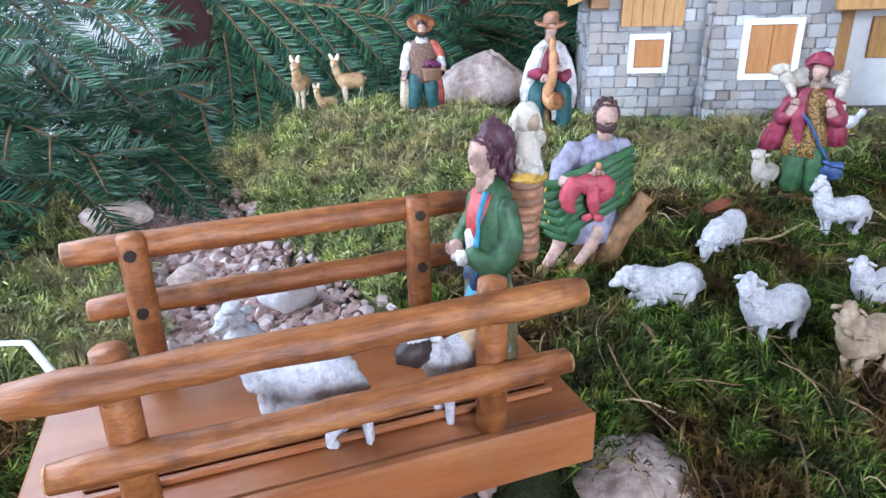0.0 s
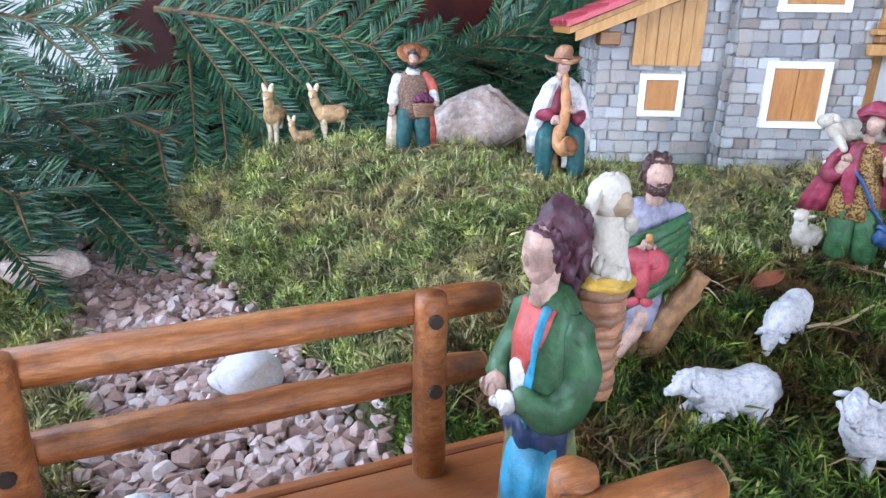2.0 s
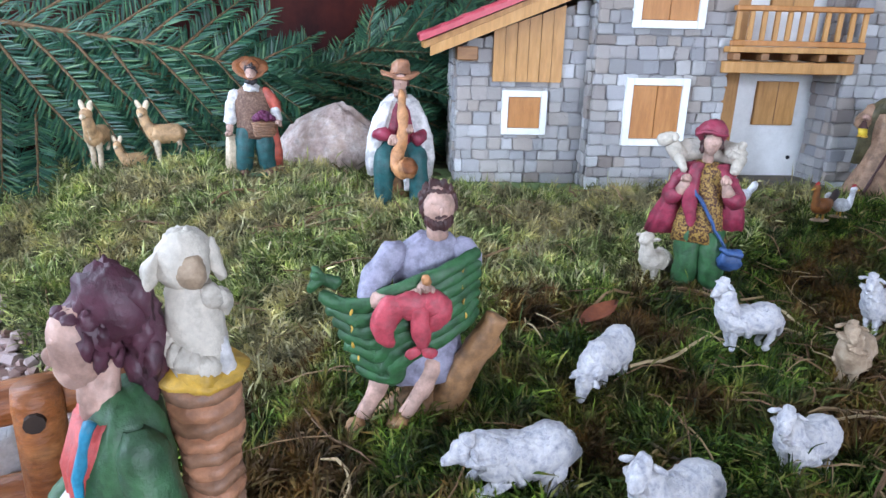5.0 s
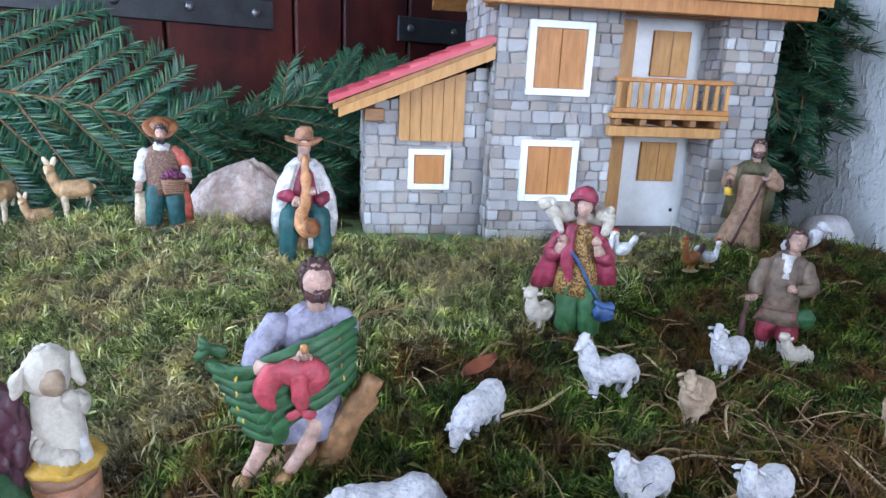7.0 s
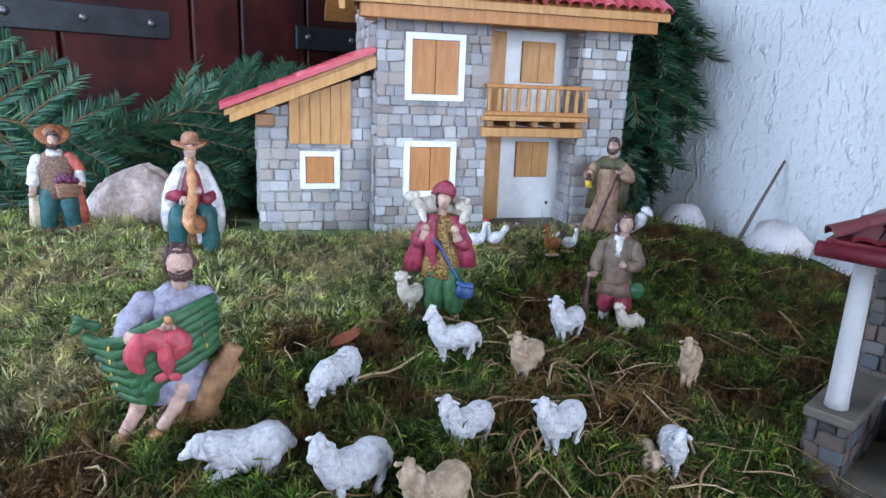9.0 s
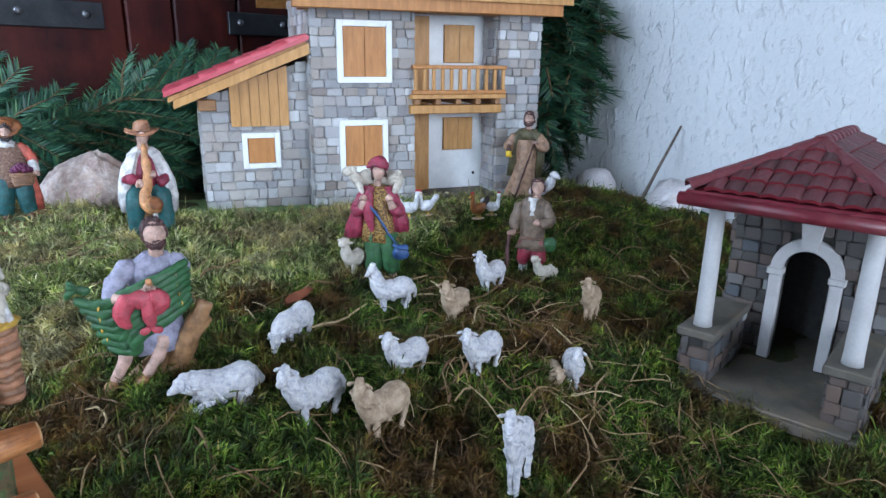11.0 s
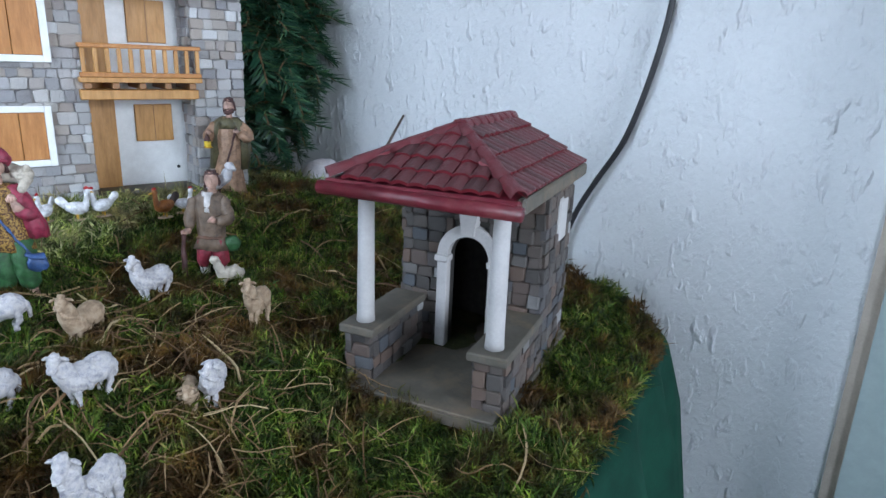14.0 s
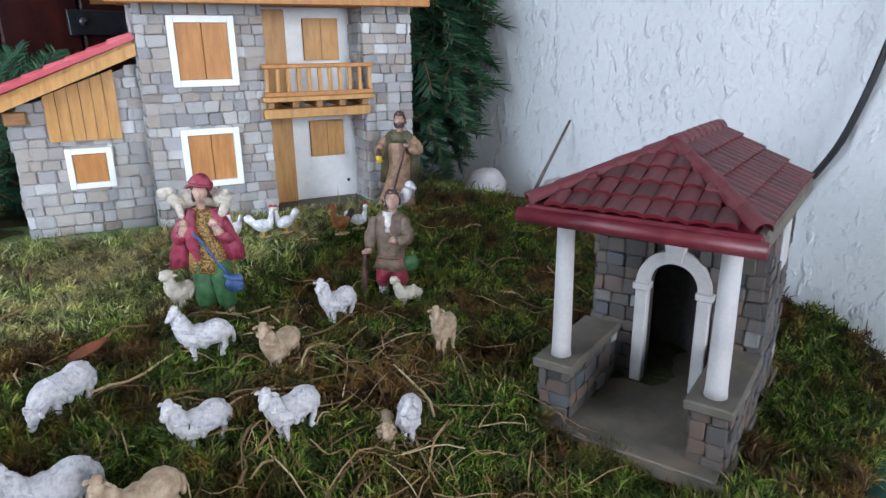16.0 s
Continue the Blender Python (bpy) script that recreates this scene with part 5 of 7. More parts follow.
def red_shepherd():
    c = Clay(0.094)
    c.robe("base_green", [(-0.03, 0.02, 0, 0.16, 0.12), (0.01, 0.02, 0, 0.14, 0.10)])
    for sx in (-1, 1):
        c.tube("skin", [(sx * 0.06 + 0.03, 0, 0.14), (sx * 0.065 + 0.05, -0.01, 0.02)], [0.036, 0.030])
        c.ball("skin", (sx * 0.07 + 0.055, -0.045, 0.005), (0.034, 0.065, 0.026))
        c.tube("leafgreen", [(sx * 0.055 + 0.02, 0, 0.40), (sx * 0.062 + 0.025, -0.01, 0.26), (sx * 0.068 + 0.03, 0, 0.115)], [(0.070, 0.085), (0.072, 0.085), (0.066, 0.078)])
    c.robe("speckle", [(0.345, 0.01, 0, 0.145, 0.10), (0.44, 0, 0, 0.125, 0.09), (0.54, 0, 0, 0.110, 0.085), (0.66, 0, 0, 0.115, 0.085), (0.74, 0, 0, 0.09, 0.07), (0.78, 0, 0, 0.05, 0.05)], 0.03, 13)
    # open cloak with wide sleeves
    c.robe("crimson", [(0.36, -0.20, 0.06, 0.085, 0.055), (0.46, -0.17, 0.05, 0.090, 0.065), (0.58, -0.13, 0.03, 0.075, 0.07), (0.70, -0.09, 0.02, 0.075, 0.075), (0.77, -0.06, 0.01, 0.045, 0.05)], 0.07, 8, 32)
    c.robe("crimson", [(0.42, 0.155, 0.05, 0.075, 0.055), (0.50, 0.145, 0.04, 0.072, 0.06), (0.60, 0.115, 0.03, 0.068, 0.065), (0.70, 0.085, 0.02, 0.07, 0.07), (0.77, 0.055, 0.01, 0.045, 0.05)], 0.07, 8, 32)
    c.tube("crimson", [(-0.045, -0.085, 0.775), (-0.065, -0.105, 0.66), (-0.055, -0.105, 0.50), (-0.04, -0.10, 0.44)], [(0.034, 0.024), (0.042, 0.024), (0.034, 0.022), (0.016, 0.014)])
    for sx in (-1, 1):
        c.tube("crimson", [(sx * 0.13, -0.01, 0.68), (sx * 0.165, -0.06, 0.59), (sx * 0.13, -0.10, 0.61)], [0.040, 0.044, 0.034])
        c.tube("skin", [(sx * 0.125, -0.10, 0.62), (sx * 0.105, -0.12, 0.68)], [0.027, 0.023])
        hand(c, (sx * 0.10, -0.128, 0.705), r=0.026)
    c.tube("blue", [(-0.05, -0.12, 0.64), (0.04, -0.115, 0.50), (0.135, -0.10, 0.35)], [(0.013, 0.010)] * 3, 8)
    c.ball("blue", (0.175, -0.09, 0.275), (0.062, 0.04, 0.062), lump=0.15)
    c.tube("blue", [(0.125, -0.10, 0.335), (0.175, -0.12, 0.325), (0.225, -0.10, 0.32)], [(0.03, 0.014)] * 3, 10)
    # lamb round the neck
    c.tube("cream", [(-0.16, 0.04, 0.80), (-0.09, 0.085, 0.825), (0.06, 0.09, 0.83), (0.135, 0.05, 0.82)], [0.045, 0.060, 0.062, 0.066])
    c.tube("cream", [(-0.15, 0.03, 0.80), (-0.185, 0.0, 0.86)], [0.045, 0.038])
    c.ball("cream", (-0.215, -0.015, 0.885), (0.055, 0.034, 0.034), (0, -18, 15))
    c.ball("cream", (-0.175, -0.03, 0.895), (0.022, 0.034, 0.014), (20, 0, 10), 8, 6)
    c.tube("cream", [(0.15, 0.02, 0.80), (0.13, -0.06, 0.74)], [0.036, 0.022])
    c.tube("cream", [(-0.15, 0.0, 0.79), (-0.11, -0.08, 0.74)], [0.03, 0.02])
    for k in range(12):
        a = k * 2.399
        c.ball("cream", (0.12 + 0.035 * math.cos(a), 0.02 + 0.02 * math.sin(a), 0.80 + 0.075 * ((k * 0.618) % 1)), 0.026, seg=8, rings=6)
    c.head((0.005, -0.025, 0.89), 0.066, hair="hair", turn=14, long=0.55)
    c.ball("crimson", (0.0, 0.02, 0.935), (0.080, 0.076, 0.062), (16, 0, 0), lump=0.08)
    c.tube("crimson", [(-0.075, -0.035, 0.925), (0.0, -0.085, 0.943), (0.075, -0.035, 0.925)], [(0.014, 0.012)] * 3, 8)
    lamb_forms(c, (-0.19, 0.01, 0.03), 0.32, 62, "cream", 0.9)
    c.build("shepherd_figurine", stand(0.3955, 0.2745, 0.146, -4), "painted figurine in crimson cloak carrying a lamb on its shoulders", "figurine", "nativity figurines", 0.013, 0.85)


def lantern_bearer():
    c = Clay(0.086)
    c.robe("robe", [(-0.02, -0.06, 0, 0.20, 0.14), (0.05, -0.05, 0, 0.18, 0.13), (0.22, -0.03, 0, 0.14, 0.11), (0.42, 0, 0, 0.115, 0.09), (0.60, 0, 0, 0.125, 0.09), (0.70, 0, 0, 0.12, 0.08), (0.775, 0, 0, 0.06, 0.055)], 0.06, 11, 40)
    for sx in (-1, 1):
        c.robe("olive", [(0.24, sx * 0.15 - 0.02, 0.04, 0.045, 0.07), (0.42, sx * 0.145, 0.03, 0.055, 0.08), (0.58, sx * 0.14, 0.02, 0.055, 0.085), (0.72, sx * 0.09, 0.01, 0.06, 0.075), (0.775, sx * 0.05, 0.01, 0.035, 0.05)], 0.08, 6, 24)
        c.tube("robe", [(sx * 0.14, 0.0, 0.69), (sx * 0.195, -0.05, 0.58), (sx * (0.185 if sx < 0 else 0.14), -0.11, 0.61)], [0.050, 0.060, 0.042])
    c.robe("olive", [(0.66, 0, -0.02, 0.11, 0.075), (0.72, 0, -0.01, 0.115, 0.075), (0.775, 0, 0, 0.06, 0.055)], 0.05, 8)
    hand(c, (-0.185, -0.14, 0.625), r=0.028)
    hand(c, (0.095, -0.14, 0.64), r=0.028)
    c.tube("hair", [(0.10, -0.15, 0.68), (0.0, -0.165, 0.35), (-0.10, -0.17, 0.0)], [0.011, 0.011, 0.012], 8)
    c.tube("yellow", [(-0.185, -0.16, 0.475), (-0.185, -0.16, 0.485)], [0.048, 0.048], 12, 0.1)
    c.tube("lantern_yellow", [(-0.185, -0.16, 0.49), (-0.185, -0.16, 0.545)], [0.040, 0.040], 12, 0.2)
    c.tube("hair", [(-0.185, -0.16, 0.55), (-0.185, -0.16, 0.575), (-0.185, -0.16, 0.60)], [0.044, 0.028, 0.01], 10)
    c.head((0.01, -0.02, 0.885), 0.072, hair="hair", beard="hair", long=0.4)
    c.build("lantern_figurine", stand(0.6085, 0.281, 0.1765, 0), "painted bearded figurine in brown robe holding a yellow lantern", "figurine", "nativity figurines", 0.013, 0.85)


def brown_shepherd():
    c = Clay(0.088)
    c.robe("base_green", [(-0.03, 0, 0, 0.15, 0.12), (0.01, 0, 0, 0.13, 0.10)])
    for sx in (-1, 1):
        c.tube("shirt", [(sx * 0.062, -0.01, 0.24), (sx * 0.068, 0.0, 0.10)], [0.042, 0.036])
        c.tube("brown_vest", [(sx * 0.068, 0.0, 0.11), (sx * 0.07, -0.01, 0.02)], [0.040, 0.040])
        c.ball("brown_vest", (sx * 0.072, -0.05, 0.005), (0.036, 0.065, 0.028))
        c.tube("breeches", [(sx * 0.055, 0, 0.38), (sx * 0.068, -0.02, 0.21)], [0.066, 0.064])
    c.robe("drab", [(0.315, 0, 0, 0.135, 0.10), (0.38, 0, 0, 0.120, 0.09), (0.43, 0, 0, 0.100, 0.08), (0.54, 0, 0, 0.105, 0.085), (0.66, 0, 0, 0.120, 0.09), (0.73, 0, 0, 0.105, 0.075), (0.78, 0, 0, 0.05, 0.05)], 0.05, 10, 36)
    c.tube("brown_vest", [(-0.10, -0.05, 0.42), (0.0, -0.09, 0.415), (0.10, -0.05, 0.42)], [(0.014, 0.012)] * 3, 8)
    c.robe("shirt", [(0.62, 0.0, -0.075, 0.02, 0.018), (0.70, 0.0, -0.068, 0.034, 0.02), (0.775, 0, -0.04, 0.042, 0.03)])
    c.tube("drab", [(-0.115, 0.0, 0.70), (-0.145, -0.02, 0.58), (-0.16, -0.05, 0.50)], [0.045, 0.047, 0.040])
    hand(c, (-0.175, -0.07, 0.465), r=0.030)
    c.tube("drab", [(0.115, 0.0, 0.70), (0.15, -0.04, 0.58), (0.09, -0.11, 0.56)], [0.045, 0.047, 0.038])
    hand(c, (0.045, -0.125, 0.575), r=0.030)
    c.tube("hair", [(-0.19, -0.08, 0.46), (-0.20, -0.09, 0.22), (-0.20, -0.08, 0.0)], [0.014, 0.020, 0.024], 8)
    c.ball("leafgreen", (0.15, 0.02, 0.36), (0.068, 0.05, 0.065), lump=0.15)
    c.tube("white_wool", [(-0.02, 0.08, 0.80), (0.10, 0.08, 0.86), (0.14, 0.06, 0.93)], [0.05, 0.045, 0.034])
    c.ball("white_wool", (0.165, 0.045, 0.965), (0.050, 0.032, 0.032), (0, 12, -10))
    c.head((0.03, -0.02, 0.865), 0.066, hair="hair", turn=16, long=0.45)
    lamb_forms(c, (0.15, -0.08, 0.0), 0.27, 40, "cream", 0.9)
    c.build("shepherd_figurine", stand(0.484, 0.198, 0.1395, 0), "painted figurine in drab tunic and red breeches with a lamb", "figurine", "nativity figurines", 0.013, 0.85)


def bridge_woman():
    """Stands on the bridge facing along it, a pannier with a lamb on her back."""
    c = Clay(0.0785)
    c.robe("base_green", [(0.0, 0, 0, 0.15, 0.15), (0.03, 0, 0, 0.13, 0.13)])
    c.robe("rustic", [(0.02, 0, 0.01, 0.115, 0.13), (0.20, 0, 0.01, 0.112, 0.12), (0.40, 0, 0, 0.10, 0.10), (0.48, 0, 0, 0.085, 0.085)], 0.06, 9, 36)
    c.robe("sky_blue", [(0.13, 0.035, -0.055, 0.092, 0.085), (0.24, 0.035, -0.055, 0.092, 0.085), (0.36, 0.03, -0.045, 0.080, 0.075)], 0.05, 7, 32)
    c.robe("navy", [(0.335, 0.01, -0.01, 0.098, 0.10), (0.39, 0.01, -0.01, 0.100, 0.10), (0.43, 0, -0.01, 0.095, 0.095)], 0.06, 8, 32)
    c.robe("jacket", [(0.40, 0, 0.01, 0.098, 0.092), (0.52, 0, 0.01, 0.102, 0.095), (0.64, 0, 0.015, 0.108, 0.095), (0.71, 0, 0.02, 0.092, 0.08), (0.76, 0, 0.02, 0.045, 0.045)], 0.03, 9, 36)
    c.robe("cherry", [(0.55, -0.005, -0.068, 0.040, 0.03), (0.64, 0.0, -0.062, 0.060, 0.036), (0.72, 0.005, -0.035, 0.055, 0.036)], 0.05, 6)
    c.robe("skin", [(0.70, 0, -0.025, 0.046, 0.04), (0.76, 0, -0.01, 0.036, 0.036), (0.82, 0, 0, 0.034, 0.034)])
    c.tube("shirt", [(-0.005, -0.085, 0.57), (0.01, -0.10, 0.48)], [0.030, 0.026])
    c.tube("jacket", [(0.095, 0.03, 0.68), (0.115, 0.035, 0.54), (0.095, -0.04, 0.465), (0.03, -0.115, 0.50)], [0.048, 0.058, 0.054, 0.036])
    c.tube("jacket", [(-0.095, 0.02, 0.68), (-0.115, -0.02, 0.56), (-0.075, -0.11, 0.52)], [0.048, 0.050, 0.040])
    hand(c, (-0.05, -0.145, 0.515), r=0.034)
    hand(c, (0.005, -0.150, 0.49), "shirt", r=0.032)
    c.tube("sky_blue", [(0.055, -0.055, 0.73), (0.045, -0.085, 0.60), (0.03, -0.095, 0.40)], [(0.014, 0.010)] * 3, 8)
    c.head((0, -0.030, 0.852), 0.070, hair="wine_hair", turn=4, long=0.35)
    # hair gathered low at the nape
    c.ball("wine_hair", (0.0, 0.030, 0.905), (0.064, 0.074, 0.068), lump=0.25, freq=6)
    c.tube("wine_hair", [(0.0, 0.06, 0.90), (0.005, 0.085, 0.82), (0.01, 0.075, 0.73)], [(0.055, 0.05), (0.048, 0.04), (0.03, 0.025)])
    for k in range(12):
        a = k * 2.399
        c.ball("wine_hair", (0.046 * math.cos(a), 0.075 + 0.02 * math.sin(a), 0.92 - 0.013 * k), (0.020, 0.024, 0.036), (20, 0, 30 * k), 10, 8, 0.5, 5)
    # pannier
    for k in range(10):
        z = 0.44 + k * 0.031
        c.tube("wicker" if k % 2 else "hat", [(0.03, 0.185, z), (0.03, 0.185, z + 0.020)], [0.056 + 0.0030 * k, 0.059 + 0.0030 * k], 20, 0.15)
    c.tube("yellow", [(0.03, 0.185, 0.752), (0.03, 0.185, 0.764)], [0.094, 0.094], 22, 0.2)
    c.ball("yellow", (0.065, 0.165, 0.765), (0.050, 0.045, 0.035), lump=0.2)
    c.tube("shirt", [(0.07, 0.205, 0.765), (0.055, 0.20, 0.83)], [0.032, 0.028])
    c.tube("cream", [(0.03, 0.18, 0.74), (0.035, 0.175, 0.84), (0.04, 0.17, 0.92)], [0.066, 0.060, 0.050])
    c.ball("cream", (0.045, 0.165, 0.972), (0.056, 0.058, 0.058), lump=0.15)
    c.ball("tan_wool", (0.088, 0.165, 0.955), (0.034, 0.030, 0.030))
    for k in range(20):
        a = k * 2.399
        c.ball("cream", (0.035 + 0.058 * math.cos(a), 0.175 + 0.058 * math.sin(a), 0.79 + 0.13 * ((k * 0.618) % 1)), 0.022, seg=8, rings=6)
    for sy in (-1, 1):
        c.ball("cream", (0.048, 0.165 + 0.062 * sy, 0.965), (0.022, 0.016, 0.042), (22 * sy, 0, 0))
    c.build("pannier_woman_figurine", pose(0.1130, 0.1702, 0.1702, 0, 0, -86), "painted figurine in green jacket with a lamb in her wicker pannier", "figurine", "nativity figurines", 0.012, 0.82, 0.84)


fruit_carrier(), sax_player(), log_sitter(), red_shepherd(), lantern_bearer(), brown_shepherd(), bridge_woman()


# ---- sheep ----
def sheep(x, y, z, length, yaw, mat="white_wool", head=0.4, side=0.0, lying=False, graze=False, tail=0.45, label="white glazed toy sheep with pitted fleece standing on the moss", tall=1.0, slim=1.0):
    """Faces local -x; yaw turns it about z. Upright curly chest, narrow muzzle, drooping ears."""
    c = Clay(length)
    b = 0.25 if lying else 0.38 * tall
    c.tube(mat, [(0.36, 0, b - 0.01), (0.22, 0, b + 0.03), (0.02, 0, b + 0.01), (-0.16, 0, b + 0.01), (-0.27, 0, b - 0.01)],
           [(0.14 * slim, 0.16), (0.20 * slim, 0.22), (0.185 * slim, 0.20), (0.195 * slim, 0.215), (0.15 * slim, 0.17)], 22)
    if graze:
        neck = [(-0.20, 0, b + 0.06), (-0.36, side * 0.03, b + 0.02), (-0.46, side * 0.07, b - 0.10)]
        hx, hz, tilt = -0.50, b - 0.16, -48
    elif lying:
        neck = [(-0.20, 0, b + 0.04), (-0.33, side * 0.03, b + 0.12), (-0.42, side * 0.07, b + 0.17 + 0.2 * head)]
        hx, hz, tilt = -0.47, b + 0.21 + 0.2 * head, -10
    else:
        neck = [(-0.19, 0, b - 0.02), (-0.30, side * 0.02, b + 0.13), (-0.36, side * 0.05, b + 0.26 + 0.14 * head)]
        hx, hz, tilt = -0.41, b + 0.33 + 0.15 * head, -18
    c.tube(mat, neck, [(0.175 * slim, 0.185), (0.16 * slim, 0.16), 0.118], 18)
    rz = Matrix.Rotation(radians(55 * side), 3, "Z")
    tip = Matrix.Rotation(radians(tilt), 3, "Y")
    def p(a, q, h):
        v = rz @ (tip @ Vector((a, q, h)))
        return (hx + v.x, side * 0.07 + v.y, hz + v.z)
    turn = 55 * side
    c.ball(mat, p(0.0, 0, 0.01), (0.105, 0.085, 0.09), (0, tilt, turn), 14, 10)
    c.tube(mat, [p(-0.03, 0, 0.0), p(-0.12, 0, -0.03), p(-0.165, 0, -0.045)], [0.075, 0.054, 0.042], 12)
    c.ball(mat, p(0.03, 0, 0.085), (0.07, 0.065, 0.045), (0, tilt, turn), 10, 8, 0.3)
    for sy in (-1, 1):
        c.ball(mat, p(0.035, 0.115 * sy, 0.025), (0.030, 0.068, 0.026), (-24 * sy, 0, turn), 10, 8)
    # curls of fleece over body and chest
    pts = [Vector(v) for v in neck]
    for k in range(84):
        a, t = k * 2.399, ((k + 0.5) * 0.618) % 1
        if k < 54:
            px = 0.36 - 0.62 * t
            rr = 0.178 - 0.05 * abs(2 * t - 1) ** 3
            q = (px, math.cos(a) * rr * slim, b + 0.01 + math.sin(a) * rr * 1.1)
        else:
            i = 0 if t < 0.5 else 1
            w = pts[i].lerp(pts[i + 1], (t * 2) % 1)
            rr = 0.155 - 0.035 * t
            q = (w.x + math.cos(a) * rr * 0.9, w.y + math.sin(a) * rr * slim, w.z + 0.02 * math.sin(3 * a))
        c.ball(mat, q, (0.050, 0.046, 0.036), (0, 0, 40 * k), 8, 6, 0.5, 3)
    if lying:
        for sy in (-1, 1):
            c.tube(mat, [(-0.18, 0.12 * sy, b - 0.10), (-0.40, 0.11 * sy, 0.05), (-0.30, 0.11 * sy, 0.04)], [0.06, 0.042, 0.036], 10)
            c.tube(mat, [(0.25, 0.13 * sy, b - 0.06), (0.12, 0.17 * sy, 0.06), (0.40, 0.17 * sy, 0.04)], [0.085, 0.052, 0.036], 10)
    else:
        for lx, bend in ((-0.20, 0.015), (0.26, -0.05)):
            for sy in (-1, 1):
                w = (0.085 if lx > 0 else 0.065) * slim
                c.tube(mat, [(lx, w * sy, b - 0.08), (lx - bend, w * sy, b * 0.5), (lx + bend * 0.4, w * sy, 0.06), (lx, w * sy, 0.0)], [0.085 if lx > 0 else 0.07, 0.050, 0.038, 0.044], 10)
    c.tube(mat, [(0.38, 0, b + 0.07), (0.46, 0.0, b - 0.02), (0.48, 0.02, b - tail * 0.5)], [0.055, 0.050, 0.034], 10)
    return c.build("toy_sheep", pose(x, y, z, 0, 0, yaw), label, "toy sheep", "flock of sheep", 0.020)


TANL = "small tan-brown toy sheep standing on the moss"
sheep(0.0520, 0.1625, 0.1705, 0.0390, -40, head=0.25, side=-0.1, tail=0.9, label="white toy sheep walking on the wooden bridge", tall=1.2, slim=0.85)
sheep(0.2760, 0.2240, 0.1545, 0.034, 16, graze=True, label="white toy sheep with head down grazing in moss", slim=0.9)
sheep(0.3405, 0.2100, 0.1590, 0.0305, -28, head=0.9, side=0.2)
sheep(0.4275, 0.1965, 0.1510, 0.0305, -4, head=0.8, side=0.4)
sheep(0.3000, 0.1625, 0.1450, 0.0310, -4, head=0.4, side=0.5)
sheep(0.3245, 0.1310, 0.1490, 0.0310, -2, head=0.2, side=0.5)
sheep(0.2850, 0.0830, 0.1225, 0.033, 14, head=1.5, side=0.2, tall=1.75, label="tall white toy sheep with long neck and legs", slim=0.62)
sheep(0.3673, 0.0998, 0.1330, 0.0285, 30, head=0.7, side=-0.6, tall=1.1)
sheep(0.3575, 0.1065, 0.1345, 0.025, 40, "tan_wool", lying=True, label="little tan toy lamb lying beside a white sheep")
sheep(0.4335, 0.1223, 0.1430, 0.0285, 14, "tan_wool", head=1.0, side=0.3, tall=1.5, label=TANL, slim=0.9)
sheep(0.3641, 0.1794, 0.1475, 0.0310, 14, "tan_wool", head=0.8, side=0.4, tall=1.3, label=TANL)
sheep(0.2570, 0.1385, 0.1410, 0.0340, 0, "tan_wool", head=0.5, side=0.5, label="tan toy sheep with brown fleece among the flock", tall=1.1)
sheep(0.2400, 0.1660, 0.1465, 0.0350, -4, head=0.3, side=0.5)
sheep(0.2160, 0.2010, 0.1510, 0.038, -16, lying=True, head=-0.3, tail=0.2, label="white toy lamb lying stretched out on the moss")

# spotted goat on the bridge
g = Clay(0.036)
lamb_forms(g, (0, 0, 0), 0.9, 0, "white_wool", 0.0)
g.ball("dark_fur", (-0.46, -0.02, 0.68), (0.15, 0.11, 0.12), lump=0.2)
g.ball("fawn", (0.12, -0.02, 0.58), (0.20, 0.19, 0.12), lump=0.2)
g.build("toy_goat", pose(0.0965, 0.1530, 0.1702, 0, 0, 8), "white and brown toy goat with dark head on the bridge", "toy goat", "", 0.01)


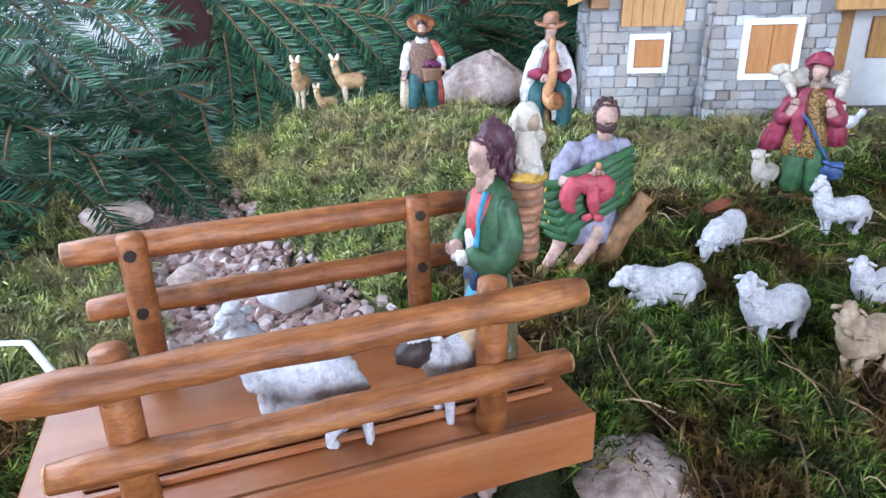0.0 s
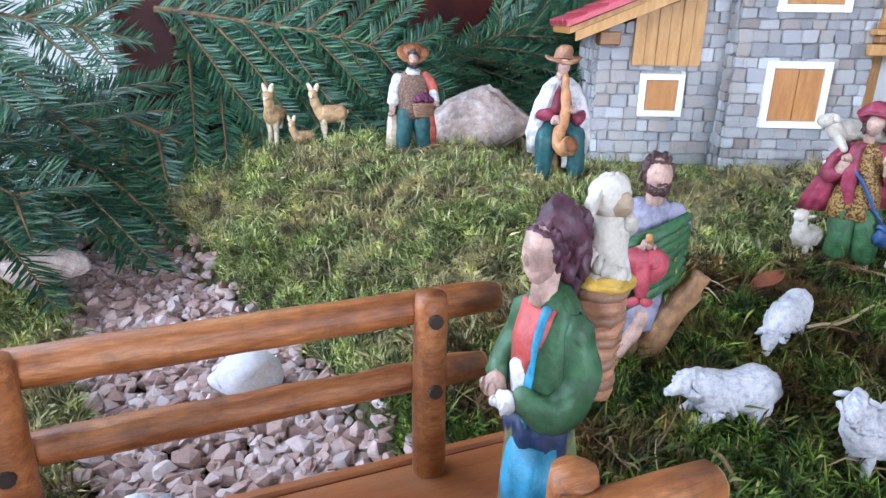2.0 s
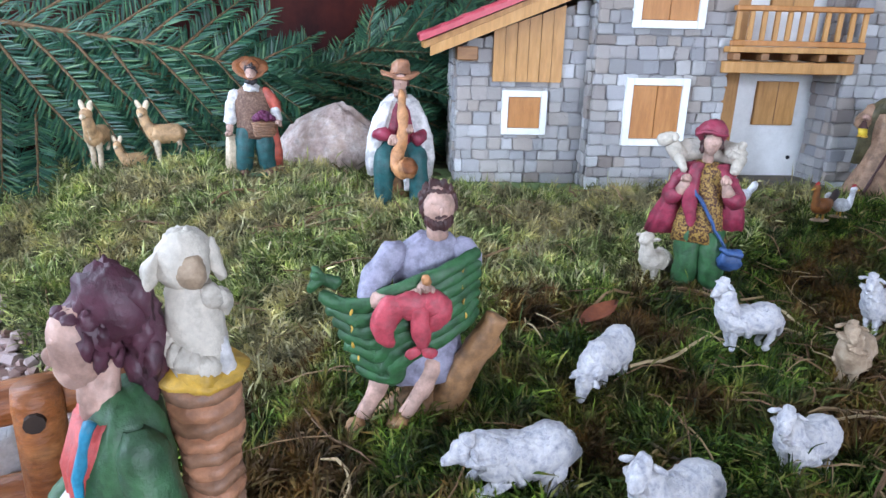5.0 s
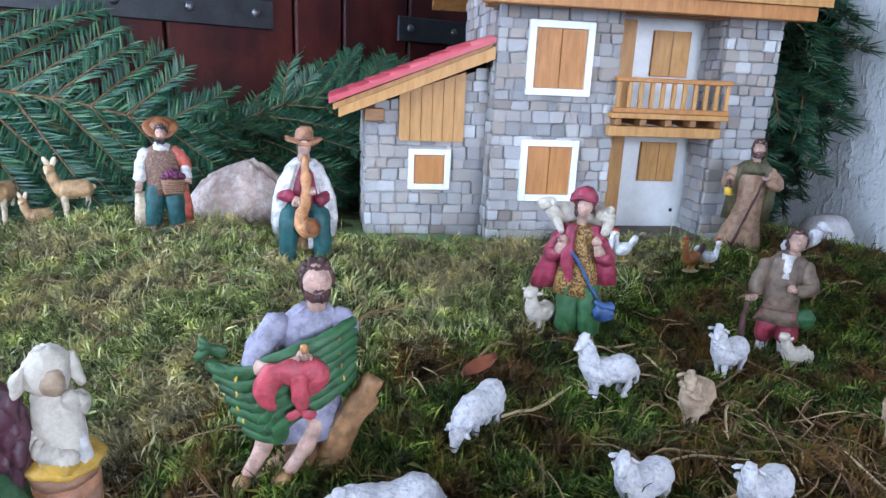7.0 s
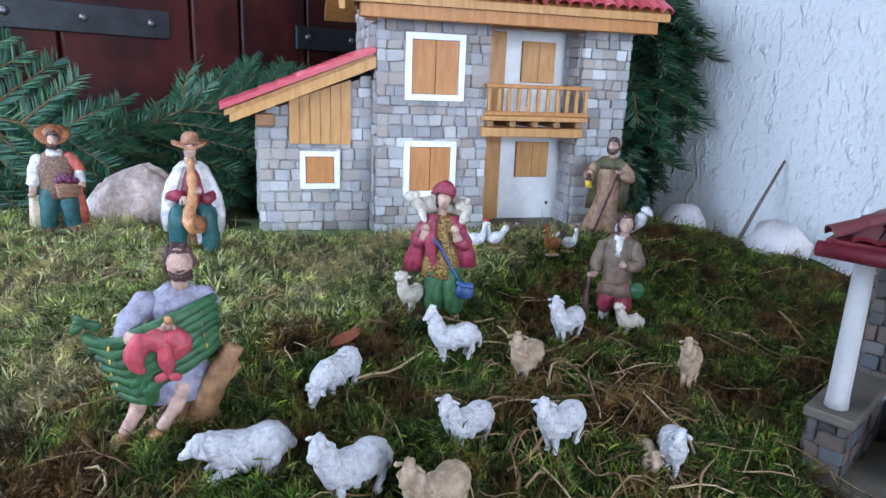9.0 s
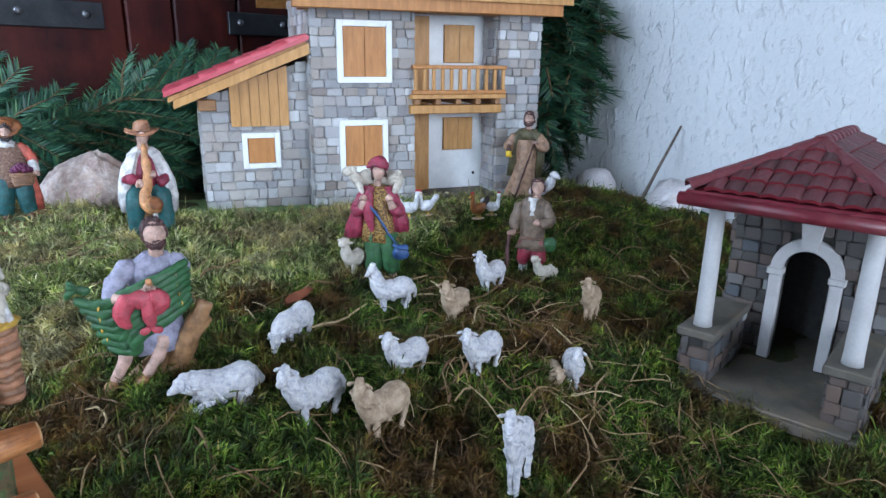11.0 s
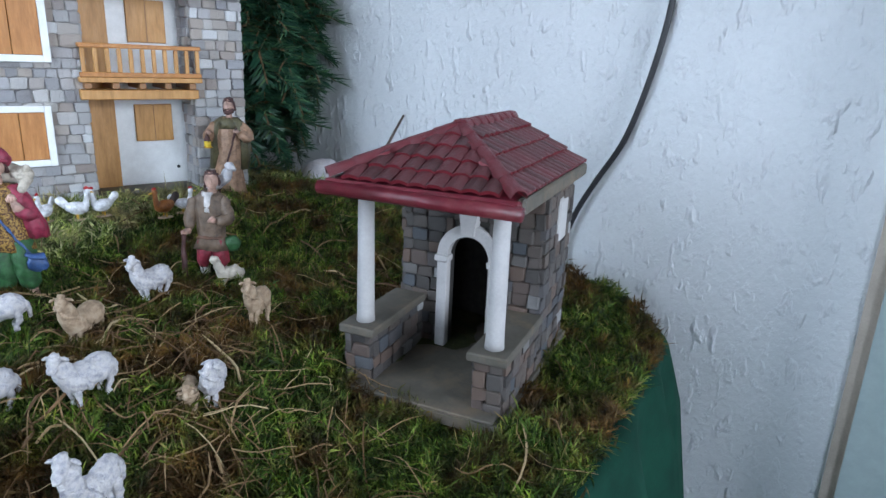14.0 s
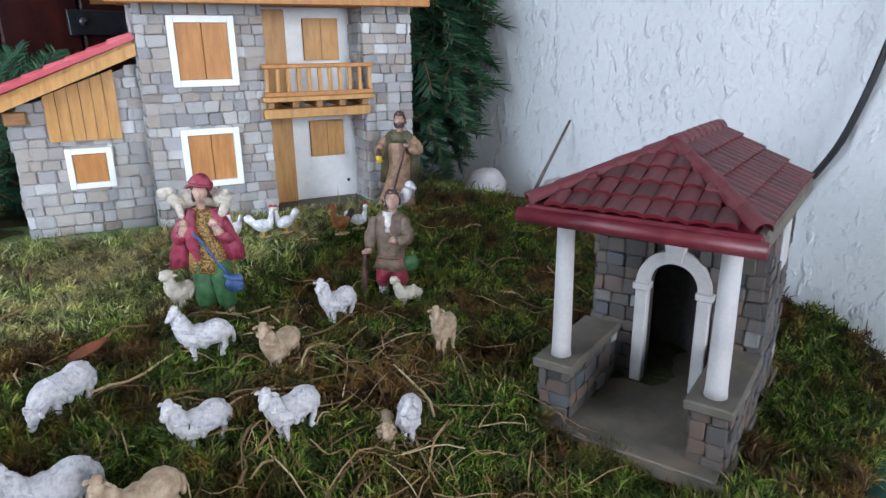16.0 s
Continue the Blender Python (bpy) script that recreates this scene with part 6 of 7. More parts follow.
# ---- deer, fowl ----
def deer(x, y, z, s, yaw, lying=False, turn=0.0):
    c = Clay(s)
    c.thin = 1.18
    b = 0.22 if lying else 0.52
    c.tube("fawn", [(-0.2, 0, b + 0.02), (0.0, 0, b), (0.22, 0, b)], [(0.125, 0.14), (0.13, 0.145), (0.125, 0.145)], 12)
    c.tube("pale_fawn", [(-0.17, 0, b - 0.05), (0.15, 0, b - 0.06)], [0.075, 0.07], 10)
    c.tube("fawn", [(-0.2, 0, b + 0.04), (-0.30, 0, b + 0.20), (-0.33, 0, b + 0.34)], [0.105, 0.080, 0.068], 10)
    c.tube("pale_fawn", [(-0.24, 0, b), (-0.355, 0, b + 0.22)], [0.06, 0.035], 8)
    hz = b + 0.38
    rz = Matrix.Rotation(radians(turn), 3, "Z")
    def p(a, q, h):
        v = rz @ Vector((a, q, 0))
        return (-0.34 + v.x, v.y, hz + h)
    c.ball("fawn", p(0, 0, 0), (0.105, 0.088, 0.088), (0, 0, turn))
    c.tube("pale_fawn", [p(-0.05, 0, -0.02), p(-0.13, 0, -0.05)], [0.045, 0.03], 8)
    for sy in (-1, 1):
        c.ball("pale_fawn", p(0.03, 0.06 * sy, 0.115), (0.026, 0.05, 0.10), (-20 * sy, 0, turn), 8, 6)
    if not lying:
        for lx in (-0.17, 0.18):
            for sy in (-1, 1):
                c.tube("pale_fawn", [(lx, 0.055 * sy, b - 0.04), (lx + 0.02, 0.055 * sy, 0.25), (lx, 0.055 * sy, 0.0)], [0.06, 0.038, 0.032], 8)
    else:
        c.tube("pale_fawn", [(-0.15, 0.08, 0.08), (-0.28, 0.07, 0.04)], [0.04, 0.03], 8)
    c.ball("pale_fawn", (0.32, 0, b + 0.03), (0.035, 0.03, 0.045))
    c.build("toy_deer", pose(x, y, z, 0, 0, yaw), "small spotted fawn-brown toy deer %s in the moss" % ("lying" if lying else "standing"), "toy deer", "deer family", 0.008)


deer(0.1570, 0.5656, 0.188, 0.041, 62, turn=-10)
deer(0.1965, 0.5525, 0.1895, 0.039, 0, turn=60)
deer(0.1755, 0.5540, 0.187, 0.029, 10, True, turn=50)


def fowl(x, y, z, s, yaw, body, tail, label, category):
    c = Clay(s)
    c.tube(body, [(-0.22, 0, 0.34), (0.0, 0, 0.36), (0.25, 0, 0.42)], [(0.14, 0.15), (0.19, 0.2), (0.10, 0.12)], 12)
    c.tube(body, [(-0.22, 0, 0.40), (-0.28, 0, 0.60), (-0.30, 0, 0.78)], [0.12, 0.075, 0.07], 10)
    c.ball(body, (-0.31, 0, 0.82), (0.09, 0.075, 0.08))
    c.tube("yellow", [(-0.38, 0, 0.81), (-0.48, 0, 0.78)], [0.035, 0.012], 6)
    c.ball("comb", (-0.30, 0, 0.92), (0.08, 0.02, 0.05))
    c.tube(tail, [(0.25, 0, 0.45), (0.40, 0, 0.62), (0.46, 0, 0.70)], [(0.04, 0.11), (0.04, 0.13), (0.02, 0.08)], 10)
    for sy in (-1, 1):
        c.tube("yellow", [(0.0, 0.06 * sy, 0.22), (0.0, 0.07 * sy, 0.0)], [0.025, 0.025], 6)
    c.ball("tan_wool", (0, 0, 0.02), (0.25, 0.18, 0.03))
    c.build("toy_" + category, pose(x, y, z, 0, 0, yaw), label, category, "farmyard fowl", 0.01)


fowl(0.5195, 0.2735, 0.172, 0.026, -10, "rooster", "dark_fur", "rust-brown toy rooster with red comb before the house", "rooster")
fowl(0.535, 0.270, 0.173, 0.022, 150, "goose", "goose", "small white toy hen before the model house", "hen")
fowl(0.482, 0.322, 0.172, 0.026, 150, "goose", "goose", "white toy goose on the board before the house", "goose")
fowl(0.500, 0.316, 0.172, 0.025, -15, "goose", "goose", "white toy goose with raised tail before the house", "goose")
fowl(0.467, 0.336, 0.172, 0.024, 20, "goose", "goose", "white toy goose beside the model farmhouse wall", "goose")


# ---- rocks ----
def rock(name, x, y, z, size, yaw, mat, label, seed, points=26):
    rnd = random.Random(seed)
    bm = bmesh.new()
    for _ in range(points):
        d = Vector((rnd.gauss(0, 1), rnd.gauss(0, 1), rnd.gauss(0, 1))).normalized() * rnd.uniform(0.86, 1.0)
        bm.verts.new((d.x * size[0] / 2, d.y * size[1] / 2, d.z * size[2] / 2))
    hull = bmesh.ops.convex_hull(bm, input=bm.verts[:])
    bmesh.ops.delete(bm, geom=[g for g in hull["geom_interior"] if isinstance(g, bmesh.types.BMVert)], context="VERTS")
    bmesh.ops.bevel(bm, geom=bm.edges[:], offset=min(size) * 0.05, segments=2, affect="EDGES", clamp_overlap=True)
    bmesh.ops.subdivide_edges(bm, edges=bm.edges[:], cuts=1, use_grid_fill=True)
    for v in bm.verts:
        v.co += v.co.normalized() * min(size) * 0.045 * noise.noise(v.co * (3.5 / min(size)) + Vector((seed, 0, 0)))
    ob = part(name, bm, mat, None, "", True)
    ob.matrix_world = pose(x, y, z, rnd.uniform(-8, 8), rnd.uniform(-8, 8), yaw)
    return tagged(ob, label, "rock")


rock("boulder", 0.3025, 0.5155, 0.196, (0.105, 0.065, 0.078), -35, "rock", "pinkish wedge-shaped boulder behind the figurines", 23, 13)
rock("field_stone", 0.002, 0.478, 0.146, (0.056, 0.036, 0.036), -25, "rock", "pink flat-faced stone beside the gravel bed", 12, 13)
rock("field_stone", 0.083, 0.339, 0.127, (0.036, 0.028, 0.030), 10, "white_rock", "pale white stone standing in the gravel bed", 13)
rock("field_stone", 0.037, 0.405, gz(0.037, 0.405) + 0.006, (0.030, 0.026, 0.026), 40, "rock", "brownish stone lying in the gravel bed", 14)
rock("field_stone", 0.742, 0.268, 0.170, (0.060, 0.05, 0.045), 20, "white_rock", "pale stone on the moss beside the wall", 15)
rock("field_stone", 0.705, 0.168, 0.170, (0.065, 0.06, 0.055), -30, "white_rock", "pale grey stone against the plaster wall", 16)
rock("field_stone", 0.150, 0.140, gz(0.150, 0.140) - 0.002, (0.05, 0.045, 0.02), 20, "rock", "flat pinkish stone at the bridge end", 19)
rock("field_stone", 0.075, 0.135, gz(0.075, 0.135) + 0.002, (0.06, 0.035, 0.02), 0, "white_rock", "flat grey stone under the bridge", 20)

# gravel
GPOOL = []
for k in range(10):
    bm = bmesh.new()
    for _ in range(18):
        d = Vector((random.gauss(0, 1), random.gauss(0, 1), random.gauss(0, 1))).normalized()
        bm.verts.new((d.x * 0.5, d.y * random.uniform(0.3, 0.5), d.z * random.uniform(0.22, 0.42)))
    hull = bmesh.ops.convex_hull(bm, input=bm.verts[:])
    bmesh.ops.delete(bm, geom=[g for g in hull["geom_interior"] if isinstance(g, bmesh.types.BMVert)], context="VERTS")
    data = bpy.data.meshes.new("pebble")
    bm.to_mesh(data)
    bm.free()
    data.materials.append(M["pebble"])
    GPOOL.append(data)
bed_bm = bmesh.new()
grit_v, grit_f = [], []
rnd = random.Random(5)
GRAVEL = empty("gravel_bed", pose(0, 0, 0), "dry stream bed of pinkish crushed gravel", "gravel", "", "structure")
count = 0
for k in range(11500):
    x, y = rnd.uniform(-0.04, 0.135), rnd.uniform(0.10, 0.60)
    if rnd.random() > channel(x, y):
        continue
    s = rnd.choice((0.0045, 0.006, 0.007, 0.009)) * rnd.uniform(0.8, 1.4)
    m = Matrix.Translation((x, y, gz(x, y) + s * rnd.uniform(0.05, 0.3))) @ Euler((rnd.uniform(-0.6, 0.6), rnd.uniform(-0.6, 0.6), rnd.uniform(0, 6.28))).to_matrix().to_4x4() @ Matrix.Diagonal((s, s, s, 1))
    d = rnd.choice(GPOOL)
    if s > 0.0062 and count < 300 and 0.24 < y < 0.52:
        ob = new("pebble", d)
        ob.parent, ob.matrix_local = GRAVEL, m
        count += 1
    else:
        n = len(grit_v)
        grit_v += [tuple(m @ v.co) for v in d.vertices]
        grit_f += [tuple(i + n for i in p.vertices) for p in d.polygons]
data = bpy.data.meshes.new("grit")
data.from_pydata(grit_v, [], grit_f)
tagged(mesh_object("grit", data, ["grit"], GRAVEL), "", "", "", "stuff")


# ---- fir branches ----
def fir_meshes(seed, long, pairs, droop):
    """A flat spray: main stem along +x with paired side twigs, all set with needles."""
    rnd = random.Random(seed)
    sv, sf, nv, nf = [], [], [], []

    def twig(a, way, up, length, r0, dens):
        n = max(4, int(length / 0.012))
        pts, p, d = [], Vector(a), Vector(way).normalized()
        for k in range(n + 1):
            pts.append(p.copy())
            d = (d + Vector((0, 0, -droop * length / n * 4)) + Vector((rnd.gauss(0, 1), rnd.gauss(0, 1), rnd.gauss(0, 1))) * 0.03).normalized()
            p = p + d * length / n
        vs, fs = sweep(pts, [r0 * (1 - 0.75 * k / n) for k in range(n + 1)], 5)
        o = len(sv)
        sv.extend(vs)
        sf.extend(tuple(i + o for i in f) for f in fs)
        total = int(length / dens)
        for k in range(total):
            t = (k + rnd.random()) / total * n
            i = min(int(t), n - 1)
            q = pts[i].lerp(pts[i + 1], t - i)
            w = (pts[i + 1] - pts[i]).normalized()
            s = w.cross(up).normalized()
            u = s.cross(w)
            ang = rnd.choice((-1, 1)) * radians(rnd.uniform(48, 98))
            side = (s * math.sin(ang) + u * math.cos(ang)).normalized()
            nd = (side * rnd.uniform(0.75, 1.0) + w * rnd.uniform(0.5, 0.9)).normalized()
            ln = rnd.uniform(0.0125, 0.0185) * (0.65 if t > n * 0.93 else 1)
            wd = nd.cross(u)
            wd = (wd.normalized() if wd.length > 1e-4 else s) * 0.00062
            th = nd.cross(wd).normalized() * 0.0006
            bend = -u * ln * rnd.uniform(-0.05, 0.12)
            o = len(nv)
            c0, c1, c2 = q, q + nd * ln * 0.55 + bend * 0.3, q + nd * ln + bend
            nv.extend(tuple(v) for v in (c0 - wd * 0.6, c0 + wd * 0.6, c1 - wd, c1 + wd, c1 + th, c2))
            nf.extend(((o, o + 1, o + 4), (o, o + 4, o + 2), (o + 1, o + 3, o + 4), (o + 2, o + 4, o + 5), (o + 4, o + 3, o + 5), (o + 3, o + 2, o + 5), (o + 2, o + 3, o + 1), (o + 2, o + 1, o)))
        return pts

    up = Vector((0, 0, 1))
    main = twig((0, 0, 0), (1, 0, 0.06), up, long, 0.0026, 0.00058)
    for k in range(pairs):
        f = 0.10 + 0.82 * k / pairs
        i = int(f * (len(main) - 1))
        for sy in (-1, 1):
            ln = long * (0.50 * (1 - f) + 0.13) * rnd.uniform(0.8, 1.15)
            a = radians(rnd.uniform(42, 58)) * sy
            twig(main[i], (math.cos(a), math.sin(a), rnd.uniform(-0.05, 0.12)), up, ln, 0.0014, 0.00060)
    out = []
    for name, v, f in (("stem", sv, sf), ("foliage", nv, nf)):
        d = bpy.data.meshes.new(name)
        d.from_pydata(v, [], f)
        out.append(d)
    out[0].polygons.foreach_set("use_smooth", [True] * len(out[0].polygons))
    out[0].materials.append(M["bark"])
    out[1].materials.append(M["needle"])
    return out


SPRAYS = [fir_meshes(41, 0.19, 7, 0.35), fir_meshes(42, 0.23, 8, 0.30), fir_meshes(43, 0.15, 5, 0.45), fir_meshes(44, 0.105, 5, 5.0)]


FIR_RND = random.Random(17)


def fir(kind, base, tip, roll, label="cut green fir branch laid behind the scene", size=1.0):
    ax = (Vector(tip) - Vector(base)).normalized()
    sd = Vector((0, 0, 1)).cross(ax).normalized()
    fr = Matrix((ax, sd, ax.cross(sd))).transposed().to_4x4()
    ob = new("fir_branch")
    ob.empty_display_size = 0.01
    grow = size * FIR_RND.uniform(0.85, 1.2)
    ob.matrix_world = (Matrix.Translation(base) @ fr @ Matrix.Rotation(radians(roll + FIR_RND.uniform(-14, 14)), 4, "X")
                       @ Matrix.Rotation(FIR_RND.uniform(-0.22, 0.22), 4, "Z") @ Matrix.Rotation(FIR_RND.uniform(-0.15, 0.15), 4, "Y") @ Matrix.Scale(grow, 4))
    for name, d in zip(("stem", "foliage"), SPRAYS[kind]):
        new(name, d).parent = ob
    return tagged(ob, label, "fir branch", "fir branches", "")


# behind the deer and the two standing figures
for kind, base, tip, roll in (
    (1, (0.09, 0.635, 0.282), (0.23, 0.580, 0.235), 42), (0, (0.13, 0.640, 0.262), (0.27, 0.590, 0.215), 38), (1, (0.21, 0.640, 0.248), (0.37, 0.600, 0.212), 38),
    (2, (0.30, 0.640, 0.240), (0.42, 0.590, 0.225), 50), (0, (0.33, 0.640, 0.225), (0.46, 0.585, 0.258), 45), (1, (0.10, 0.635, 0.250), (0.26, 0.585, 0.215), 40),
    (2, (0.20, 0.640, 0.230), (0.33, 0.590, 0.205), 35), (0, (0.10, 0.635, 0.268), (0.21, 0.590, 0.215), 40),
    (1, (0.37, 0.640, 0.235), (0.53, 0.600, 0.272), 45), (2, (0.02, 0.620, 0.225), (0.14, 0.585, 0.19), 30), (0, (0.26, 0.640, 0.245), (0.40, 0.600, 0.235), 40),
    (0, (0.35, 0.620, 0.250), (0.52, 0.585, 0.290), 12), (0, (0.33, 0.625, 0.238), (0.50, 0.590, 0.262), 8),
    # large sprays on the left, nearer the camera
    (1, (-0.17, 0.600, 0.350), (-0.02, 0.500, 0.215), 35), (1, (-0.20, 0.560, 0.300), (-0.04, 0.480, 0.190), 30), (0, (-0.21, 0.520, 0.255), (-0.06, 0.470, 0.165), 20),
    (0, (-0.04, 0.615, 0.228), (0.10, 0.580, 0.195), 35), (0, (-0.18, 0.560, 0.330), (-0.05, 0.520, 0.245), 30),
    (0, (-0.26, 0.580, 0.240), (-0.12, 0.500, 0.165), 15), (1, (-0.26, 0.560, 0.205), (-0.10, 0.490, 0.140), 5), (0, (-0.22, 0.620, 0.215), (-0.08, 0.560, 0.165), 12), (2, (-0.14, 0.600, 0.200), (-0.02, 0.560, 0.165), 20),
    (0, (-0.09, 0.600, 0.262), (0.04, 0.560, 0.205), 30), (0, (-0.13, 0.612, 0.300), (0.02, 0.590, 0.250), 35), (1, (-0.08, 0.570, 0.232), (0.06, 0.535, 0.185), 20), (2, (-0.10, 0.560, 0.225), (0.02, 0.515, 0.175), 15),
    # low sprays that fill the back
    (1, (0.24, 0.630, 0.235), (0.40, 0.585, 0.212), 25), (0, (0.30, 0.635, 0.215), (0.44, 0.578, 0.228), 20), (1, (0.14, 0.635, 0.242), (0.30, 0.590, 0.208), 30), (0, (0.35, 0.640, 0.250), (0.49, 0.600, 0.272), 30),
    (2, (0.27, 0.635, 0.250), (0.38, 0.590, 0.230), 15),
):
    fir(kind, base, tip, roll)
# hanging beside the house, tier over tier
for z, n, out in ((0.430, 6, 1.10), (0.395, 7, 1.20), (0.360, 7, 1.25), (0.320, 7, 1.15), (0.280, 6, 1.05), (0.240, 5, 0.95)):
    for k in range(n):
        a = radians(-150 + 165 * (k + FIR_RND.uniform(0.2, 0.8)) / n)
        base = Vector((0.766 + FIR_RND.uniform(-0.015, 0.015), 0.392 + FIR_RND.uniform(-0.015, 0.015), z + FIR_RND.uniform(-0.01, 0.01)))
        fir(3, base, base + Vector((math.cos(a), math.sin(a), -0.05)), 0, "drooping green fir branch beside the model house", out)

# ---- cable, stick ----
WM = pose(WALL_AT[0], WALL_AT[1], 0, 0, 0, WALL_TURN)
curve_pts = [(-0.006, -0.122, 0.66), (-0.006, -0.119, 0.46), (-0.006, -0.1145, 0.36), (-0.006, -0.106, 0.302), (-0.006, -0.089, 0.242), (-0.007, -0.066, 0.20), (-0.008, -0.050, 0.168), (-0.012, -0.035, 0.12)]
pts = []
for k in range(len(curve_pts) - 1):
    p0, p1, p2, p3 = (Vector(curve_pts[max(0, min(len(curve_pts) - 1, k + j))]) for j in (-1, 0, 1, 2))
    for s in range(6):
        t = s / 6
        pts.append(0.5 * ((2 * p1) + (p2 - p0) * t + (2 * p0 - 5 * p1 + 4 * p2 - p3) * t * t + (3 * p1 - p0 - 3 * p2 + p3) * t ** 3))
pts.append(Vector(curve_pts[-1]))
cable = part("cable", tube_bm(pts, [0.0026] * len(pts), 10), "cable", None, "", True)
cable.matrix_world = WM
tagged(cable, "thin black cable hanging down the white wall", "cable")
tagged(part("twig_stick", tube_bm([(0.700, 0.200, 0.165), (0.735, 0.198, 0.195), (0.790, 0.196, 0.2385)], [0.0020, 0.0017, 0.0013], 8, 0.05), "stick", None, "", True), "thin grey twig leaning against the white wall", "twig")
# dead leaf
lf = bmesh.new()
row = []
for k in range(7):
    t = k / 6
    w = 0.005 * math.sin(math.pi * min(1, t * 0.9 + 0.08))
    row.append([lf.verts.new((t * 0.024, sy * w, 0.002 + 0.003 * t + abs(sy) * 0.0022)) for sy in (-1, 0, 1)])
for a, b in zip(row, row[1:]):
    for i in range(2):
        lf.faces.new((a[i], b[i], b[i + 1], a[i + 1]))
leaf = part("dead_leaf", lf, "leaf", None, "", True)
leaf.modifiers.new("thick", "SOLIDIFY").thickness = 0.0005
leaf.matrix_world = pose(0.291, 0.2515, gz(0.291, 0.2515) + 0.006, 0, 0, 8)
tagged(leaf, "curled red-brown dead leaf on the moss", "leaf")
# white plastic strip by the bridge
tagged(part("plastic_strip", tube_bm([(-0.055, 0.315, 0.148), (-0.030, 0.300, 0.150), (-0.016, 0.270, 0.140)], [(0.0018, 0.001)] * 3, 8), "pane_bar"), "thin white plastic strip lying beside the bridge", "plastic strip")

# ---- moss and straw ----
rng = np.random.default_rng(7)


def blocked(x, y):
    """Places that the moss leaves bare: gravel, boards, deck and chapel floor."""
    out = channel(x, y) > 0.35
    h = np.radians(31.0)
    hx = (x - 0.3739) * np.cos(h) - (y - 0.4612) * np.sin(h)
    hy = (x - 0.3739) * np.sin(h) + (y - 0.4612) * np.cos(h)
    out |= (hx > -0.035) & (hx < 0.342) & (hy > -0.016) & (hy < 0.14)
    c = np.radians(92.3)
    cx = (x - 0.4294) * np.cos(c) - (y - 0.0152) * np.sin(c)
    cy = (x - 0.4294) * np.sin(c) + (y - 0.0152) * np.cos(c)
    out |= (np.abs(cx + 0.003) < 0.047) & (cy > -0.004) & (cy < 0.126)
    b = np.radians(6.0)
    bx = (x - 0.0587) * np.cos(b) - (y - 0.179) * np.sin(b)
    by_ = (x - 0.0587) * np.sin(b) + (y - 0.179) * np.cos(b)
    out |= (np.abs(bx - 0.002) < 0.070) & (np.abs(by_ + 0.003) < 0.036)
    return out


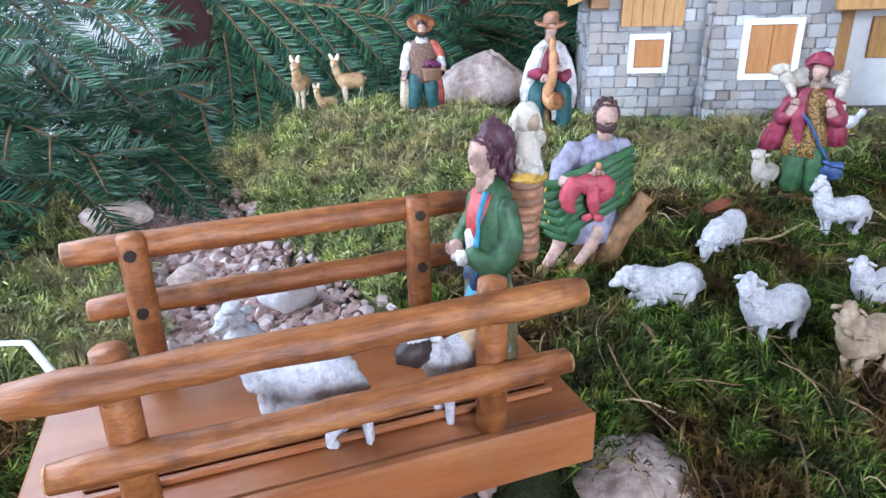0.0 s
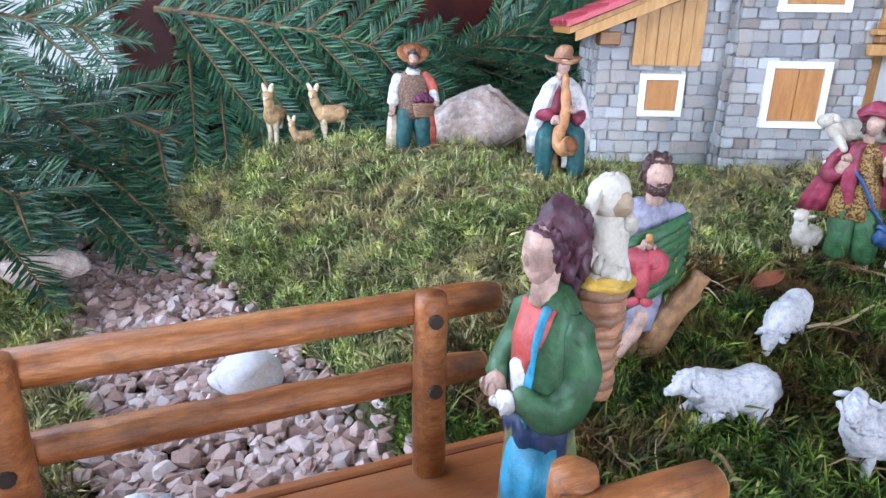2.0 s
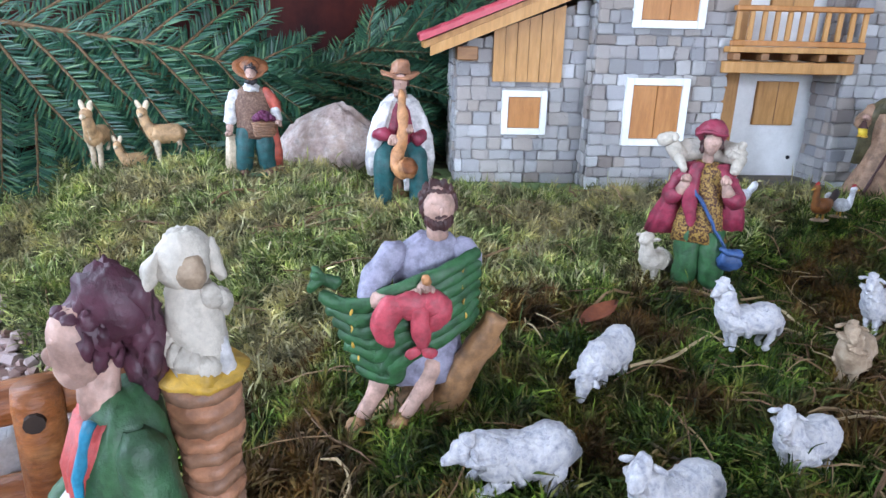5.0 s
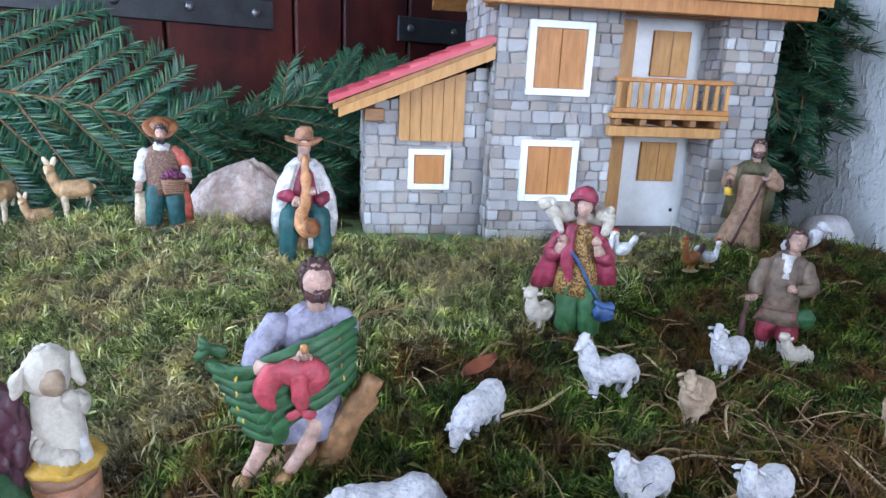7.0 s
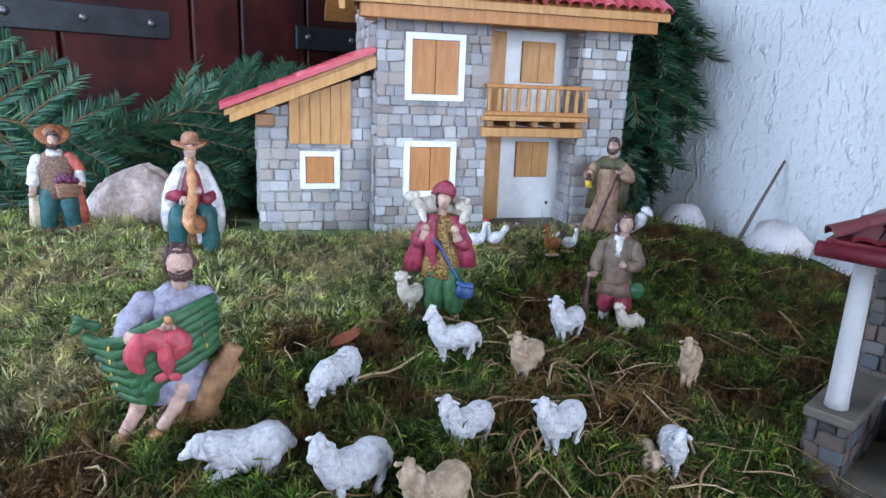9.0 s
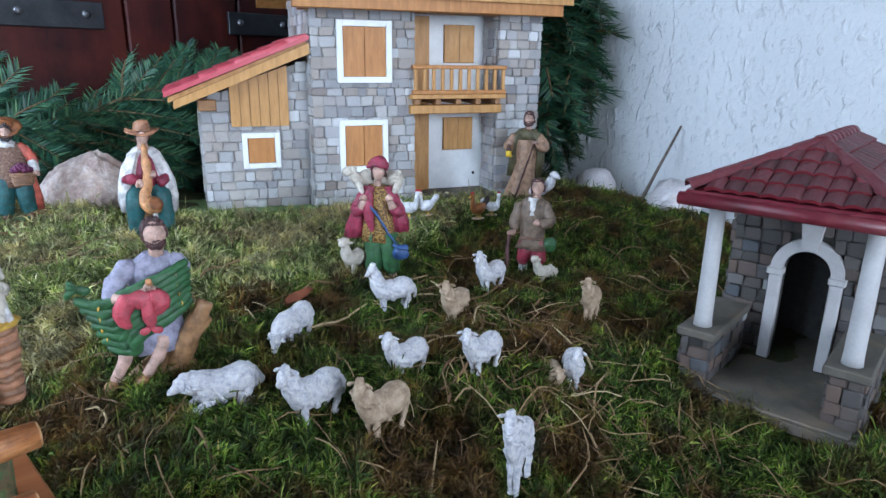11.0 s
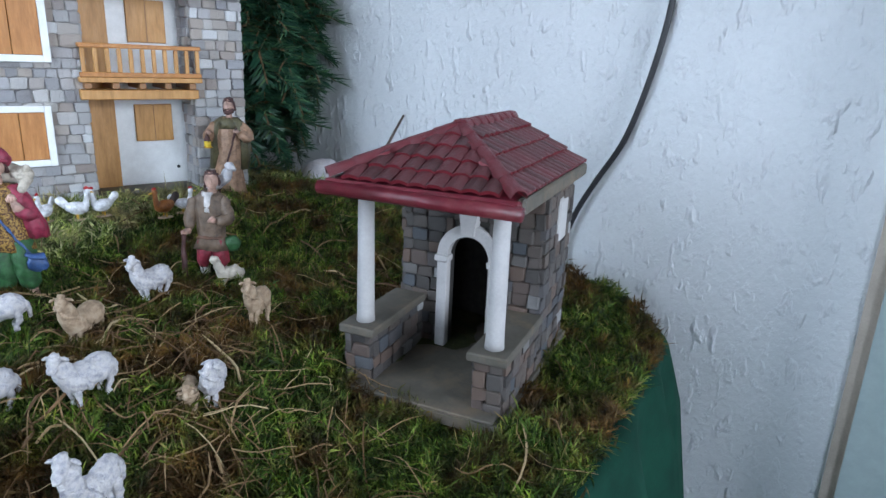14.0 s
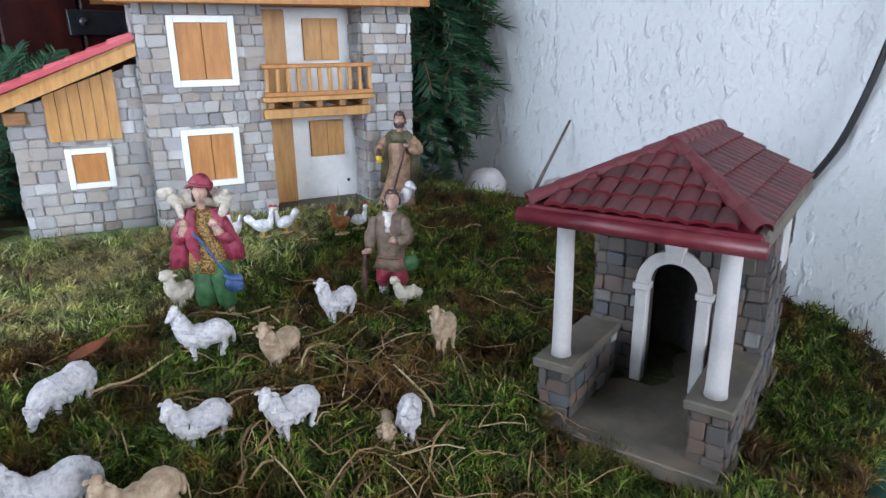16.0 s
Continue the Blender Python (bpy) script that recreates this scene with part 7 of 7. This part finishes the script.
def moss_object(name, n, area, mat, size, thin, label):
    """Fine strands in cushions: each is a thin bowed leaf of two faces."""
    x0, x1, y0, y1 = area
    x, y = rng.uniform(x0, x1, n), rng.uniform(y0, y1, n)
    ok = inside(TABLE, x, y) & ~blocked(x, y)
    x, y = x[ok], y[ok]
    clump = 0.5 + 0.5 * np.sin(150 * x + 5 * np.sin(67 * y) + 2 * np.sin(31 * x)) * np.sin(141 * y + 5 * np.sin(73 * x))
    k = len(x)
    P = np.c_[x, y, ground(x, y) - 0.0065 + 0.0065 * clump + rng.uniform(0, 0.0035, k)]
    az = 3.0 * np.sin(37 * x + 2 * np.sin(29 * y)) + 2.5 * np.sin(43 * y) + rng.normal(0, 1.5, k)
    tilt = np.clip(rng.normal(0.95, 0.45, k), 0.05, 1.7)
    D = np.c_[np.sin(tilt) * np.cos(az), np.sin(tilt) * np.sin(az), np.cos(tilt)]
    L = (rng.uniform(0.5, 1.25, k) * size * (0.7 + 0.5 * clump))[:, None]
    L[rng.random(k) < 0.04] *= 1.9
    roll = rng.normal(0, 0.9, k)
    side = np.c_[-np.sin(az), np.cos(az), np.zeros(k)]
    lift = np.cross(side, D)
    W = (side * np.cos(roll)[:, None] + lift * np.sin(roll)[:, None]) * (rng.uniform(0.6, 1.3, k) * thin)[:, None]
    up = np.array((0.0, 0.0, 1.0))
    bow = rng.uniform(-0.05, 0.30, k)[:, None] * L
    V = np.empty((k, 4, 3))
    V[:, 0] = P
    V[:, 1], V[:, 2] = P + D * L * 0.45 - W + up * bow * 0.5, P + D * L * 0.55 + W + up * bow * 0.5
    V[:, 3] = P + D * L - up * bow * 0.5
    base = (np.arange(k) * 4)[:, None]
    F = np.concatenate([base + np.array(t) for t in ((0, 2, 1), (1, 2, 3))], axis=1).reshape(-1, 3)
    d = bpy.data.meshes.new(name)
    d.vertices.add(k * 4)
    d.vertices.foreach_set("co", V.reshape(-1))
    d.loops.add(len(F) * 3)
    d.loops.foreach_set("vertex_index", F.reshape(-1).astype(np.int32))
    d.polygons.add(len(F))
    d.polygons.foreach_set("loop_start", np.arange(0, len(F) * 3, 3, dtype=np.int32))
    d.update(calc_edges=True)
    return tagged(mesh_object(name, d, [mat]), label, "moss", "", "stuff")


moss_object("moss", 620000, (-0.10, 0.70, -0.11, 0.295), "moss", 0.0074, 0.00036, "tufted green and brown forest moss covering the table")
moss_object("moss", 400000, (-0.14, 0.80, 0.280, 0.63), "hill_moss", 0.0082, 0.00040, "paler yellow-green moss covering the rear mound")

sv, sf = [], []
rs = random.Random(9)
for k in range(760):
    if k < 200:
        x, y = rs.gauss(0.37, 0.055), rs.gauss(0.13, 0.05)
    elif k < 640:
        x, y = rs.uniform(0.08, 0.62), rs.uniform(0.0, 0.50)
    else:
        x, y = rs.uniform(0.15, 0.55), rs.uniform(-0.07, 0.12)
    if not inside(TABLE, np.float64(x), np.float64(y)) or blocked(np.float64(x), np.float64(y)):
        continue
    ln, a = rs.uniform(0.012, 0.050), rs.uniform(0, math.pi * 2)
    bend = rs.gauss(0, 0.75)
    pts = []
    px, py = x, y
    for i in range(6):
        lift = 0.0045 + 0.002 * math.sin(i * 1.1 + k) + (0.004 if k % 7 == 0 else 0) * i / 5
        pts.append((px, py, gz(px, py) + lift))
        px, py = px + math.cos(a) * ln / 5, py + math.sin(a) * ln / 5
        a += bend / 5
    if blocked(np.float64(px), np.float64(py)):
        continue
    r = rs.uniform(0.00012, 0.00042) if k % 9 else rs.uniform(0.0005, 0.0008)
    vs, fs = sweep(pts, [r] * 5 + [r * 0.4], 5)
    o = len(sv)
    sv += vs
    sf += [tuple(i + o for i in f) for f in fs]
data = bpy.data.meshes.new("straw")
data.from_pydata(sv, [], sf)
tagged(mesh_object("straw", data, ["straw"]), "loose dry straw and grass stalks strewn over the moss", "straw", "", "stuff")
